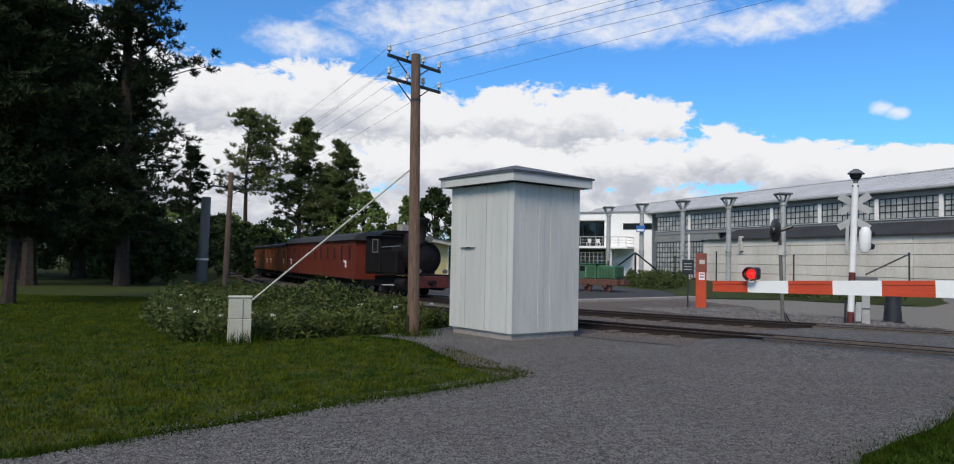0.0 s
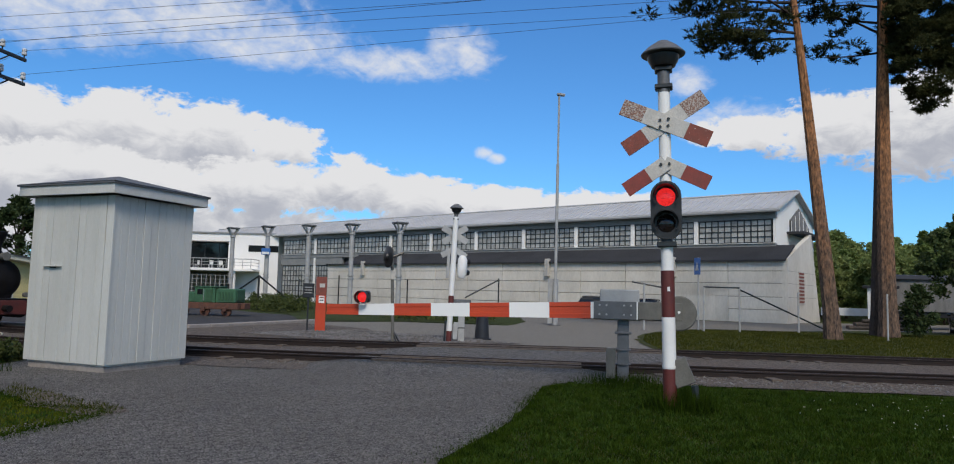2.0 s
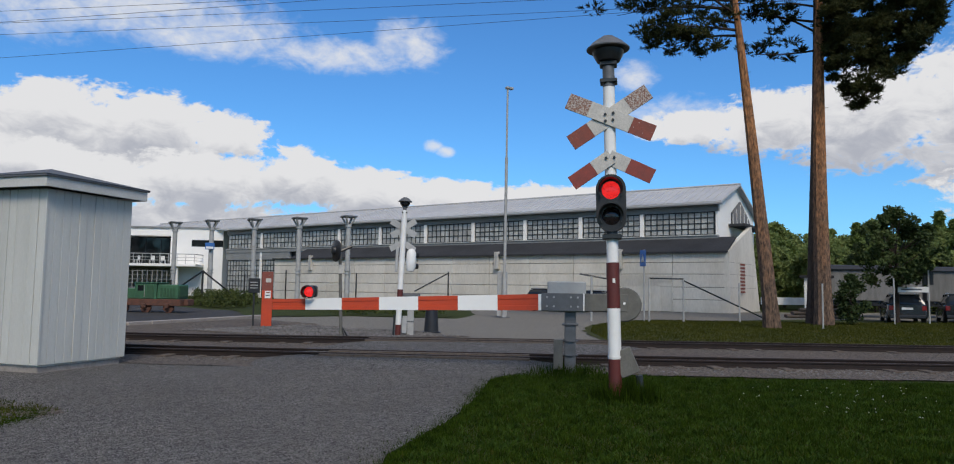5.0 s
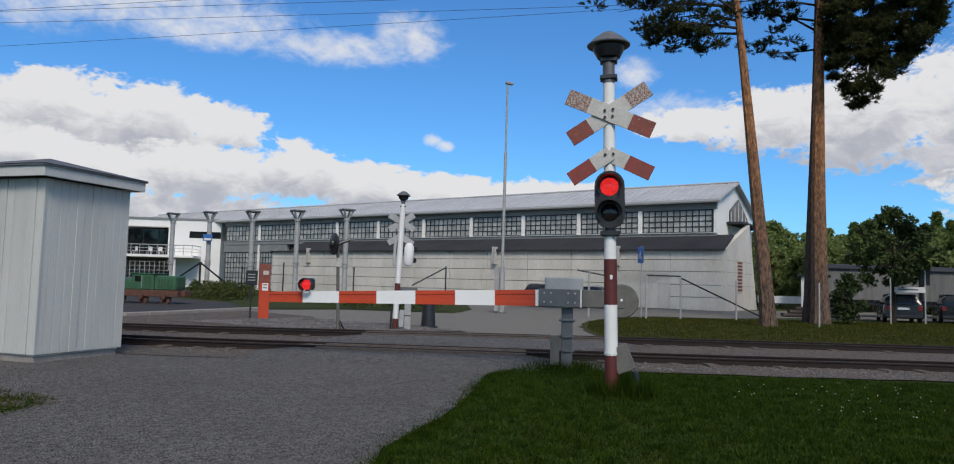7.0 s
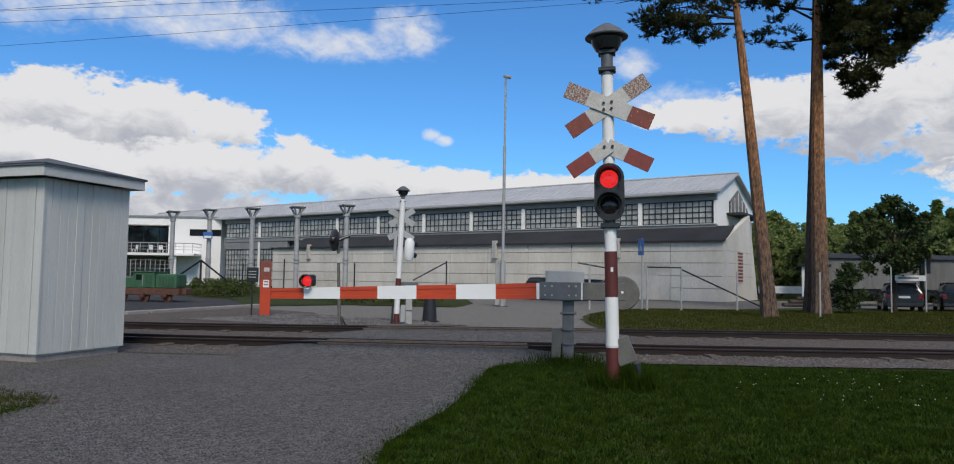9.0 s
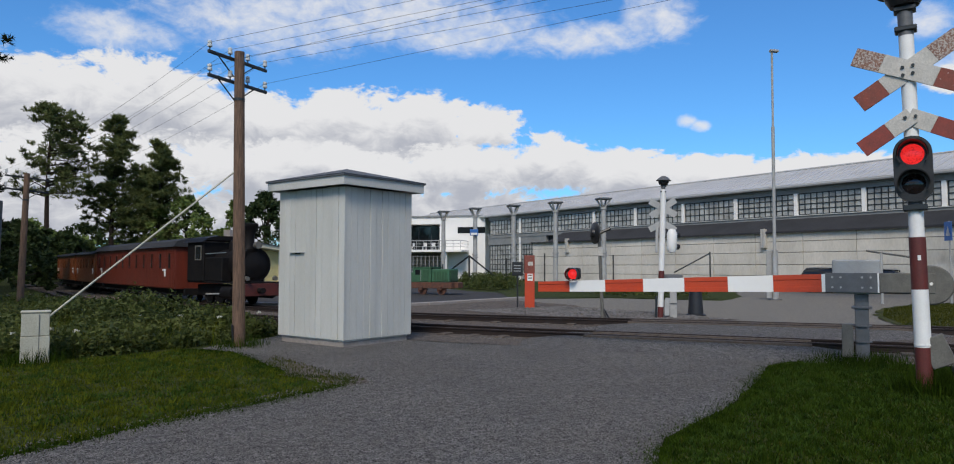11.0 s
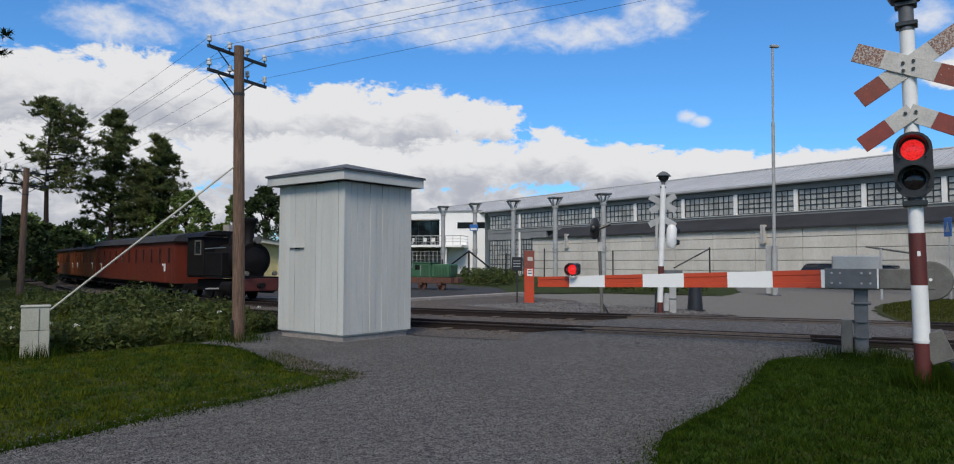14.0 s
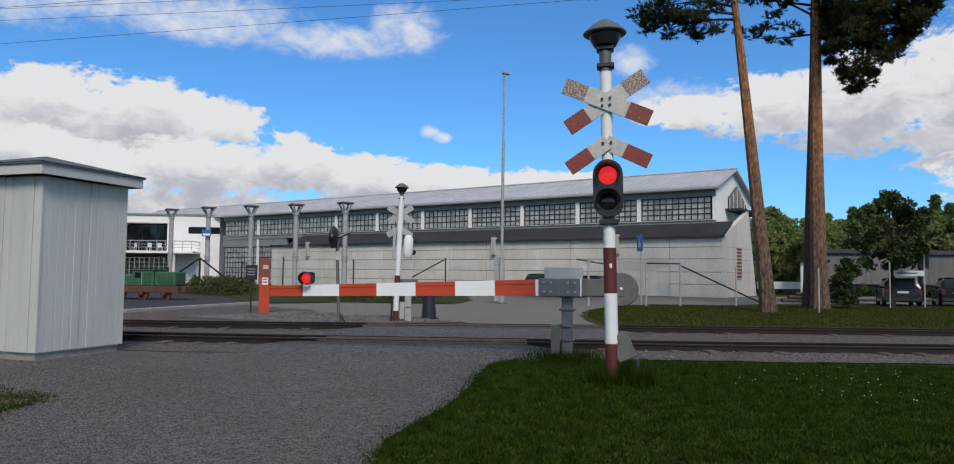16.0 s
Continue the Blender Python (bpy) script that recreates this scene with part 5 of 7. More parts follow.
hd = part("lamp_head", lathe(B(), [(0.02, -0.36), (0.1, -0.34), (0.15, -0.22), (0.15, 0.22), (0.1, 0.33), (0.02, 0.36)], 18, pose(0.28, 0.05, 2.32)), WHITE, fs, "white rounded back of the lamp head", True)
for zz in (2.5, 2.15):
    part("hood", rod(B(), (0.36, 0.12, zz), (0.48, 0.2, zz), 0.1, 0.08, 14), BLACK, hd, smooth=True)
boxp("side_plate", GALV, fs, -0.2, -0.11, 0.02, 0.1, 1.95, 2.7, 0.01)
boxp("foot_box", GALV, fs, 0.12, 0.26, -0.06, 0.1, 0.1, 0.62, 0.01)
rodp("foot_rod", STEEL_DARK, fs, (-0.13, -0.02, 0), (-0.13, -0.02, 0.65), 0.03, seg=8)
fb = thing("barrier_drive", "grey steel barrier drive post with a flat housing", "barrier", facing(10.68, 19.66, 28))
boxp("post", GALV, fb, -0.1, 0.1, -0.1, 0.1, -0.1, 1.15, 0.01)
boxp("housing", PLATE, fb, -0.38, 0.28, -0.2, 0.25, 1.15, 1.30, 0.02)
boxp("band", PLATE, fb, -0.11, 0.11, -0.11, 0.11, 0.42, 0.46)

# track-side disc signal
ds = thing("disc_signal", "black round disc signal on a thin grey post, seen edge-on", "railway signal", facing(8.4, 19.75, 23))
part("post", rod(B(), (0.05, 0, -0.05), (-0.06, 0, 2.75), 0.05, 0.045, 10), OLIVE, ds)
part("disc", lathe(B(), [(0.02, -0.02), (0.32, -0.02), (0.32, 0.02), (0.14, 0.06), (0.12, 0.12), (0.02, 0.14)], 24, pose(-0.16, -0.1, 2.52, 90, 0, -66)), BLACK, ds, "black painted disc", True)
rodp("arm", BLACK, ds, (-0.08, 0, 2.5), (0.28, 0.05, 2.66), 0.045, seg=8)
boxp("box", SIGN_WHITE, ds, -0.08, 0.06, -0.07, 0.07, 1.85, 2.12, 0.01)
for p in ((0.25, 0.05, 0), (0.16, -0.1, 0)):
    rodp("foot", BLACK, ds, (0.06, 0, 0.32), p, 0.025, seg=6)

# ---------------------------------------------------------------- level-crossing barrier
bar = thing("level_crossing_barrier", "lowered red and white barrier arm with a round counterweight", "barrier", along(8.67, 9.78, -48.5))
boxp("post", PLATE, bar, -0.085, 0.115, -0.1, 0.1, -0.1, 1.1, 0.012, "dark grey steel barrier post")
boxp("collar", PLATE, bar, -0.13, 0.16, -0.13, 0.13, 0.86, 0.9, 0.01)
for z in (0.33, 0.58):
    rodp("strap", PLATE, bar, (0.015, 0, z), (0.015, 0, z + 0.016), 0.142, seg=16)
boxp("side_box", OLIVE, bar, 0.14, 0.3, 0.0, 0.22, 0.1, 0.62, 0.012, "small grey junction box on the post")
boxp("drive_housing", GALV, bar, -0.26, 0.42, -0.24, 0.16, 1.10, 1.64, 0.02, "grey steel drive housing")
pl = boxp("clamp_plate", PLATE, bar, -0.21, 0.52, 0.2, 0.23, 1.12, 1.43, 0.004, "bolted grey clamp plate")
for x in (-0.12, 0.0, 0.3, 0.42):
    for z in (1.2, 1.36):
        rodp("bolt", GALV, pl, (x, 0.23, z), (x, 0.25, z), 0.018, seg=8)
boxp("plate_edge", WHITE, pl, -0.235, -0.212, 0.19, 0.24, 1.12, 1.43)
arm_m = pose(0, 0, 1.28, 0, 1.5, 0)
stops = [0.52, 0.575, 1.30, 2.02, 2.75, 3.48, 4.19, 4.89, 5.54]
cols = [CLEAN_WHITE, ORANGE, CLEAN_WHITE, ORANGE, CLEAN_WHITE, ORANGE, CLEAN_WHITE, ORANGE]
for a, b, c in zip(stops, stops[1:], cols):
    hh, hb = 0.15 - 0.0098 * a, 0.15 - 0.0098 * b
    bm = B()
    n = 4
    out = [(-1, -1), (-1, 1), (1, 1), (1, 0.45), (0.7, 0.4), (0.7, -0.4), (1, -0.45), (1, -1)] if c is ORANGE else [(-1, -1), (-1, 1), (1, 1), (1, -1)]
    r0 = [bm.verts.new((a + 0.001, 0.18 + y * 0.035, z * hh)) for y, z in out]
    r1 = [bm.verts.new((b - 0.001, 0.18 + y * 0.035, z * hb)) for y, z in out]
    bm.faces.new(r0)
    bm.faces.new(list(reversed(r1)))
    for i in range(len(out)):
        bm.faces.new((r0[(i + 1) % len(out)], r0[i], r1[i], r1[(i + 1) % len(out)]))
    bmesh.ops.recalc_face_normals(bm, faces=bm.faces[:])
    bmesh.ops.transform(bm, verts=bm.verts[:], matrix=arm_m)
    part("arm_section", bm, c, bar, "white reflective arm section" if c is CLEAN_WHITE else "orange-red reflective arm section")
boxp("counter_arm", OLIVE, bar, -0.98, -0.236, 0.08, 0.22, 1.12, 1.43, 0.012, "olive grey counterweight arm")
part("counterweight", lathe(B(), [(0.0, -0.05), (0.28, -0.05), (0.30, -0.03), (0.30, 0.03), (0.27, 0.045), (0.02, 0.05)], 36, pose(-0.92, 0.16, 1.25, 90, 0, 0)), OLIVE, bar, "grey round counterweight disc", True)
rodp("weight_pin", WHITE, bar, (-0.92, 0.2, 1.27), (-0.92, 0.225, 1.27), 0.025, seg=8)
al = boxp("arm_lamp", BLACK, bar, 4.69, 4.94, 0.1, 0.24, 1.28, 1.50, 0.03, "small black lamp on the arm with a lit red lens")
part("hood", rod(B(), (4.81, 0.24, 1.38), (4.81, 0.36, 1.38), 0.125, 0.125, 16, False), BLACK, al)
part("lens", lathe(B(), [(0.0, 0.03), (0.06, 0.02), (0.095, 0.0), (0.095, -0.02)], 20, pose(4.81, 0.25, 1.38, -90)), LAMP_RED, al, "lit red lens", True)
boxp("lamp_foot", STEEL_DARK, al, 4.77, 4.85, 0.15, 0.2, 1.2, 1.29)

# orange rest post with notices
op = thing("barrier_rest_post", "orange-red steel barrier rest post with paper notices", "barrier post", facing(7.98, 25.45, 17.3))
boxp("post", ORANGE, op, -0.18, 0.18, -0.14, 0.14, -0.1, 1.94, 0.012)
boxp("cap", WORN_RED, op, -0.19, 0.19, -0.15, 0.15, 1.3, 1.96, 0.01)
boxp("notice", WHITE, op, -0.08, 0.12, -0.16, -0.15, 1.02, 1.28)
boxp("writing_bar", WORN_RED, op, -0.05, 0.09, -0.166, -0.161, 1.2, 1.24)
boxp("writing_bar", PLATE, op, -0.05, 0.09, -0.166, -0.161, 1.1, 1.14)
boxp("writing_bar", SIGN_WHITE, op, -0.06, 0.12, -0.156, -0.151, 1.58, 1.72)
kb = thing("notice_box", "black notice board beside the orange post", "notice board", facing(7.6, 25.75, 17))
boxp("board", BLACK, kb, -0.2, 0.2, -0.06, 0.1, 1.2, 1.72, 0.01)
boxp("leg", BLACK, kb, -0.03, 0.03, 0.0, 0.06, -0.1, 1.2)
for k in range(3):
    boxp("writing_bar", GALV, kb, -0.14, 0.12, -0.066, -0.061, 1.36 + k * 0.1, 1.39 + k * 0.1)

# litter bin
bn = thing("litter_bin", "dark tapered plastic litter bin on a round foot", "bin", pose(11.9, 20.5, 0))
part("body", lathe(B(), [(0.2, 0.05), (0.24, 0.06), (0.19, 0.78), (0.17, 0.8), (0.02, 0.8)], 24), RUBBER, bn, smooth=False)
part("foot", lathe(B(), [(0.02, 0.0), (0.3, 0.0), (0.31, 0.05), (0.25, 0.06), (0.02, 0.06)], 24), RUBBER, bn)
part("rim", lathe(B(), [(0.205, 0.76), (0.215, 0.77), (0.215, 0.8), (0.19, 0.81), (0.18, 0.8)], 24), RUBBER, bn)


# ---------------------------------------------------------------- light mast, fences and signs by the hall
lm = thing("lamp_mast", "tall slim galvanised lamp mast", "lamp post", pose(21.27, 29.62, 0, 0, 0.3, 0))
for z0, z1, r in ((-0.1, 2.2, 0.11), (2.2, 8.2, 0.075), (8.2, 11.8, 0.05)):
    rodp("mast", GALV, lm, (0, 0, z0), (0, 0, z1), r, r, 14)
boxp("lamp", GALV, lm, -0.1, 0.32, -0.1, 0.1, 11.78, 11.9, 0.02, "flat lamp head")
rodp("base_plate", PLATE, lm, (0, 0, -0.05), (0, 0, 0.06), 0.3, 0.3, 10)
# plain panel stands in for a fence gate frame
boxp("gate_frame_panel", GALV, lm, -0.32, 0.3, 0.15, 0.2, 0.1, 2.35, 0.01, "grey panel for the fence gate frame at the mast's foot")


def gate(name, label, p, q, h, bars, slope=None):
    p, q = Vector((*p, 0)), Vector((*q, 0))
    f = thing(name, label, "fence", pose(*p))
    d = q - p
    rodp("post", GALV, f, (0, 0, -0.1), (0, 0, h), 0.045, seg=8)
    rodp("post", GALV, f, d, d + Vector((0, 0, h)), 0.045, seg=8)
    rodp("top_rail", STEEL_DARK, f, (0, 0, h), d + Vector((0, 0, h if slope is None else slope)), 0.035, seg=8)
    for k in range(bars):
        t = (k + 1) / (bars + 1)
        rodp("mesh_bar", GALV, f, d * t, d * t + Vector((0, 0, h - 0.05)), 0.008, seg=5)
    return f


gate("yard_fence", "grey steel fence frame with a dark top rail", (25.6, 23.9), (27.4, 23.4), 2.08, 0)
f = thing("yard_fence", "fence post with a sloping dark brace", "fence", pose(27.4, 23.4, 0))
rodp("brace", STEEL_DARK, f, (0, 0, 2.0), (4.4, -1.3, 0.2), 0.04, seg=8)
rodp("post", GALV, f, (3.0, -0.9, -0.1), (3.0, -0.9, 1.95), 0.045, seg=8)
f = thing("yard_fence", "fence post with a sloping dark brace", "fence", pose(23.6, 25.7, 0))
rodp("post", GALV, f, (0, 0, -0.1), (0, 0, 2.15), 0.05, seg=8)
rodp("brace", STEEL_DARK, f, (0.9, -0.8, 1.95), (-0.4, 0.4, 2.25), 0.04, seg=8)
f = thing("yard_fence", "steel fence post with a sloping dark brace by the road", "fence", pose(24.6, 43.2, 0))
rodp("post", STEEL_DARK, f, (1.6, 0.2, -0.1), (1.6, 0.2, 2.6), 0.05, seg=8)
rodp("brace", STEEL_DARK, f, (1.6, 0.2, 2.5), (-0.9, 0.5, 1.2), 0.05, seg=8)
f = thing("yard_fence", "dark fence corner post with two sloping braces", "fence", pose(11.35, 51.2, 0))
rodp("post", BLACK, f, (0, 0, -0.1), (0, 0, 2.4), 0.07, seg=8)
rodp("brace", BLACK, f, (0, 0, 2.35), (3.1, 0.8, 0.1), 0.06, seg=8)
rodp("brace", BLACK, f, (0, 0, 2.35), (-1.6, 1.0, 1.0), 0.06, seg=8)
for x, y, h in ((17.4, 52, 2.6), (13.9, 50.2, 2.2), (20.8, 47, 2.4)):
    fp = thing("fence_post", "thin dark fence post before the hall", "fence post", pose(x, y, 0), "fence posts")
    rodp("post", BLACK, fp, (0, 0, -0.1), (0, 0, h), 0.05, seg=8)


def sign_post(p, h, label, plate):
    s = thing("traffic_sign", label, "sign", p)
    rodp("post", GALV, s, (0, 0, -0.1), (0, 0, h), 0.04, seg=10)
    plate(s, h)
    return s


def blue_plate(s, h):
    b = boxp("plate", BLUE_SIGN, s, -0.26, 0.26, -0.07, -0.045, h - 0.82, h - 0.02, 0.01, "blue pedestrian zone plate")
    bm = B()
    v = [bm.verts.new((x, -0.074, h - 0.62 + z)) for x, z in ((-0.16, 0), (0.16, 0), (0.0, 0.42))]
    bm.faces.new(v)
    bmesh.ops.solidify(bm, geom=bm.faces[:], thickness=0.003)
    part("symbol", bm, WHITE, b)


sign_post(facing(26.3, 24.9, 104), 3.5, "blue and white crossing sign on a grey post", lambda s, h: blue_plate(s, h))

# ---------------------------------------------------------------- columns before the hall
cols_at = [(12.05, 65.6), (14.15, 61.5), (16.6, 57.8), (19.05, 54.2), (21.5, 50.3)]
column = thing("steel_column", "grey tubular steel column with a flared bracket head", "column", pose(*cols_at[0], 0), "columns before the hall")
part("shaft", rod(B(), (0, 0, -0.3), (0, 0, 6.1), 0.2, 0.18, 18), GALV, column, smooth=True)
for z in (2.35, 2.6, 5.9):
    rodp("ring", GALV, column, (0, 0, z), (0, 0, z + 0.12), 0.25, seg=18)
for a in range(4):
    t = radians(45 + 90 * a)
    bm = B()
    rod(bm, (0.12 * math.cos(t), 0.12 * math.sin(t), 6.0), (0.55 * math.cos(t), 0.55 * math.sin(t), 6.66), 0.075, 0.075, 8)
    part("bracket", bm, GALV, column)
boxp("head_plate", PLATE, column, -0.5, 0.5, -0.5, 0.5, 6.64, 6.76, 0.02)
for x, y in cols_at[1:]:
    copy_thing(column, pose(x, y, 0))
sp = thing("blue_wall_sign", "small blue and white sign fixed to a column", "sign", facing(13.95, 61.1, 12.9))
boxp("plate", BLUE_SIGN, sp, -0.36, 0.36, -0.05, 0.0, 4.3, 4.85, 0.02)
boxp("writing_bar", WHITE, sp, -0.28, 0.28, -0.06, -0.051, 4.36, 4.54)


# ---------------------------------------------------------------- green diesel
def green_diesel():
    d = thing("diesel_locomotive", "small green narrow-gauge diesel locomotive with rust on its frame", "locomotive", along(7.75, 38.6, -50, 0.0) @ Matrix.Scale(0.86, 4))
    # local x runs towards the rear
    boxp("frame", RUST, d, -0.2, 4.3, -0.75, 0.75, 0.42, 0.8, 0.02, "rusty brown frame")
    boxp("buffer", RUST, d, -0.45, -0.2, -0.35, 0.35, 0.45, 0.8, 0.02)
    boxp("bonnet", GREEN_LOCO, d, 0.05, 1.35, -0.62, 0.62, 0.8, 1.66, 0.06, "green bonnet with side vents")
    boxp("radiator", mat("dark_green", (0.035, 0.10, 0.05)), d, 0.0, 0.05, -0.45, 0.45, 0.95, 1.55, 0.01)
    boxp("cab", GREEN_LOCO, d, 1.35, 2.7, -0.68, 0.68, 0.8, 1.72, 0.03)
    boxp("roof", GREEN_LOCO, d, 1.2, 2.8, -0.74, 0.74, 1.72, 1.78, 0.025)
    boxp("rear_tank", GREEN_LOCO, d, 2.7, 4.1, -0.55, 0.55, 0.8, 1.42, 0.04)
    for k in range(5):
        boxp("vent_slat", mat("dark_green", (0.035, 0.10, 0.05)), d, 0.2 + k * 0.2, 0.32 + k * 0.2, 0.62, 0.65, 0.95, 1.45)
    boxp("cab_window", DARK_PANE, d, 2.15, 2.5, 0.68, 0.70, 1.28, 1.6)
    boxp("cab_door", mat("dark_green", (0.035, 0.10, 0.05)), d, 1.5, 1.95, 0.68, 0.70, 0.85, 1.6)
    rodp("grab_rail", GALV, d, (2.05, 0.74, 0.9), (2.05, 0.74, 1.6), 0.015, seg=6)
    rodp("exhaust", BLACK, d, (0.75, 0.2, 1.62), (0.75, 0.2, 1.95), 0.05, seg=10)
    for x in (0.6, 2.0, 3.4):
        w = part("wheel", rod(B(), (x, 0.5, 0.32), (x, 0.62, 0.32), 0.32, 0.32, 20), RUST, d)
        boxp("axle_box", RUST, w, x - 0.12, x + 0.12, 0.76, 0.9, 0.3, 0.55, 0.02)


green_diesel()

# ---------------------------------------------------------------- train
def between(p, q):
    """A pose at q, the front end, with local x running forward from p to q."""
    return along(q[0], q[1], math.degrees(math.atan2(q[0] - p[0], q[1] - p[1])))


def wheels(parent, xs, r, y=0.42):
    for x in xs:
        for s in (-1, 1):
            w = part("wheel", lathe(B(), [(0.02, -0.05), (r * 0.8, -0.05), (r, -0.05), (r, 0.04), (r * 0.85, 0.05), (r * 0.8, 0.02), (0.1, 0.02), (0.08, 0.07), (0.02, 0.07)], 24,
                                     pose(x, s * y, r + 0.135, -90 * s, 0, 0)), LOCO_BLACK, parent)


def build_loco():
    e = thing("steam_locomotive", "black narrow-gauge steam locomotive with tall chimney and red beam", "locomotive", between((-4.45, 30.5), (-1.62, 26.25)))
    Z = 0.135
    boxp("frame", LOCO_BLACK, e, -3.75, -0.15, -0.5, 0.5, 0.45, 0.85, 0.02)
    boxp("buffer_beam", BUFFER_RED, e, -0.2, -0.08, -0.8, 0.8, 0.48, 0.92, 0.02, "dark red buffer beam")
    boxp("running_board", LOCO_BLACK, e, -3.85, -0.15, -0.85, 0.85, 0.92, 0.98, 0.01)
    part("boiler", rod(B(), (-2.5, 0, 1.6), (-0.55, 0, 1.6), 0.55, 0.55, 28), LOCO_BLACK, e, "black riveted boiler", True)
    part("smokebox", rod(B(), (-1.2, 0, 1.58), (-0.4, 0, 1.58), 0.61, 0.61, 28), LOCO_BLACK, e, smooth=True)
    part("smokebox_door", lathe(B(), [(0.0, 0.12), (0.25, 0.09), (0.45, 0.0), (0.56, 0.0), (0.56, -0.03)], 28, pose(-0.4, 0, 1.58, 0, 90, 0)), LOCO_BLACK, e, smooth=True)
    part("chimney", lathe(B(), [(0.26, 0.0), (0.19, 0.12), (0.18, 0.5), (0.26, 0.78), (0.31, 0.84), (0.31, 0.94), (0.22, 0.96), (0.16, 0.6)], 24, pose(-0.85, 0, 2.12)), LOCO_BLACK, e, "tall flared black chimney", True)
    part("dome", lathe(B(), [(0.27, 0.0), (0.26, 0.25), (0.2, 0.38), (0.08, 0.43), (0.01, 0.44)], 20, pose(-1.75, 0, 2.1)), LOCO_BLACK, e, smooth=True)
    part("head_lamp", rod(B(), (-0.38, 0, 2.28), (-0.18, 0, 2.28), 0.11, 0.13, 16), OLIVE, e, "grey-brown head lamp", True)
    for s in (-1, 1):
        boxp("side_tank", LOCO_BLACK, e, -2.5, -1.2, *sorted((s * 0.45, s * 0.85)), 0.98, 1.85, 0.03)
    cabp = boxp("cab", LOCO_BLACK, e, -3.8, -2.5, -0.9, 0.9, 0.98, 2.42, 0.02, "black cab with a side window")
    for s in (-1, 1):
        boxp("cab_window", DARK_PANE, cabp, -3.1, -2.7, *sorted((s * 0.9, s * 0.915)), 1.8, 2.25)
        for x0, x1, z0, z1 in ((-3.15, -3.1, 1.75, 2.3), (-2.7, -2.65, 1.75, 2.3), (-3.1, -2.7, 2.25, 2.3), (-3.1, -2.7, 1.75, 1.8)):
            boxp("window_frame", OLIVE, cabp, x0, x1, *sorted((s * 0.9, s * 0.92)), z0, z1)
    bm = prism(B(), [(1.02, 2.42), (0.8, 2.57), (0.4, 2.65), (-0.4, 2.65), (-0.8, 2.57), (-1.02, 2.42), (-0.8, 2.49), (0.8, 2.49)], -2.35, -3.95)
    bmesh.ops.transform(bm, verts=bm.verts[:], matrix=Matrix(((0, 1, 0, 0), (1, 0, 0, 0), (0, 0, 1, 0), (0, 0, 0, 1))))
    part("cab_roof", bm, LOCO_BLACK, e)
    for s in (-1, 1):
        rodp("handrail", CHROME, e, (-2.4, s * 0.87, 1.98), (-1.3, s * 0.64, 2.02), 0.016, seg=6)
        rodp("cylinder", LOCO_BLACK, e, (-1.2, s * 0.7, 0.6), (-0.45, s * 0.7, 0.6), 0.23, seg=18)
        rodp("rod", GALV, e, (-2.8, s * 0.62, 0.5), (-1.3, s * 0.66, 0.55), 0.03, seg=6)
        rodp("buffer_lamp", OLIVE, e, (-0.05, s * 0.55, 1.1), (0.08, s * 0.55, 1.1), 0.08, seg=12)
    rodp("coupler", LOCO_BLACK, e, (-0.1, 0, 0.68), (0.2, 0, 0.68), 0.1, seg=12)
    wheels(e, (-2.9, -2.1, -1.3), 0.36)


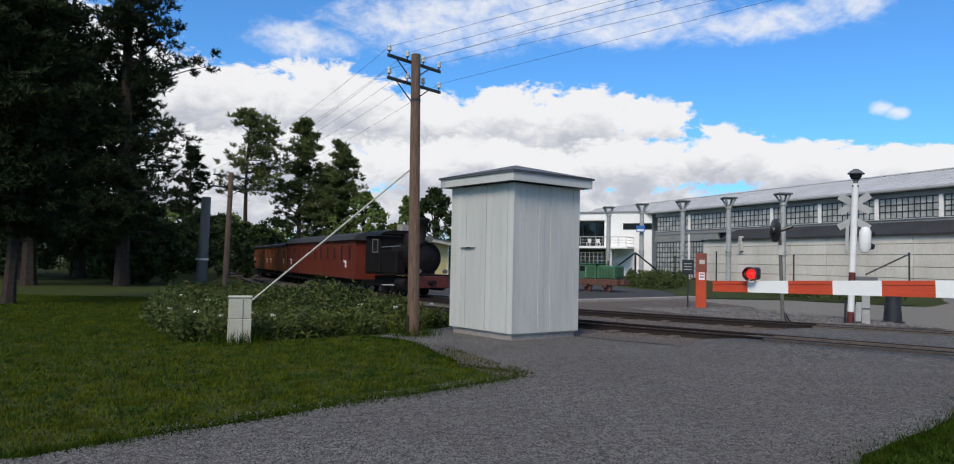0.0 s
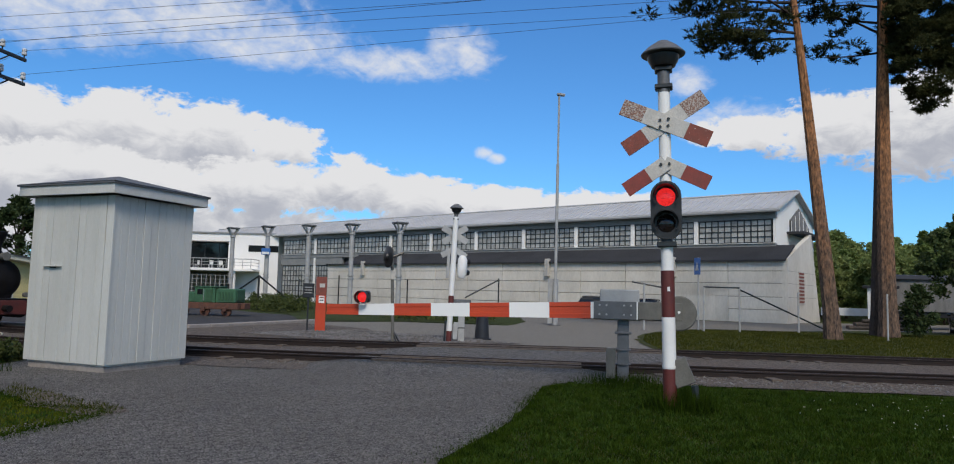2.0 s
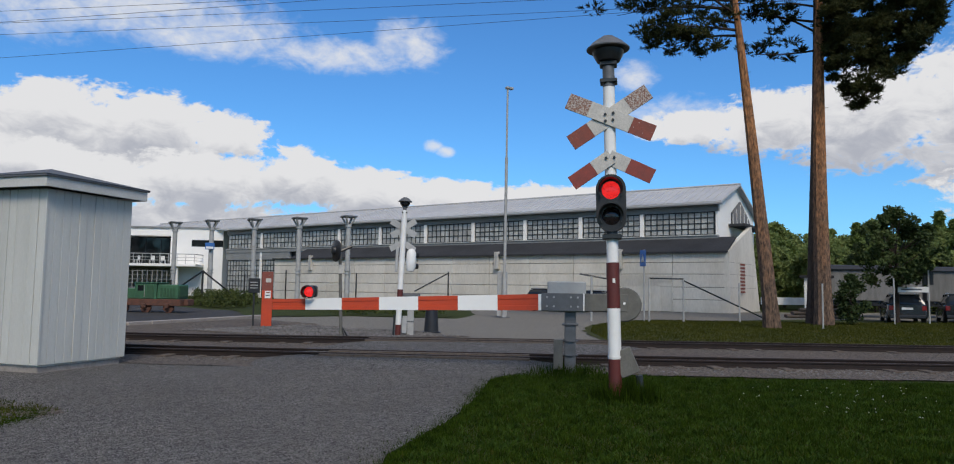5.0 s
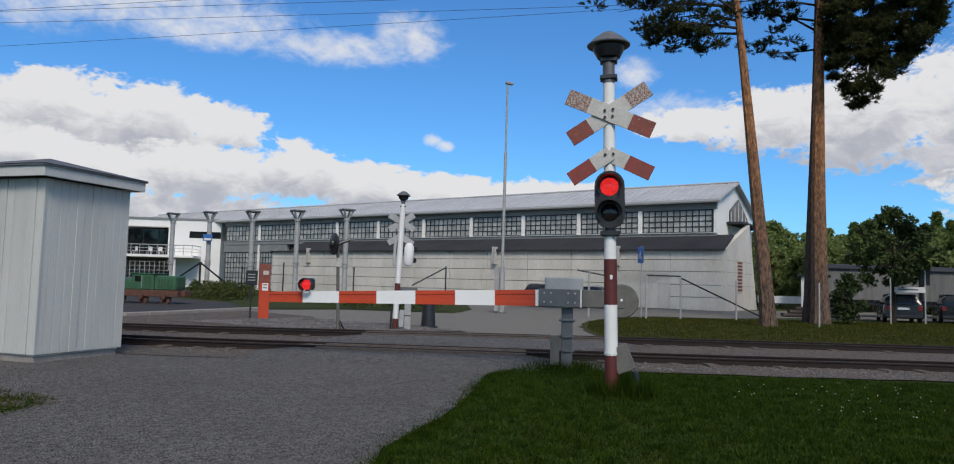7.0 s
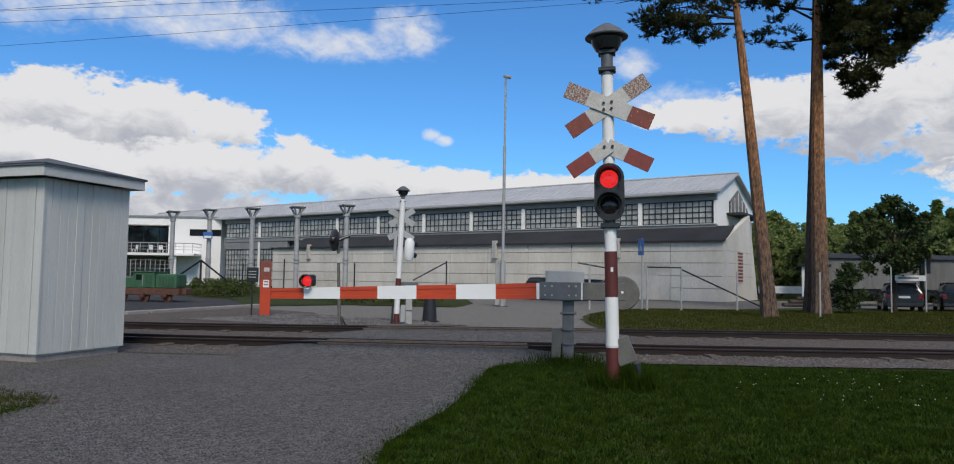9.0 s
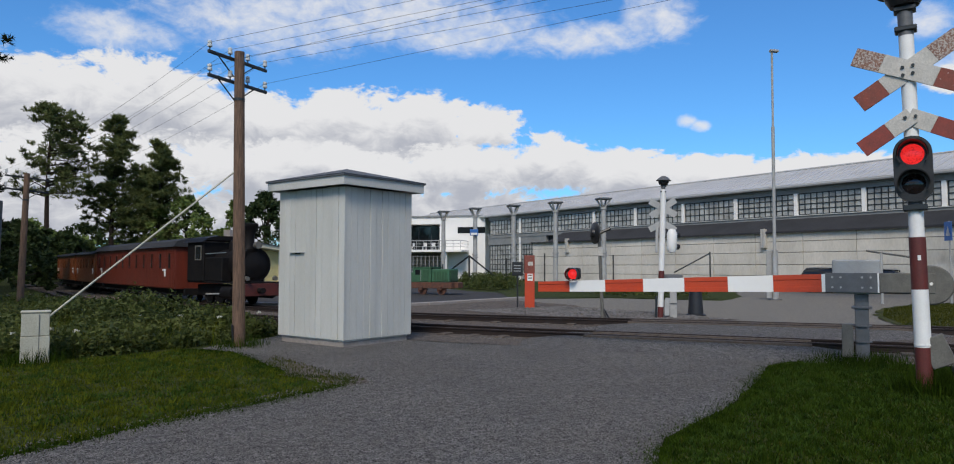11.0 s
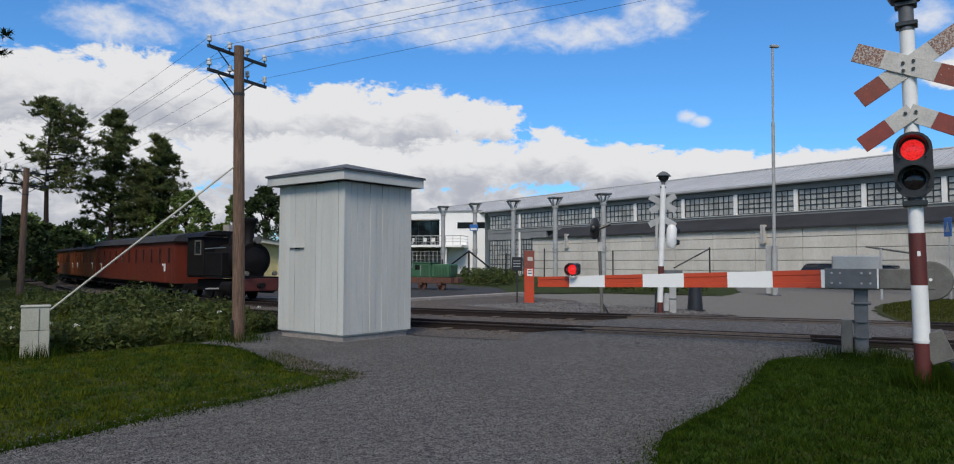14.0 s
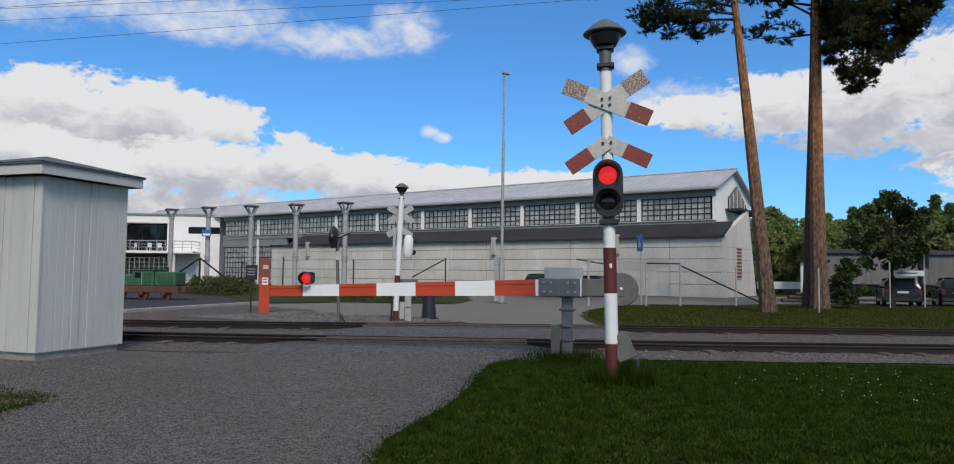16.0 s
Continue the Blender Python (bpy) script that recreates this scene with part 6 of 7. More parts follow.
def build_coach(p, q, mtl, label, h, roof_h, windows):
    c = thing("railway_coach", label, "railway carriage", between(p, q), "train carriages")
    L = math.dist(p, q)
    boxp("underframe", LOCO_BLACK, c, -L + 0.1, -0.1, -0.6, 0.6, 0.38, 0.66, 0.02)
    boxp("body", mtl, c, -L + 0.15, -0.15, -0.95, 0.95, 0.64, h - 0.02, 0.02)
    n = int(L / 0.22)
    me = mesh_of("plank", box(B(), 0.006, (L - 0.3) / n - 0.006, 0.0, 0.014, 0.02, h - 0.70, 0.004), mtl)
    for s, rot in ((1, 0), (-1, 180)):
        for k in range(n):
            x = -L + 0.15 + k * (L - 0.3) / n
            shared("plank", me, c, pose(x if s > 0 else x + (L - 0.3) / n, s * 0.95, 0.66, 0, 0, rot))
    for s in (-1, 1):
        for k in range(windows):
            x = -L + 0.8 + k * (L - 1.6) / max(1, windows - 1)
            w = boxp("window", DARK_PANE, c, x - 0.13, x + 0.13, *sorted((s * 0.966, s * 0.972)), 1.45, h - 0.3, 0, "dark narrow carriage window")
            for a, b in ((-0.17, -0.13), (0.13, 0.17)):
                boxp("window_frame", mtl, w, x + a, x + b, *sorted((s * 0.966, s * 0.985)), 1.4, h - 0.26)
        for x in (-L * 0.1, -L * 0.9):
            boxp("white_mark", WHITE, c, x - 0.1, x + 0.1, *sorted((s * 0.967, s * 0.974)), 1.12, 1.42)
            boxp("white_mark", WHITE, c, x - 0.35, x - 0.12, *sorted((s * 0.967, s * 0.974)), 1.34, 1.42)
        boxp("step", LOCO_BLACK, c, -L + 0.3, -0.3, *sorted((s * 0.75, s * 1.02)), 0.40, 0.44)
    bm = prism(B(), [(1.08, h - 0.05), (0.9, h + roof_h * 0.55), (0.45, h + roof_h), (-0.45, h + roof_h), (-0.9, h + roof_h * 0.55), (-1.08, h - 0.05)], -0.02, -L + 0.02)
    bmesh.ops.transform(bm, verts=bm.verts[:], matrix=Matrix(((0, 1, 0, 0), (1, 0, 0, 0), (0, 0, 1, 0), (0, 0, 0, 1))))
    part("roof", bm, DARK_ROOF if roof_h > 0.2 else LOCO_BLACK, c, "dark grey arched roof")
    wheels(c, (-1.3, -2.6, -L + 2.6, -L + 1.3), 0.28)
    rodp("vent", BLACK, c, (-L * 0.5, 0.1, h + roof_h - 0.02), (-L * 0.5, 0.1, h + roof_h + 0.22), 0.09, seg=10)


build_loco()
build_coach((-10.25, 42.4), (-4.15, 30.1), COACH_RED, "long dark red boarded railway coach with a grey roof", 2.34, 0.30, 11)
build_coach((-13.0, 48.6), (-10.4, 42.8), COACH_BROWN, "orange-brown varnished boarded railway coach", 2.25, 0.16, 6)
build_coach((-16.8, 57.4), (-13.2, 49.1), COACH_BROWN, "dark brown varnished railway coach at the end of the train", 2.25, 0.16, 6)


# ---------------------------------------------------------------- cars and car park
def build_car(m, paint, label, length=4.4, width=1.8, h=1.5, estate=True):
    """Local x forward from the tail at 0."""
    c = thing("parked_car", label, "car", m, "parked cars")
    W = width / 2
    def loft(stations, mtl, name, lb=""):
        bm = B()
        rings = []
        for x, w0, w1, z0, z1 in stations:
            rings.append([bm.verts.new(p) for p in ((x, -w0, z0), (x, -w0 * 1.0, z0 + (z1 - z0) * 0.55), (x, -w1, z1 - 0.05), (x, -w1 * 0.85, z1),
                                                    (x, w1 * 0.85, z1), (x, w1, z1 - 0.05), (x, w0 * 1.0, z0 + (z1 - z0) * 0.55), (x, w0, z0))])
        for a, b in zip(rings, rings[1:]):
            for i in range(8):
                bm.faces.new((a[i], a[(i + 1) % 8], b[(i + 1) % 8], b[i]))
        bm.faces.new(list(reversed(rings[0])))
        bm.faces.new(rings[-1])
        bmesh.ops.recalc_face_normals(bm, faces=bm.faces[:])
        return part(name, bm, mtl, c, lb, True)
    L = length
    loft([(0.0, W * 0.9, W * 0.86, 0.38, 0.95), (0.12, W, W * 0.95, 0.26, 1.0), (0.9, W, W * 0.96, 0.22, 1.0), (L * 0.62, W, W * 0.95, 0.22, 0.98),
          (L * 0.78, W, W * 0.92, 0.22, 0.93), (L * 0.94, W * 0.95, W * 0.85, 0.24, 0.8), (L, W * 0.78, W * 0.72, 0.35, 0.68)], paint, "body")
    rear = 0.12 if estate else 0.5
    loft([(rear, W * 0.9, W * 0.82, 0.97, 1.02), (rear + 0.22, W * 0.9, W * 0.74, 0.97, h - 0.06), (rear + 0.6, W * 0.9, W * 0.72, 0.97, h), (L * 0.48, W * 0.9, W * 0.72, 0.97, h - 0.01),
          (L * 0.70, W * 0.9, W * 0.84, 0.95, 1.0)], CAR_GLASS, "greenhouse", "dark tinted glass")
    bm = B()
    box(bm, rear + 0.3, L * 0.5, -W * 0.7, W * 0.7, h - 0.03, h + 0.02, 0.015)
    part("roof_panel", bm, paint, c)
    for s in (-1, 1):
        rodp("roof_rail", CHROME, c, (rear + 0.5, s * W * 0.66, h + 0.05), (L * 0.47, s * W * 0.66, h + 0.05), 0.02, seg=6)
        boxp("tail_light", mat("tail_light_red", (0.20, 0.01, 0.01), rough=0.2), c, -0.01, 0.1, s * W * 0.82 - 0.12, s * W * 0.82 + 0.1, 0.68, 0.92, 0.02)
        boxp("head_light", CHROME, c, L - 0.18, L - 0.04, s * W * 0.62 - 0.16, s * W * 0.62 + 0.14, 0.58, 0.72, 0.02)
        boxp("mirror", paint, c, L * 0.62, L * 0.62 + 0.12, s * (W + 0.02), s * (W + 0.2), 0.95, 1.1, 0.03)
        for x in (0.75, L - 0.8):
            wl = part("wheel", lathe(B(), [(0.2, -0.1), (0.31, -0.09), (0.32, 0.0), (0.31, 0.09), (0.2, 0.1)], 24, pose(x, s * (W - 0.09), 0.32, 90)), TYRE, c, smooth=True)
            part("rim", lathe(B(), [(0.02, -0.02), (0.2, 0.0), (0.21, 0.03), (0.02, 0.05)], 16, pose(x, s * (W - 0.02), 0.32, -90 * s)), CHROME, wl)
        for x in (L * 0.33, L * 0.52):
            rodp("pillar", paint, c, (x, s * W * 0.905, 0.97), (x - 0.08, s * W * 0.73, h - 0.02), 0.035, seg=6)
    boxp("plate", WHITE, c, -0.012, 0.0, -0.26, 0.26, 0.72, 0.83)
    boxp("bumper", RUBBER, c, -0.05, 0.2, -W * 0.9, W * 0.9, 0.28, 0.45, 0.03)
    return c


build_car(along(39.4, 19.0, 57), CAR_GREY, "dark grey estate car parked beside the grass verge")
build_car(along(42.4, 17.6, 60), CAR_BLACK, "black car parked at the edge of the car park", h=1.55)
build_car(along(30.6, 39.6, 160), CAR_GREY, "dark estate car with roof rails parked before the hall", h=1.5)
build_car(along(33.1, 38.1, 150), CAR_BLACK, "black low car parked before the hall", h=1.42, estate=False)


def freight_wagon(m, L, label):
    w = thing("freight_wagon", label, "railway wagon", m, "freight wagons")
    boxp("underframe", BLACK, w, 0, L, -1.0, 1.0, 0.75, 1.12, 0.02)
    boxp("body", GREY_WOOD, w, 0.05, L - 0.05, -1.15, 1.15, 1.1, 3.05)
    n = int(L / 0.16)
    me = mesh_of("plank", box(B(), 0.005, L / n - 0.005, 0, 0.02, 0, 1.95, 0.004), GREY_WOOD)
    for k in range(n):
        shared("plank", me, w, pose(k * L / n, 1.15, 1.1))
    for x in (0.0, L * 0.36, L * 0.62, L - 0.08):
        boxp("post", STEEL_DARK, w, x, x + 0.09, 1.17, 1.23, 1.0, 3.05)
    bm = prism(B(), [(1.35, 3.02), (0.8, 3.25), (0, 3.34), (-0.8, 3.25), (-1.35, 3.02)], -0.1, L + 0.1)
    bmesh.ops.transform(bm, verts=bm.verts[:], matrix=Matrix(((0, 1, 0, 0), (1, 0, 0, 0), (0, 0, 1, 0), (0, 0, 0, 1))))
    part("roof", bm, DARK_ROOF, w, "dark curved wagon roof")
    for x in (1.2, L - 1.2):
        part("wheel", rod(B(), (x, 0.6, 0.42), (x, 0.72, 0.42), 0.42, 0.42, 20), BLACK, w)
        boxp("axle_box", BLACK, w, x - 0.3, x + 0.3, 0.9, 1.05, 0.35, 0.75)


freight_wagon(along(43.6, 26.4, 118), 6.2, "weathered grey boarded freight wagon with a curved roof")
freight_wagon(along(49.3, 23.4, 118), 7.5, "weathered grey boarded freight wagon behind the car park")
freight_wagon(along(56.2, 19.8, 118), 7.5, "weathered grey boarded freight wagon behind the car park")
ht = thing("small_hut", "small pale boarded hut with a flat dark roof", "hut", facing(41.1, 25.0, 57.5))
boxp("wall", RENDER_WHITE, ht, -0.7, 0.7, -0.7, 0.7, -0.1, 2.4)
boxp("roof", DARK_ROOF, ht, -0.95, 0.9, -0.9, 0.9, 2.4, 2.55, 0.02)
boxp("door", GREY_WOOD, ht, -0.3, 0.3, -0.72, -0.701, 0, 1.9)
wl = tagged(boxp("white_barrier_wall", WHITE, None, 2.0, 6.5, -0.1, 0.1, 0.75, 1.2), "low white rail along the yard", "fence")
wl.matrix_basis = along(37.6, 28.4, 112)
lg = thing("timber_stack", "stack of old brown timbers and rails in the yard", "timber stack", along(38.6, 25.4, 118))
for k in range(9):
    rodp("timber", RUST if k % 2 else OLD_WOOD, lg, (0.1 * k, 0.25 * (k % 4), 0.12 + 0.2 * (k // 4)), (4.6 - 0.1 * k, 0.25 * (k % 4) + 0.1, 0.12 + 0.2 * (k // 4)), 0.1, seg=8)


def arrow_plate(s, h):
    a = boxp("plate", WHITE, s, -1.35, 0.0, -0.07, -0.045, 1.62, 1.9, 0.005, "white direction board")
    boxp("writing_bar", PLATE, a, -1.2, -0.3, -0.076, -0.071, 1.73, 1.80)
    boxp("back_plate", BLACK, s, -0.22, 0.22, 0.05, 0.08, 2.0, 2.7, 0.02)


sign_post(facing(39.3, 17.9, 65.2), 2.75, "grey sign post with a white direction board", arrow_plate)
for x, y, h in ((36.7, 18.3, 2.3), (33.6, 20.6, 2.6), (28.6, 17.1, 1.9)):
    fp = thing("fence_post", "thin grey post at the edge of the verge", "fence post", pose(x, y, 0), "verge posts")
    rodp("post", GALV, fp, (0, 0, -0.1), (0, 0, h), 0.035, seg=8)

# ---------------------------------------------------------------- trees and plants
def sprays(centres, radii, per, size, flat=0.7, slim=0.32, seed=1, outward=0.0):
    """Many small leaf-like triangles round each centre: vertices and faces."""
    r = np.random.RandomState(seed)
    c = np.repeat(np.asarray(centres, float), per, 0)
    rad = np.repeat(np.asarray(radii, float), per)[:, None]
    n = len(c)
    d = r.normal(size=(n, 3))
    d /= np.linalg.norm(d, axis=1, keepdims=True)
    off = d * rad * r.uniform(0.15, 1.0, (n, 1)) ** 0.6
    off[:, 2] *= flat
    p = c + off
    u = r.normal(size=(n, 3)) + d * outward
    u[:, 2] = u[:, 2] * 0.7 + 0.15
    u /= np.linalg.norm(u, axis=1, keepdims=True)
    w = np.cross(u, r.normal(size=(n, 3)))
    w /= np.linalg.norm(w, axis=1, keepdims=True) + 1e-9
    s = size * r.uniform(0.55, 1.35, (n, 1))
    v = np.stack([p - w * s * slim, p + w * s * slim, p + u * s], 1).reshape(-1, 3)
    return v, np.arange(3 * n).reshape(-1, 3)


def tufts(centres, radii, per, size, seed, brush=14):
    """Pine foliage: flat clumps of twig ends, each a brush of needles that points out and up."""
    r = np.random.RandomState(seed)
    k = max(3, per // brush)
    c = np.repeat(np.asarray(centres, float), k, 0)
    rad = np.repeat(np.asarray(radii, float), k)[:, None]
    n = len(c)
    d = r.normal(size=(n, 3))
    d /= np.linalg.norm(d, axis=1, keepdims=True)
    off = d * rad * r.uniform(0.1, 1.0, (n, 1)) ** 0.5
    off[:, 2] *= 0.5
    way = d * np.array([1, 1, 0.5]) + np.array([0, 0, 0.45])
    tip = np.repeat(c + off, brush, 0)
    u = np.repeat(way, brush, 0) + r.normal(0, 0.62, (n * brush, 3))
    u /= np.linalg.norm(u, axis=1, keepdims=True)
    w = np.cross(u, r.normal(size=u.shape))
    w /= np.linalg.norm(w, axis=1, keepdims=True) + 1e-9
    s = size * r.uniform(0.7, 1.4, (len(u), 1))
    p = tip - np.repeat(way, brush, 0) * size * r.uniform(0, 1.2, (len(u), 1))
    v = np.stack([p - w * s * 0.12, p + w * s * 0.12, p + u * s], 1).reshape(-1, 3)
    return v, np.arange(len(v)).reshape(-1, 3)


def limb(bm, p, q, r0, r1, sag=0.0, n=4, seg=6):
    pts = []
    for k in range(n + 1):
        t = k / n
        w = Vector(p).lerp(Vector(q), t)
        w.z += sag * 4 * t * (1 - t)
        pts.append(w)
    for k in range(n):
        rod(bm, pts[k], pts[k + 1], r0 + (r1 - r0) * k / n, r0 + (r1 - r0) * (k + 1) / n, seg, False)


def trunk_mesh(bm, pts, radii, seg=14):
    rings = []
    for p, r in zip(pts, radii):
        rings.append([bm.verts.new((p[0] + r * (1 + 0.06 * math.sin(3 * k)) * math.cos(2 * math.pi * k / seg),
                                    p[1] + r * (1 + 0.06 * math.sin(3 * k)) * math.sin(2 * math.pi * k / seg), p[2])) for k in range(seg)])
    for lo, hi in zip(rings, rings[1:]):
        for k in range(seg):
            bm.faces.new((lo[k], lo[(k + 1) % seg], hi[(k + 1) % seg], hi[k]))
    bm.faces.new(rings[-1])


def pine(label, m, h, r, crown, limbs, width, seed, needles=NEEDLES, lean=(0, 0), clumps=7, per=95, size=0.30, bark=(BARK_LOW, BARK_HIGH), change=0.35, bias=None, group="", dead=4, stray=0.25, spread=55, taper=0.0, extra=(), inner=0.32):
    """A Scots pine. crown: height of the lowest limbs; width: reach of the longest limb; bias: a bearing that the limbs prefer."""
    rng = random.Random(seed)
    t = thing("pine_tree", label, "tree", m, group)
    n = 16
    line, rad = [], []
    for k in range(n + 1):
        f = k / n
        line.append((lean[0] * f ** 1.2 * h + 0.10 * math.sin(f * 5 + seed), lean[1] * f ** 1.2 * h + 0.10 * math.cos(f * 4 + seed), f * h - 0.15 * (k == 0)))
        rad.append(r * (1.22 if k == 0 else 1.0) * (1 - 0.82 * f ** 1.15))
    cut = max(2, int(n * change))
    bm = B()
    trunk_mesh(bm, line[:cut + 1], rad[:cut + 1])
    part("trunk", bm, bark[0], t, "rough grey-brown lower trunk", True)
    bm = B()
    trunk_mesh(bm, line[cut:], rad[cut:])
    part("upper_trunk", bm, bark[1], t, "orange-brown upper trunk", True)

    def on_trunk(z):
        f = min(max(z / h, 0), 1) * n
        i = min(int(f), n - 1)
        return Vector(line[i]).lerp(Vector(line[i + 1]), f - i)

    bm = B()
    cs, rs = [], []
    for i in range(limbs):
        f = (i + rng.random()) / limbs
        z = crown + (h - crown) * f
        az = rng.uniform(0, 360) if bias is None or rng.random() < stray else bias + rng.uniform(-spread, spread)
        reach = width * (0.45 + 0.55 * math.sin(math.pi * min(1, 0.22 + 0.78 * f))) * rng.uniform(0.7, 1.1)
        if f > 0.85:
            reach *= 0.6
        reach *= 1 - taper * f
        p = on_trunk(z)
        rise = rng.uniform(-0.12, 0.35) * reach + 0.25 * f * reach
        q = p + Vector((math.sin(radians(az)) * reach, math.cos(radians(az)) * reach, rise))
        limb(bm, p, q, 0.022 + 0.011 * reach, 0.010, rng.uniform(-0.05, 0.12) * reach)
        for k in range(clumps):
            g = inner + (1.04 - inner) * (k + rng.random() * 0.8) / clumps
            w = p.lerp(q, g)
            dx, dy, dz = (max(-1.3, min(1.3, rng.gauss(0, 1))) * reach for _ in range(3))
            cs.append((w.x + 0.17 * dx, w.y + 0.17 * dy, w.z + 0.13 * dz + 0.1))
            rs.append(rng.uniform(0.32, 0.62) * (0.55 + 0.13 * width))
    for ex, ey, ez, er in extra:
        cs.append((ex, ey, ez))
        rs.append(er)
    for i in range(dead):
        z = crown * rng.uniform(0.45, 1.0)
        az = rng.uniform(0, 360)
        p = on_trunk(z)
        limb(bm, p, p + Vector((math.sin(radians(az)), math.cos(radians(az)), 0.1)) * rng.uniform(0.25, 0.55), 0.022, 0.008)
    tagged(part("limb", bm, BARK_DARK, t, "bare limbs inside the crown"), kind="stuff")
    v, f = tufts(cs, rs, per, size, seed)
    ob = new("crown", raw_mesh("crown", v, f, needles))
    ob.parent = t
    tagged(ob, "dark green needle clumps with gaps")
    return t


def leafy(label, m, h, crown, width, seed, leaves=LEAVES, clumps=90, per=70, size=0.2, r=0.12, group="", taper=0.0, name="deciduous_tree"):
    """A broad-leaved tree. taper: 0 round, 1 pointed."""
    rng = random.Random(seed)
    t = thing(name, label, "tree", m, group)
    bm = B()
    trunk_mesh(bm, [(0, 0, -0.1), (0.03, 0.02, crown * 0.6), (0.05, 0, crown), (0, 0.05, h * 0.72)], [r * 1.25, r, r * 0.85, r * 0.25], 10)
    part("trunk", bm, BARK_DARK, t, smooth=True)
    cs, rs = [], []
    bm = B()
    for i in range(clumps):
        f = rng.random() ** 0.85
        z = crown + (h - crown) * f
        prof = math.sqrt(max(0.02, 1 - (2 * f - 0.85) ** 2)) if f < 0.98 else 0.15
        prof *= 1 - taper * f
        az = rng.uniform(0, 2 * math.pi)
        d = width * prof * rng.uniform(0.2, 1.0) ** 0.5 * (1 + 0.25 * math.sin(az * 3 + seed) + 0.12 * math.sin(az * 7 + seed))
        cs.append((d * math.sin(az), d * math.cos(az), z))
        rs.append(rng.uniform(0.2, 0.42) * (0.5 + 0.28 * width))
        if i % 6 == 0:
            limb(bm, (0, 0, max(crown * 0.8, z * 0.7)), cs[-1], r * 0.4, 0.012)
    tagged(part("limb", bm, BARK_DARK, t), kind="stuff")
    v, f = sprays(cs, rs, per, size, 0.85, 0.45, seed)
    ob = new("crown", raw_mesh("crown", v, f, leaves))
    ob.parent = t
    tagged(ob, "dense uneven leaf crown")
    return t


# two tall pines beside the car park
left_of_view = Vector((math.sin(radians(-34)), math.cos(radians(-34))))
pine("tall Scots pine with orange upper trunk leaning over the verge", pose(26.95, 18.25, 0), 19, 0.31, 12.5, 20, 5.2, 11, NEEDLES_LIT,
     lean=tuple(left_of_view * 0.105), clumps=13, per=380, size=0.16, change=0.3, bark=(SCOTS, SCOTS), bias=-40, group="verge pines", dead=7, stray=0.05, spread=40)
hang = []                              # the heavy low boughs on the far side of the second pine
hr = random.Random(77)
for k in range(210):
    u = hr.uniform(0.3, 5.0)
    low = float(np.interp(u, [0.3, 0.8, 1.5, 2.2, 3.0, 4.0, 5.0], [12.6, 11.9, 10.4, 10.7, 11.6, 12.8, 13.9]))
    z = low + hr.random() ** 1.3 * (15.8 - low)
    v = hr.gauss(0, 0.9)
    hang.append((0.56 * u + 0.83 * v, -0.83 * u + 0.56 * v, z, hr.uniform(0.36, 0.7)))
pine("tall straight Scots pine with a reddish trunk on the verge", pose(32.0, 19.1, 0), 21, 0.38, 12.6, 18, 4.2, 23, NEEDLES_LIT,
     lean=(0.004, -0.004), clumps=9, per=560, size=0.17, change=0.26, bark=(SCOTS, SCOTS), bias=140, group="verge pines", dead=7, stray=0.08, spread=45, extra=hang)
# this pine's shade is put into darker bark and needle colours
pine("Scots pine with shade-darkened bark close behind another trunk", pose(32.8, 19.9, 0), 20, 0.38, 13.4, 10, 4.0, 31, NEEDLES,
     lean=(0.006, -0.01), clumps=8, per=360, size=0.16, change=0.9, bias=-45, bark=(BARK_LOW, BARK_LOW), group="verge pines", stray=0.05, spread=35)

# dark stand of pines on the lawn, its shade put into the needle colour
wood = [(-13.3, 20.4, 9.8, 0.17, 2.2, 2.3), (-16.6, 33.4, 24, 0.30, 2.0, 3.6), (-20.2, 32.3, 15, 0.30, 2.0, 3.9), (-24.5, 38.5, 14, 0.32, 1.4, 4.2), (-23.6, 43.0, 14, 0.3, 1.4, 3.6),
        (-30.0, 38.0, 14, 0.34, 2.6, 5.0), (-25.5, 52.5, 15, 0.3, 2.4, 3.6), (-29, 46, 16, 0.32, 2.6, 5.2)]
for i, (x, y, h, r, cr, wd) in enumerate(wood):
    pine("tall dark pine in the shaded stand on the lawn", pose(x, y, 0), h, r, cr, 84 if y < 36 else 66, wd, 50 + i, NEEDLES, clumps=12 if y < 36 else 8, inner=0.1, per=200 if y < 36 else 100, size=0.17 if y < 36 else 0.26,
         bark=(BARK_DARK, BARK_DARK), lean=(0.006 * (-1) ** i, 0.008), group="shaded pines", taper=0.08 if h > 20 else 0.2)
# bushes added, leaves darkened, to fill in the deep shade under the stand
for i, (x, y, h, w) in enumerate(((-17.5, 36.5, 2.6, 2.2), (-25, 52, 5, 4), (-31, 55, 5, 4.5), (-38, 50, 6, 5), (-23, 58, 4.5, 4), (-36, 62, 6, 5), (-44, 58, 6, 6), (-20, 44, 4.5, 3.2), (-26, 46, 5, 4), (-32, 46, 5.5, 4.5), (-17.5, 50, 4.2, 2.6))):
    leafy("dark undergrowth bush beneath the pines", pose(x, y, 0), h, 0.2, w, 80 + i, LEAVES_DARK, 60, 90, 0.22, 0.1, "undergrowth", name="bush")

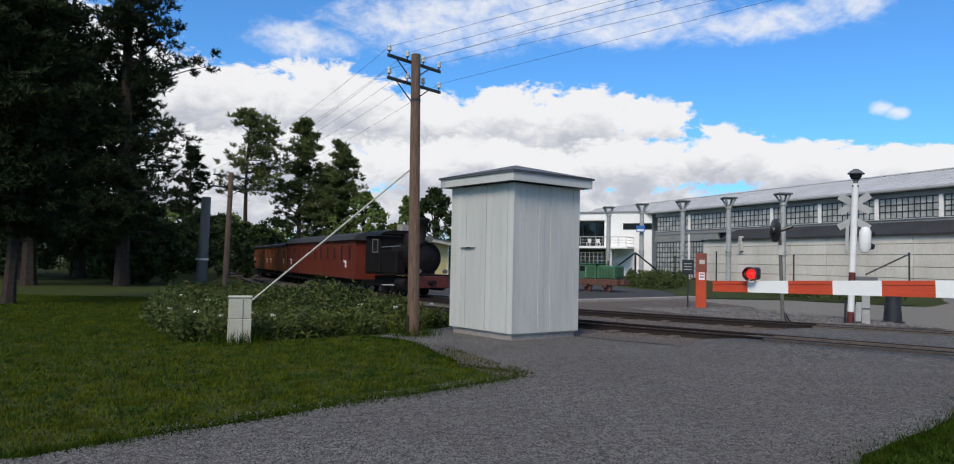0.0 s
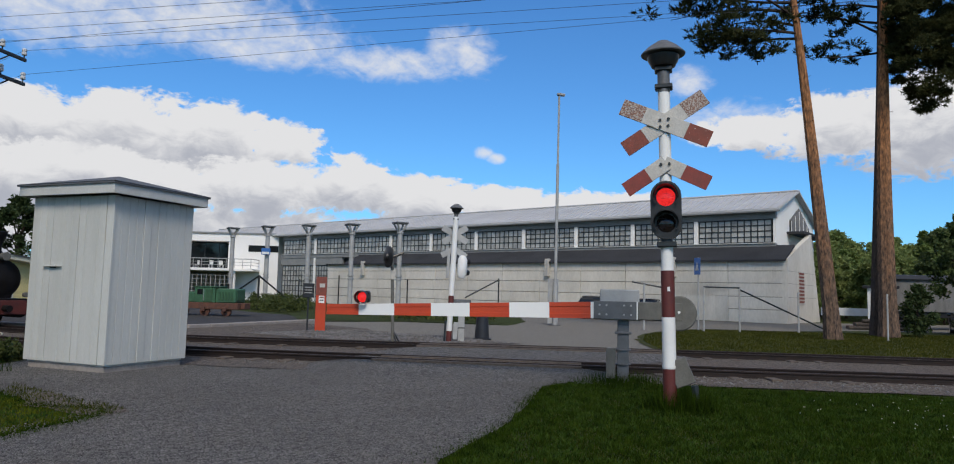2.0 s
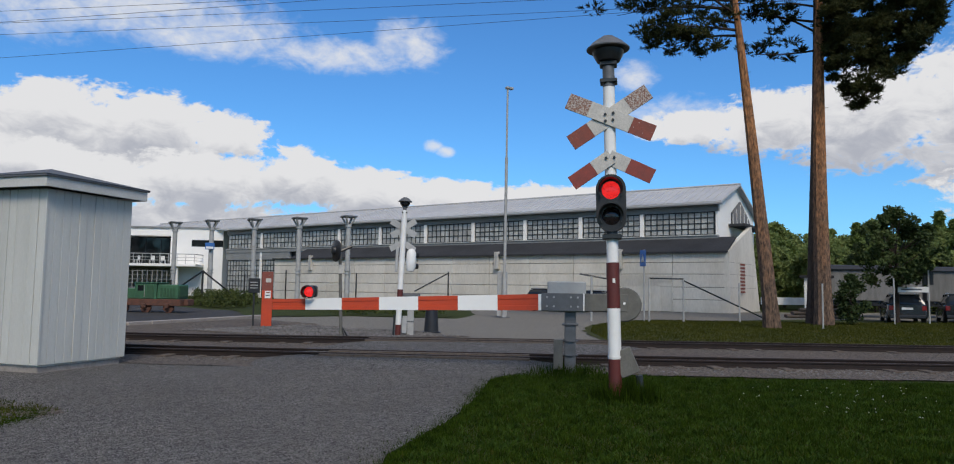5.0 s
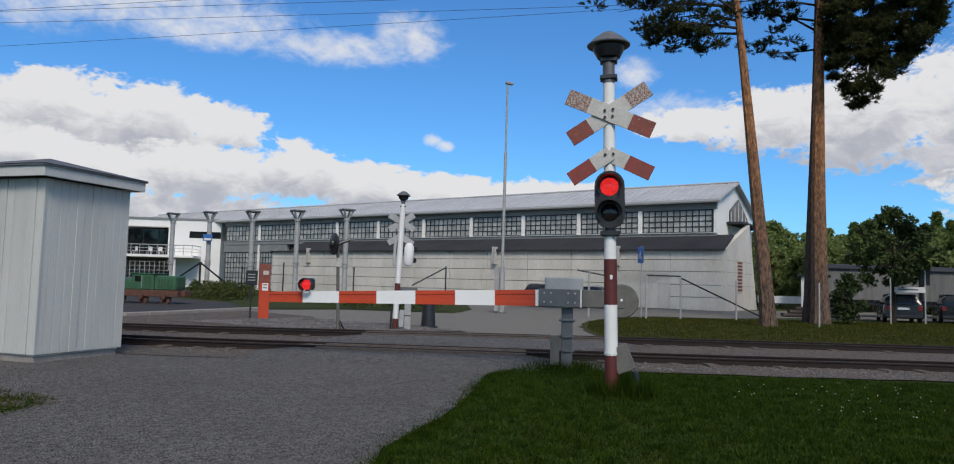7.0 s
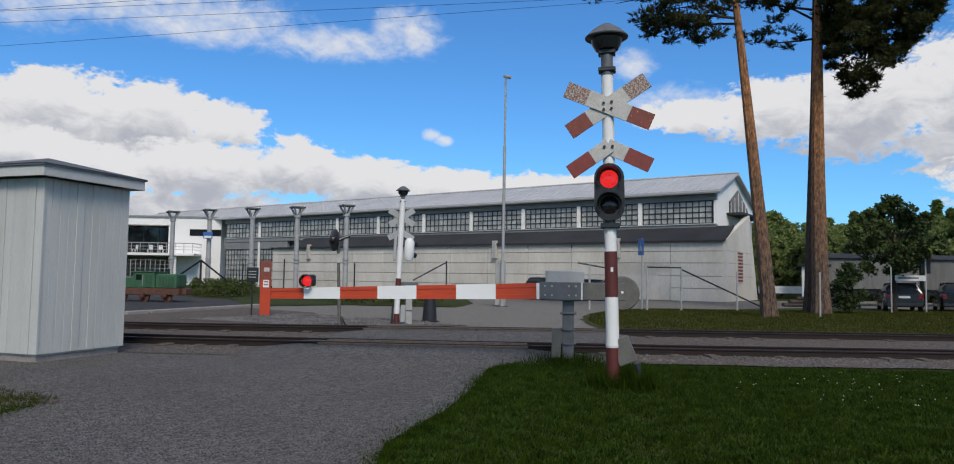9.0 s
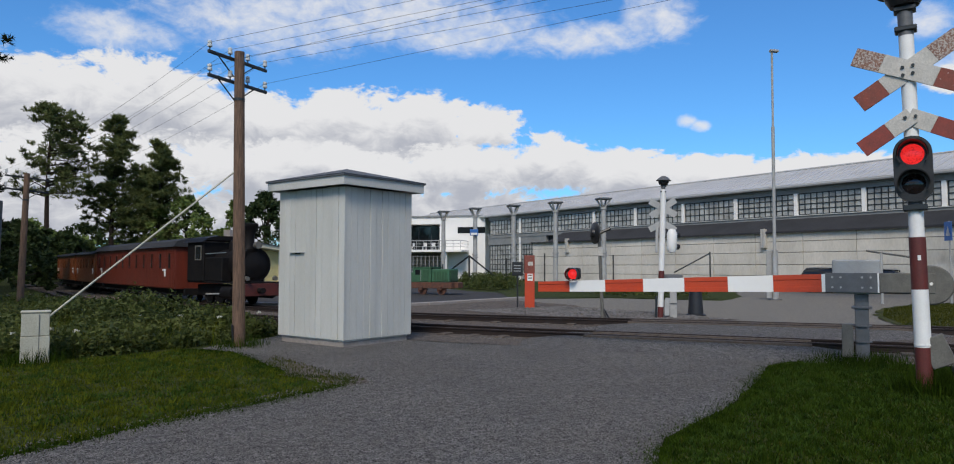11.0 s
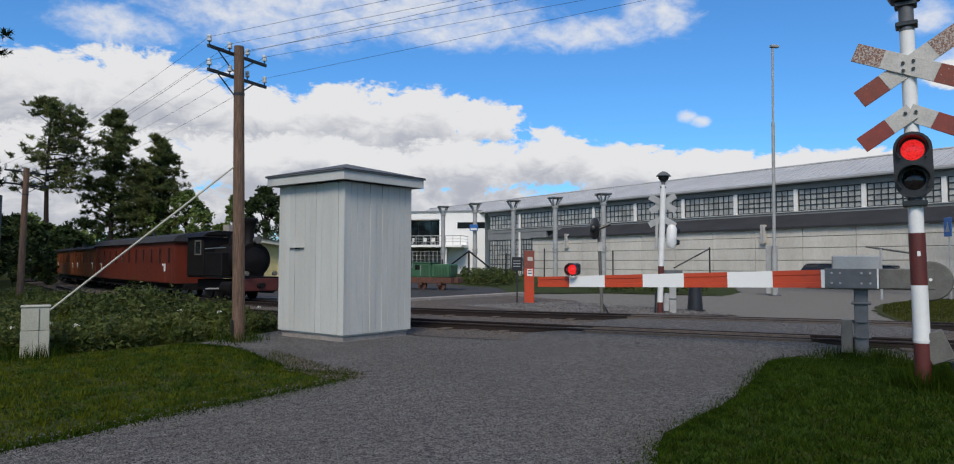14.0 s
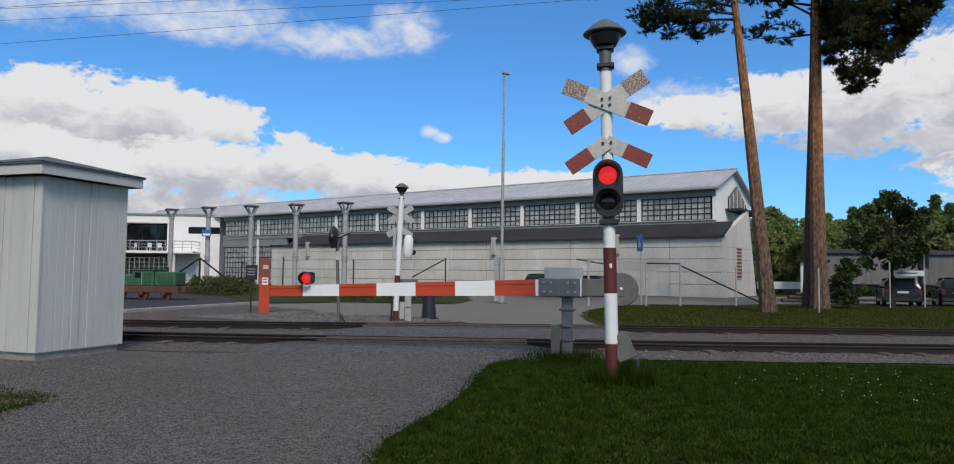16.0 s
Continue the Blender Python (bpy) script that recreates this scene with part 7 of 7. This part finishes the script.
# pines behind the station
def far_pine(label, x, y, h, crown, limbs, width, seed, leaves, bark, **kw):
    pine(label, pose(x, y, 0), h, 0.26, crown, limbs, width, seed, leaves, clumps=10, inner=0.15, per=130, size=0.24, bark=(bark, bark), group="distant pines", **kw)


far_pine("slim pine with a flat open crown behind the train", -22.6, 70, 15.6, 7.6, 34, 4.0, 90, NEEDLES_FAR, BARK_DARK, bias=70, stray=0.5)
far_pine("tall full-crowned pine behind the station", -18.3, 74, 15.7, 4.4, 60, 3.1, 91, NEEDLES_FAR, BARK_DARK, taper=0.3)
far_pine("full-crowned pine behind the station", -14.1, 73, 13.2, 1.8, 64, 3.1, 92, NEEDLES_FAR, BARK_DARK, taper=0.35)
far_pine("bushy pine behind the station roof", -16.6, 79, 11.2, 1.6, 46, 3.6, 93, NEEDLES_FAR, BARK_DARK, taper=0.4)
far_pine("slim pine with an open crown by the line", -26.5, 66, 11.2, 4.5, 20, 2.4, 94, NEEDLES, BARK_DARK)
leafy("light green tree behind the station", pose(-11.4, 72, 0), 8.0, 1.2, 3.2, 95, LEAVES, 110, 70, 0.26, 0.15, "station trees")
leafy("small pointed green tree behind the station", pose(-6.6, 66, 0), 7.2, 1.0, 1.9, 96, LEAVES, 80, 70, 0.22, 0.12, "station trees", taper=0.7)
leafy("dense dark green tree beside the station", pose(-3.6, 60, 0), 7.4, 1.0, 2.6, 97, LEAVES_DARK, 130, 80, 0.22, 0.15, "station trees")
leafy("dense green tree beside the station", pose(-0.6, 62, 0), 6.6, 1.0, 2.2, 98, LEAVES, 110, 80, 0.22, 0.15, "station trees")
for i, (x, y, h, w) in enumerate(((-18.5, 62, 3.8, 3.6), (-22, 68, 4.5, 4), (-27, 74, 5, 5), (-24, 85, 6, 5), (-31, 90, 6.5, 6), (-16, 84, 5, 5), (-12, 66, 3.4, 3), (-36, 84, 7, 7), (-9, 78, 5, 5), (-40, 100, 8, 8))):
    leafy("green thicket along the line", pose(x, y, 0), h, 0.2, w, 110 + i, LEAVES if i % 3 else LEAVES_DARK, 70, 60, 0.32, 0.1, "thicket", name="bush")

# young tree and bush at the car park
leafy("young maple with a dense dark crown at the car park", pose(39.2, 19.4, 0), 5.9, 2.05, 1.95, 130, LEAVES_MID, 150, 90, 0.15, 0.11)
leafy("tall loose bush on the verge", pose(33.6, 18.7, 0), 2.3, 0.15, 0.75, 131, LEAVES_DARK, 60, 60, 0.12, 0.05, name="bush")
leafy("low weeds at the edge of the car park", pose(47.5, 18.5, 0), 3.2, 0.3, 1.3, 132, LEAVES_DARK, 60, 60, 0.14, 0.05, name="bush")
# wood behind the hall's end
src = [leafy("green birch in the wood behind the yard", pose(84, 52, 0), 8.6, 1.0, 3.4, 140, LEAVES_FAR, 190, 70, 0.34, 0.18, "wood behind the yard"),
       leafy("dark green tree in the wood behind the yard", pose(92, 50, 0), 8.0, 0.8, 3.8, 141, LEAVES, 190, 60, 0.32, 0.18, "wood behind the yard"),
       leafy("pointed spruce in the wood behind the yard", pose(84, 58, 0), 10, 0.6, 2.4, 142, LEAVES, 130, 60, 0.3, 0.16, "wood behind the yard", taper=0.85)]
rng = random.Random(9)
for i in range(64):
    az = 48 + 31 * i / 63 + rng.uniform(-1, 1)
    d = rng.uniform(66, 100)
    s = rng.uniform(0.55, 0.92) * d / 78
    o = copy_thing(src[(0, 2, 0, 2, 1)[i % 5]], pose(d * math.sin(radians(az)), d * math.cos(radians(az)), 0, 0, 0, rng.uniform(0, 360)))
    o.scale = (s, s, s)
for i in range(14):
    az, d = 82 + i * 5, rng.uniform(45, 70)
    copy_thing(src[i % 3], pose(d * math.sin(radians(az)), d * math.cos(radians(az)), 0, 0, 0, rng.uniform(0, 360)))


# low wooded hills
def hills():
    bm = B()
    prev = None
    for k in range(121):
        az = radians(-75 + 180 * k / 120)
        d = 1500
        top = 48 + 16 * noise.noise((k * 0.09, 2, 0)) + 7 * noise.noise((k * 0.45, 5, 0)) + 2.5 * noise.noise((k * 2.1, 1, 0))
        cur = [bm.verts.new((d * math.sin(az) * f, d * math.cos(az) * f, z)) for f, z in ((1, -5), (1.08, top * 0.6), (1.2, top))]
        if prev:
            for i in range(2):
                bm.faces.new((prev[i], cur[i], cur[i + 1], prev[i + 1]))
        prev = cur
    ob = part("hills", bm, mat("wooded_hills", (0.045, 0.065, 0.055), (0.03, 0.045, 0.042), 0.03, 0.95, bump=0, fine=0.2), smooth=True)
    tagged(ob, "low wooded hills along the horizon", "hills", kind="structure")


hills()


# ---------------------------------------------------------------- grass, weeds and loose stones
def inside(poly, x, y):
    p = np.asarray(poly)
    hit = np.zeros(len(x), bool)
    for (x0, y0), (x1, y1) in zip(p, np.roll(p, -1, 0)):
        c = (y0 > y) != (y1 > y)
        with np.errstate(divide="ignore", invalid="ignore"):
            hit ^= c & (x < (x1 - x0) * (y - y0) / (y1 - y0) + x0)
    return hit


def scatter(poly, n, seed):
    r = np.random.RandomState(seed)
    p = np.asarray(poly)
    lo, hi = p.min(0), p.max(0)
    out = np.empty((0, 2))
    while len(out) < n:
        q = r.uniform(lo, hi, (n * 2, 2))
        out = np.vstack([out, q[inside(poly, q[:, 0], q[:, 1])]])
    return out[:n]


def blades(name, label, xy, low, high, width, material, seed, z=0.0, splay=0.5):
    r = np.random.RandomState(seed)
    n = len(xy)
    base = np.column_stack([xy, np.full(n, z)])
    a = r.uniform(0, 2 * math.pi, n)
    side = np.column_stack([np.cos(a), np.sin(a), 0 * a]) * width * r.uniform(0.6, 1.4, (n, 1))
    h = r.uniform(low, high, (n, 1))
    b = r.uniform(0, 2 * math.pi, n)
    tip = base + np.column_stack([np.cos(b), np.sin(b), 0 * b]) * h * splay * r.uniform(0, 1, (n, 1)) + np.array([0, 0, 1.0]) * h
    v = np.stack([base - side, base + side, tip], 1).reshape(-1, 3)
    ob = new(name, raw_mesh(name, v, np.arange(3 * n).reshape(-1, 3), material))
    return tagged(ob, label, "grass", kind="stuff")


LAWN_L = [(-9.5, 2.5), (-5.6, 4.1), (-3.3, 5.35), (-1.55, 7.2), (0.55, 9.4), (-0.2, 10.3), (-0.6, 11.4), (-1.3, 13.2), (-2.2, 13.8), (-4.6, 12.2), (-6.2, 14.0), (-7.5, 16.4), (-9, 19.5), (-11, 25), (-20, 25), (-16, 10)]
ROAD_RIGHT = [(8.6, 10.35), (7.2, 9.75), (6.0, 8.6), (4.85, 7.2), (3.2, 5.75), (2.25, 4.3), (1.8, 2.5)]
LAWN_R = [(3.1, 5.6), (4.9, 7.2), (6.05, 8.55), (7.25, 9.8), (8.6, 9.9), (10.2, 8.3), (13.4, 5.95), (18, 2.6), (17, -1), (7, -1), (2.7, 1), (1.9, 2.6), (2.3, 4.2)]
VERGE = [(15.1, 15.7), (16.5, 13.9), (20.8, 10.35), (30.6, 3.5), (37, -1), (44, 6), (43, 17.8), (36, 20.1), (30, 23.6), (27.6, 25.4), (24.5, 24.8), (20.3, 22.0), (17.3, 18.8)]
WEED = [(-5.1, 12.45), (-3.7, 13.0), (-2.4, 13.9), (-1.75, 14.6), (-0.5, 16.6), (-1.4, 17.8), (-3.0, 20.2), (-5.4, 23.4), (-7.8, 27.2), (-11.0, 31.5), (-10.6, 26), (-8.7, 19.5), (-7.3, 16.3), (-6.1, 14.2)]
blades("lawn_grass", "short mown green lawn grass beside the road", scatter(LAWN_L, 190000, 3), 0.012, 0.045, 0.007, BLADES, 3, 0.0, 0.9)
blades("lawn_grass", "short mown green lawn grass around the signal", scatter(LAWN_R, 240000, 4), 0.012, 0.045, 0.006, BLADES_SHADED, 4, 0.0, 0.9)
blades("verge_grass", "rough yellow-green verge grass by the track", scatter(VERGE, 110000, 5), 0.02, 0.065, 0.014, BLADES_SUNNY, 5, 0.03, 0.8)
blades("verge_grass", "dry seed stalks in the verge", scatter(VERGE, 5000, 6), 0.04, 0.10, 0.007, BLADES_DRY, 6, 0.03)
# pale tips: dry specks, and blade highlights given as lighter colour
blades("lawn_grass", "pale grass tips scattered in the lawn around the signal", scatter(LAWN_R, 26000, 41), 0.02, 0.055, 0.005, BLADES_SUNNY, 41, 0.0, 1.2)
blades("lawn_grass", "pale grass tips scattered in the lawn beside the road", scatter(LAWN_L, 26000, 42), 0.02, 0.055, 0.006, BLADES_SUNNY, 42, 0.0, 1.2)


def clumps_of(poly, n, per, spread, seed):
    """Points gathered round scattered centres."""
    q = np.random.RandomState(seed)
    return np.repeat(scatter(poly, n, seed), per, 0) + q.normal(0, spread, (n * per, 2))


for poly, k, tuft in ((LAWN_R, 51, BLADES_SHADED), (LAWN_L, 61, BLADES)):
    blades("clover", "low broad clover leaves in the lawn", clumps_of(poly, 3600, 26, 0.075, k), 0.014, 0.05, 0.012, BROAD, k, 0.004, 1.6)
    blades("lawn_grass", "denser tufts of lawn grass", clumps_of(poly, 2600, 30, 0.05, k + 1), 0.03, 0.085, 0.006, tuft, k + 1, 0.0, 0.9)
spots = clumps_of([(8.8, 6.5), (10.5, 7.4), (15, 4.2), (15, 2), (10, 2.5), (8.2, 4.5)], 34, 3, 0.3, 71)
v, f = sprays(np.column_stack([spots, np.full(len(spots), 0.06)]), [0.007] * len(spots), 12, 0.007, 0.8, 0.6, 72)
tagged(new("clover_flowers", raw_mesh("clover_flowers", v, f, PETALS)), "small white clover flowers in the lawn", "flowers", kind="stuff")
r = np.random.RandomState(8)
for cx, cy, n, sp, hi in ((7.26, 7.2, 900, 0.16, 0.36), (7.5, 7.0, 700, 0.14, 0.38), (8.67, 9.75, 900, 0.3, 0.26), (8.2, 9.6, 500, 0.4, 0.18), (-4.1, 12.45, 500, 0.25, 0.3), (-1.2, 14.2, 350, 0.25, 0.3)):
    blades("grass_tuft", "tall uncut grass round a post foot", r.normal((cx, cy), sp, (n, 2)), hi * 0.35, hi, 0.006, BLADES_SHADED, int(cx * 10) + 77, 0.0, 0.7)
blades("sparse_grass", "sparse yellowing grass on trodden earth", scatter([(-0.6, 11.6), (0.2, 9.5), (0.6, 9.2), (0.85, 9.7), (0.2, 10.9), (-0.5, 12.6)], 900, 81), 0.015, 0.05, 0.007, BLADES_SUNNY, 82, 0.016, 1.0)
# edge of road: straggling grass
edge = []
for line in (smooth_line(LAWN_L[1:9], 4), smooth_line(ROAD_RIGHT, 4)):
    for p, q in zip(line, line[1:]):
        n = int(math.dist(p, q) * 1300)
        t = r.rand(n, 1)
        edge.append(np.asarray(p) * (1 - t) + np.asarray(q) * t + r.normal(0, 0.10, (n, 2)) * r.uniform(0.2, 1.7, (n, 1)))
blades("edge_grass", "ragged grass along the gravel edge", np.vstack(edge), 0.015, 0.05, 0.006, BLADES_SHADED, 21, 0.0, 0.9)


def weeds():
    xy = scatter(WEED, 2300, 12)
    r = np.random.RandomState(13)
    cs, rs = [], []
    for x, y in xy:
        h = r.uniform(0.12, 0.5) * (0.7 + 1.0 * noise.noise((x * 0.7, y * 0.7, 0)))
        h *= 0.9 + 0.5 * math.exp(-((x + 3.4) ** 2 + (y - 17.2) ** 2) / 5) + 0.2 * math.exp(-((x + 6.0) ** 2 + (y - 15.5) ** 2) / 3)
        for k in range(3):
            cs.append((x + r.normal(0, 0.08), y + r.normal(0, 0.08), h * (0.25 + 0.35 * k)))
            rs.append(0.16 + 0.08 * r.rand())
    v, f = sprays(cs, rs, 30, 0.095, 1.0, 0.3, 5)
    ob = new("weeds", raw_mesh("weeds", v, f, WEEDS))
    tagged(ob, "tangled green wild weeds beside the track", "weeds", kind="stuff")
    blades("tall_grass", "tall meadow grass among the weeds", scatter(WEED, 9000, 14), 0.15, 0.55, 0.008, BLADES, 15, 0.0, 0.45)
    blades("tall_grass", "dry meadow grass stalks among the weeds", scatter(WEED, 2200, 16), 0.2, 0.65, 0.007, BLADES_DRY, 17, 0.0, 0.4)
    # white flower heads
    pts = scatter(WEED, 60, 18)
    pts = pts[(pts[:, 1] < 19)]
    cs = [(x, y, r.uniform(0.25, 0.55)) for x, y in pts]
    v, f = sprays(cs, [0.06] * len(cs), 14, 0.035, 0.25, 0.6, 6)
    ob = new("wild_flowers", raw_mesh("wild_flowers", v, f, PETALS))
    tagged(ob, "white wild flower heads among the weeds", "flowers", kind="stuff")


weeds()
# weeds before the hall and the diesel
xy = np.vstack([scatter([(10.4, 46), (12.5, 45), (15.5, 52), (17, 58), (13, 60), (10.5, 52)], 170, 30), scatter([(14.6, 34.5), (18.4, 31), (20, 33), (18, 44), (15, 46)], 160, 31)])
cs = [(x, y, 0.3 * (k + 1)) for i, (x, y) in enumerate(xy) for k in range((1 + i % 3) if i < 170 else 1)]
v, f = sprays(cs, [0.32] * len(cs), 24, 0.16, 0.9, 0.25, 9)
tagged(new("weeds", raw_mesh("weeds", v, f, WEEDS)), "rough green weeds before the hall", "weeds", kind="stuff")


def stones(name, label, poly, n, lo, hi, material, seed, z):
    r = np.random.RandomState(seed)
    xy = scatter(poly, n, seed)
    s = r.uniform(lo, hi, (n, 1, 1)) * r.uniform(0.7, 1.3, (n, 1, 3)) * np.array([1, 1, 0.6])
    octa = np.array([(1, 0, 0), (0, 1, 0), (-1, 0, 0), (0, -1, 0), (0, 0, 1), (0, 0, -1)], float)
    a = r.uniform(0, 6.28, n)
    rot = np.zeros((n, 3, 3))
    rot[:, 0, 0], rot[:, 0, 1], rot[:, 1, 0], rot[:, 1, 1], rot[:, 2, 2] = np.cos(a), -np.sin(a), np.sin(a), np.cos(a), 1
    v = np.einsum("nij,nkj->nki", rot, octa[None] * s * r.uniform(0.8, 1.2, (n, 6, 1))) + np.column_stack([xy, np.full(n, z)])[:, None]
    f = np.array([(0, 1, 4), (1, 2, 4), (2, 3, 4), (3, 0, 4), (1, 0, 5), (2, 1, 5), (3, 2, 5), (0, 3, 5)])
    faces = (f[None] + 6 * np.arange(n)[:, None, None]).reshape(-1, 3)
    tagged(new(name, raw_mesh(name, v.reshape(-1, 3), faces, material)), label, "gravel", kind="stuff")


PEBBLE = leaf_mat("loose_stone", (0.07, 0.068, 0.067), (0.22, 0.21, 0.20), 0.0)
stones("loose_gravel", "loose grey stones on the gravel road", [(-3, 6), (0.3, 9.5), (-0.6, 11.5), (-1.2, 14), (2, 17), (9, 13), (8, 10.4), (5.4, 8.8), (2.8, 5.4)], 30000, 0.005, 0.014, PEBBLE, 41, 0.016)
stones("ballast_stone", "loose ballast stones by the rails", [(4, 16.6), (15.6, 8.6), (22, 4.4), (21, 3.2), (13.5, 6.4), (9.8, 9.2), (8.4, 10.6), (3, 15)], 3500, 0.012, 0.03, PEBBLE, 42, 0.028)
stones("ballast_stone", "coarse stones on the far shoulder", [(5, 24.4), (7, 21.2), (10, 18.9), (12, 18.6), (11.4, 21.5), (9.4, 26)], 3000, 0.02, 0.055, PEBBLE, 43, 0.03)
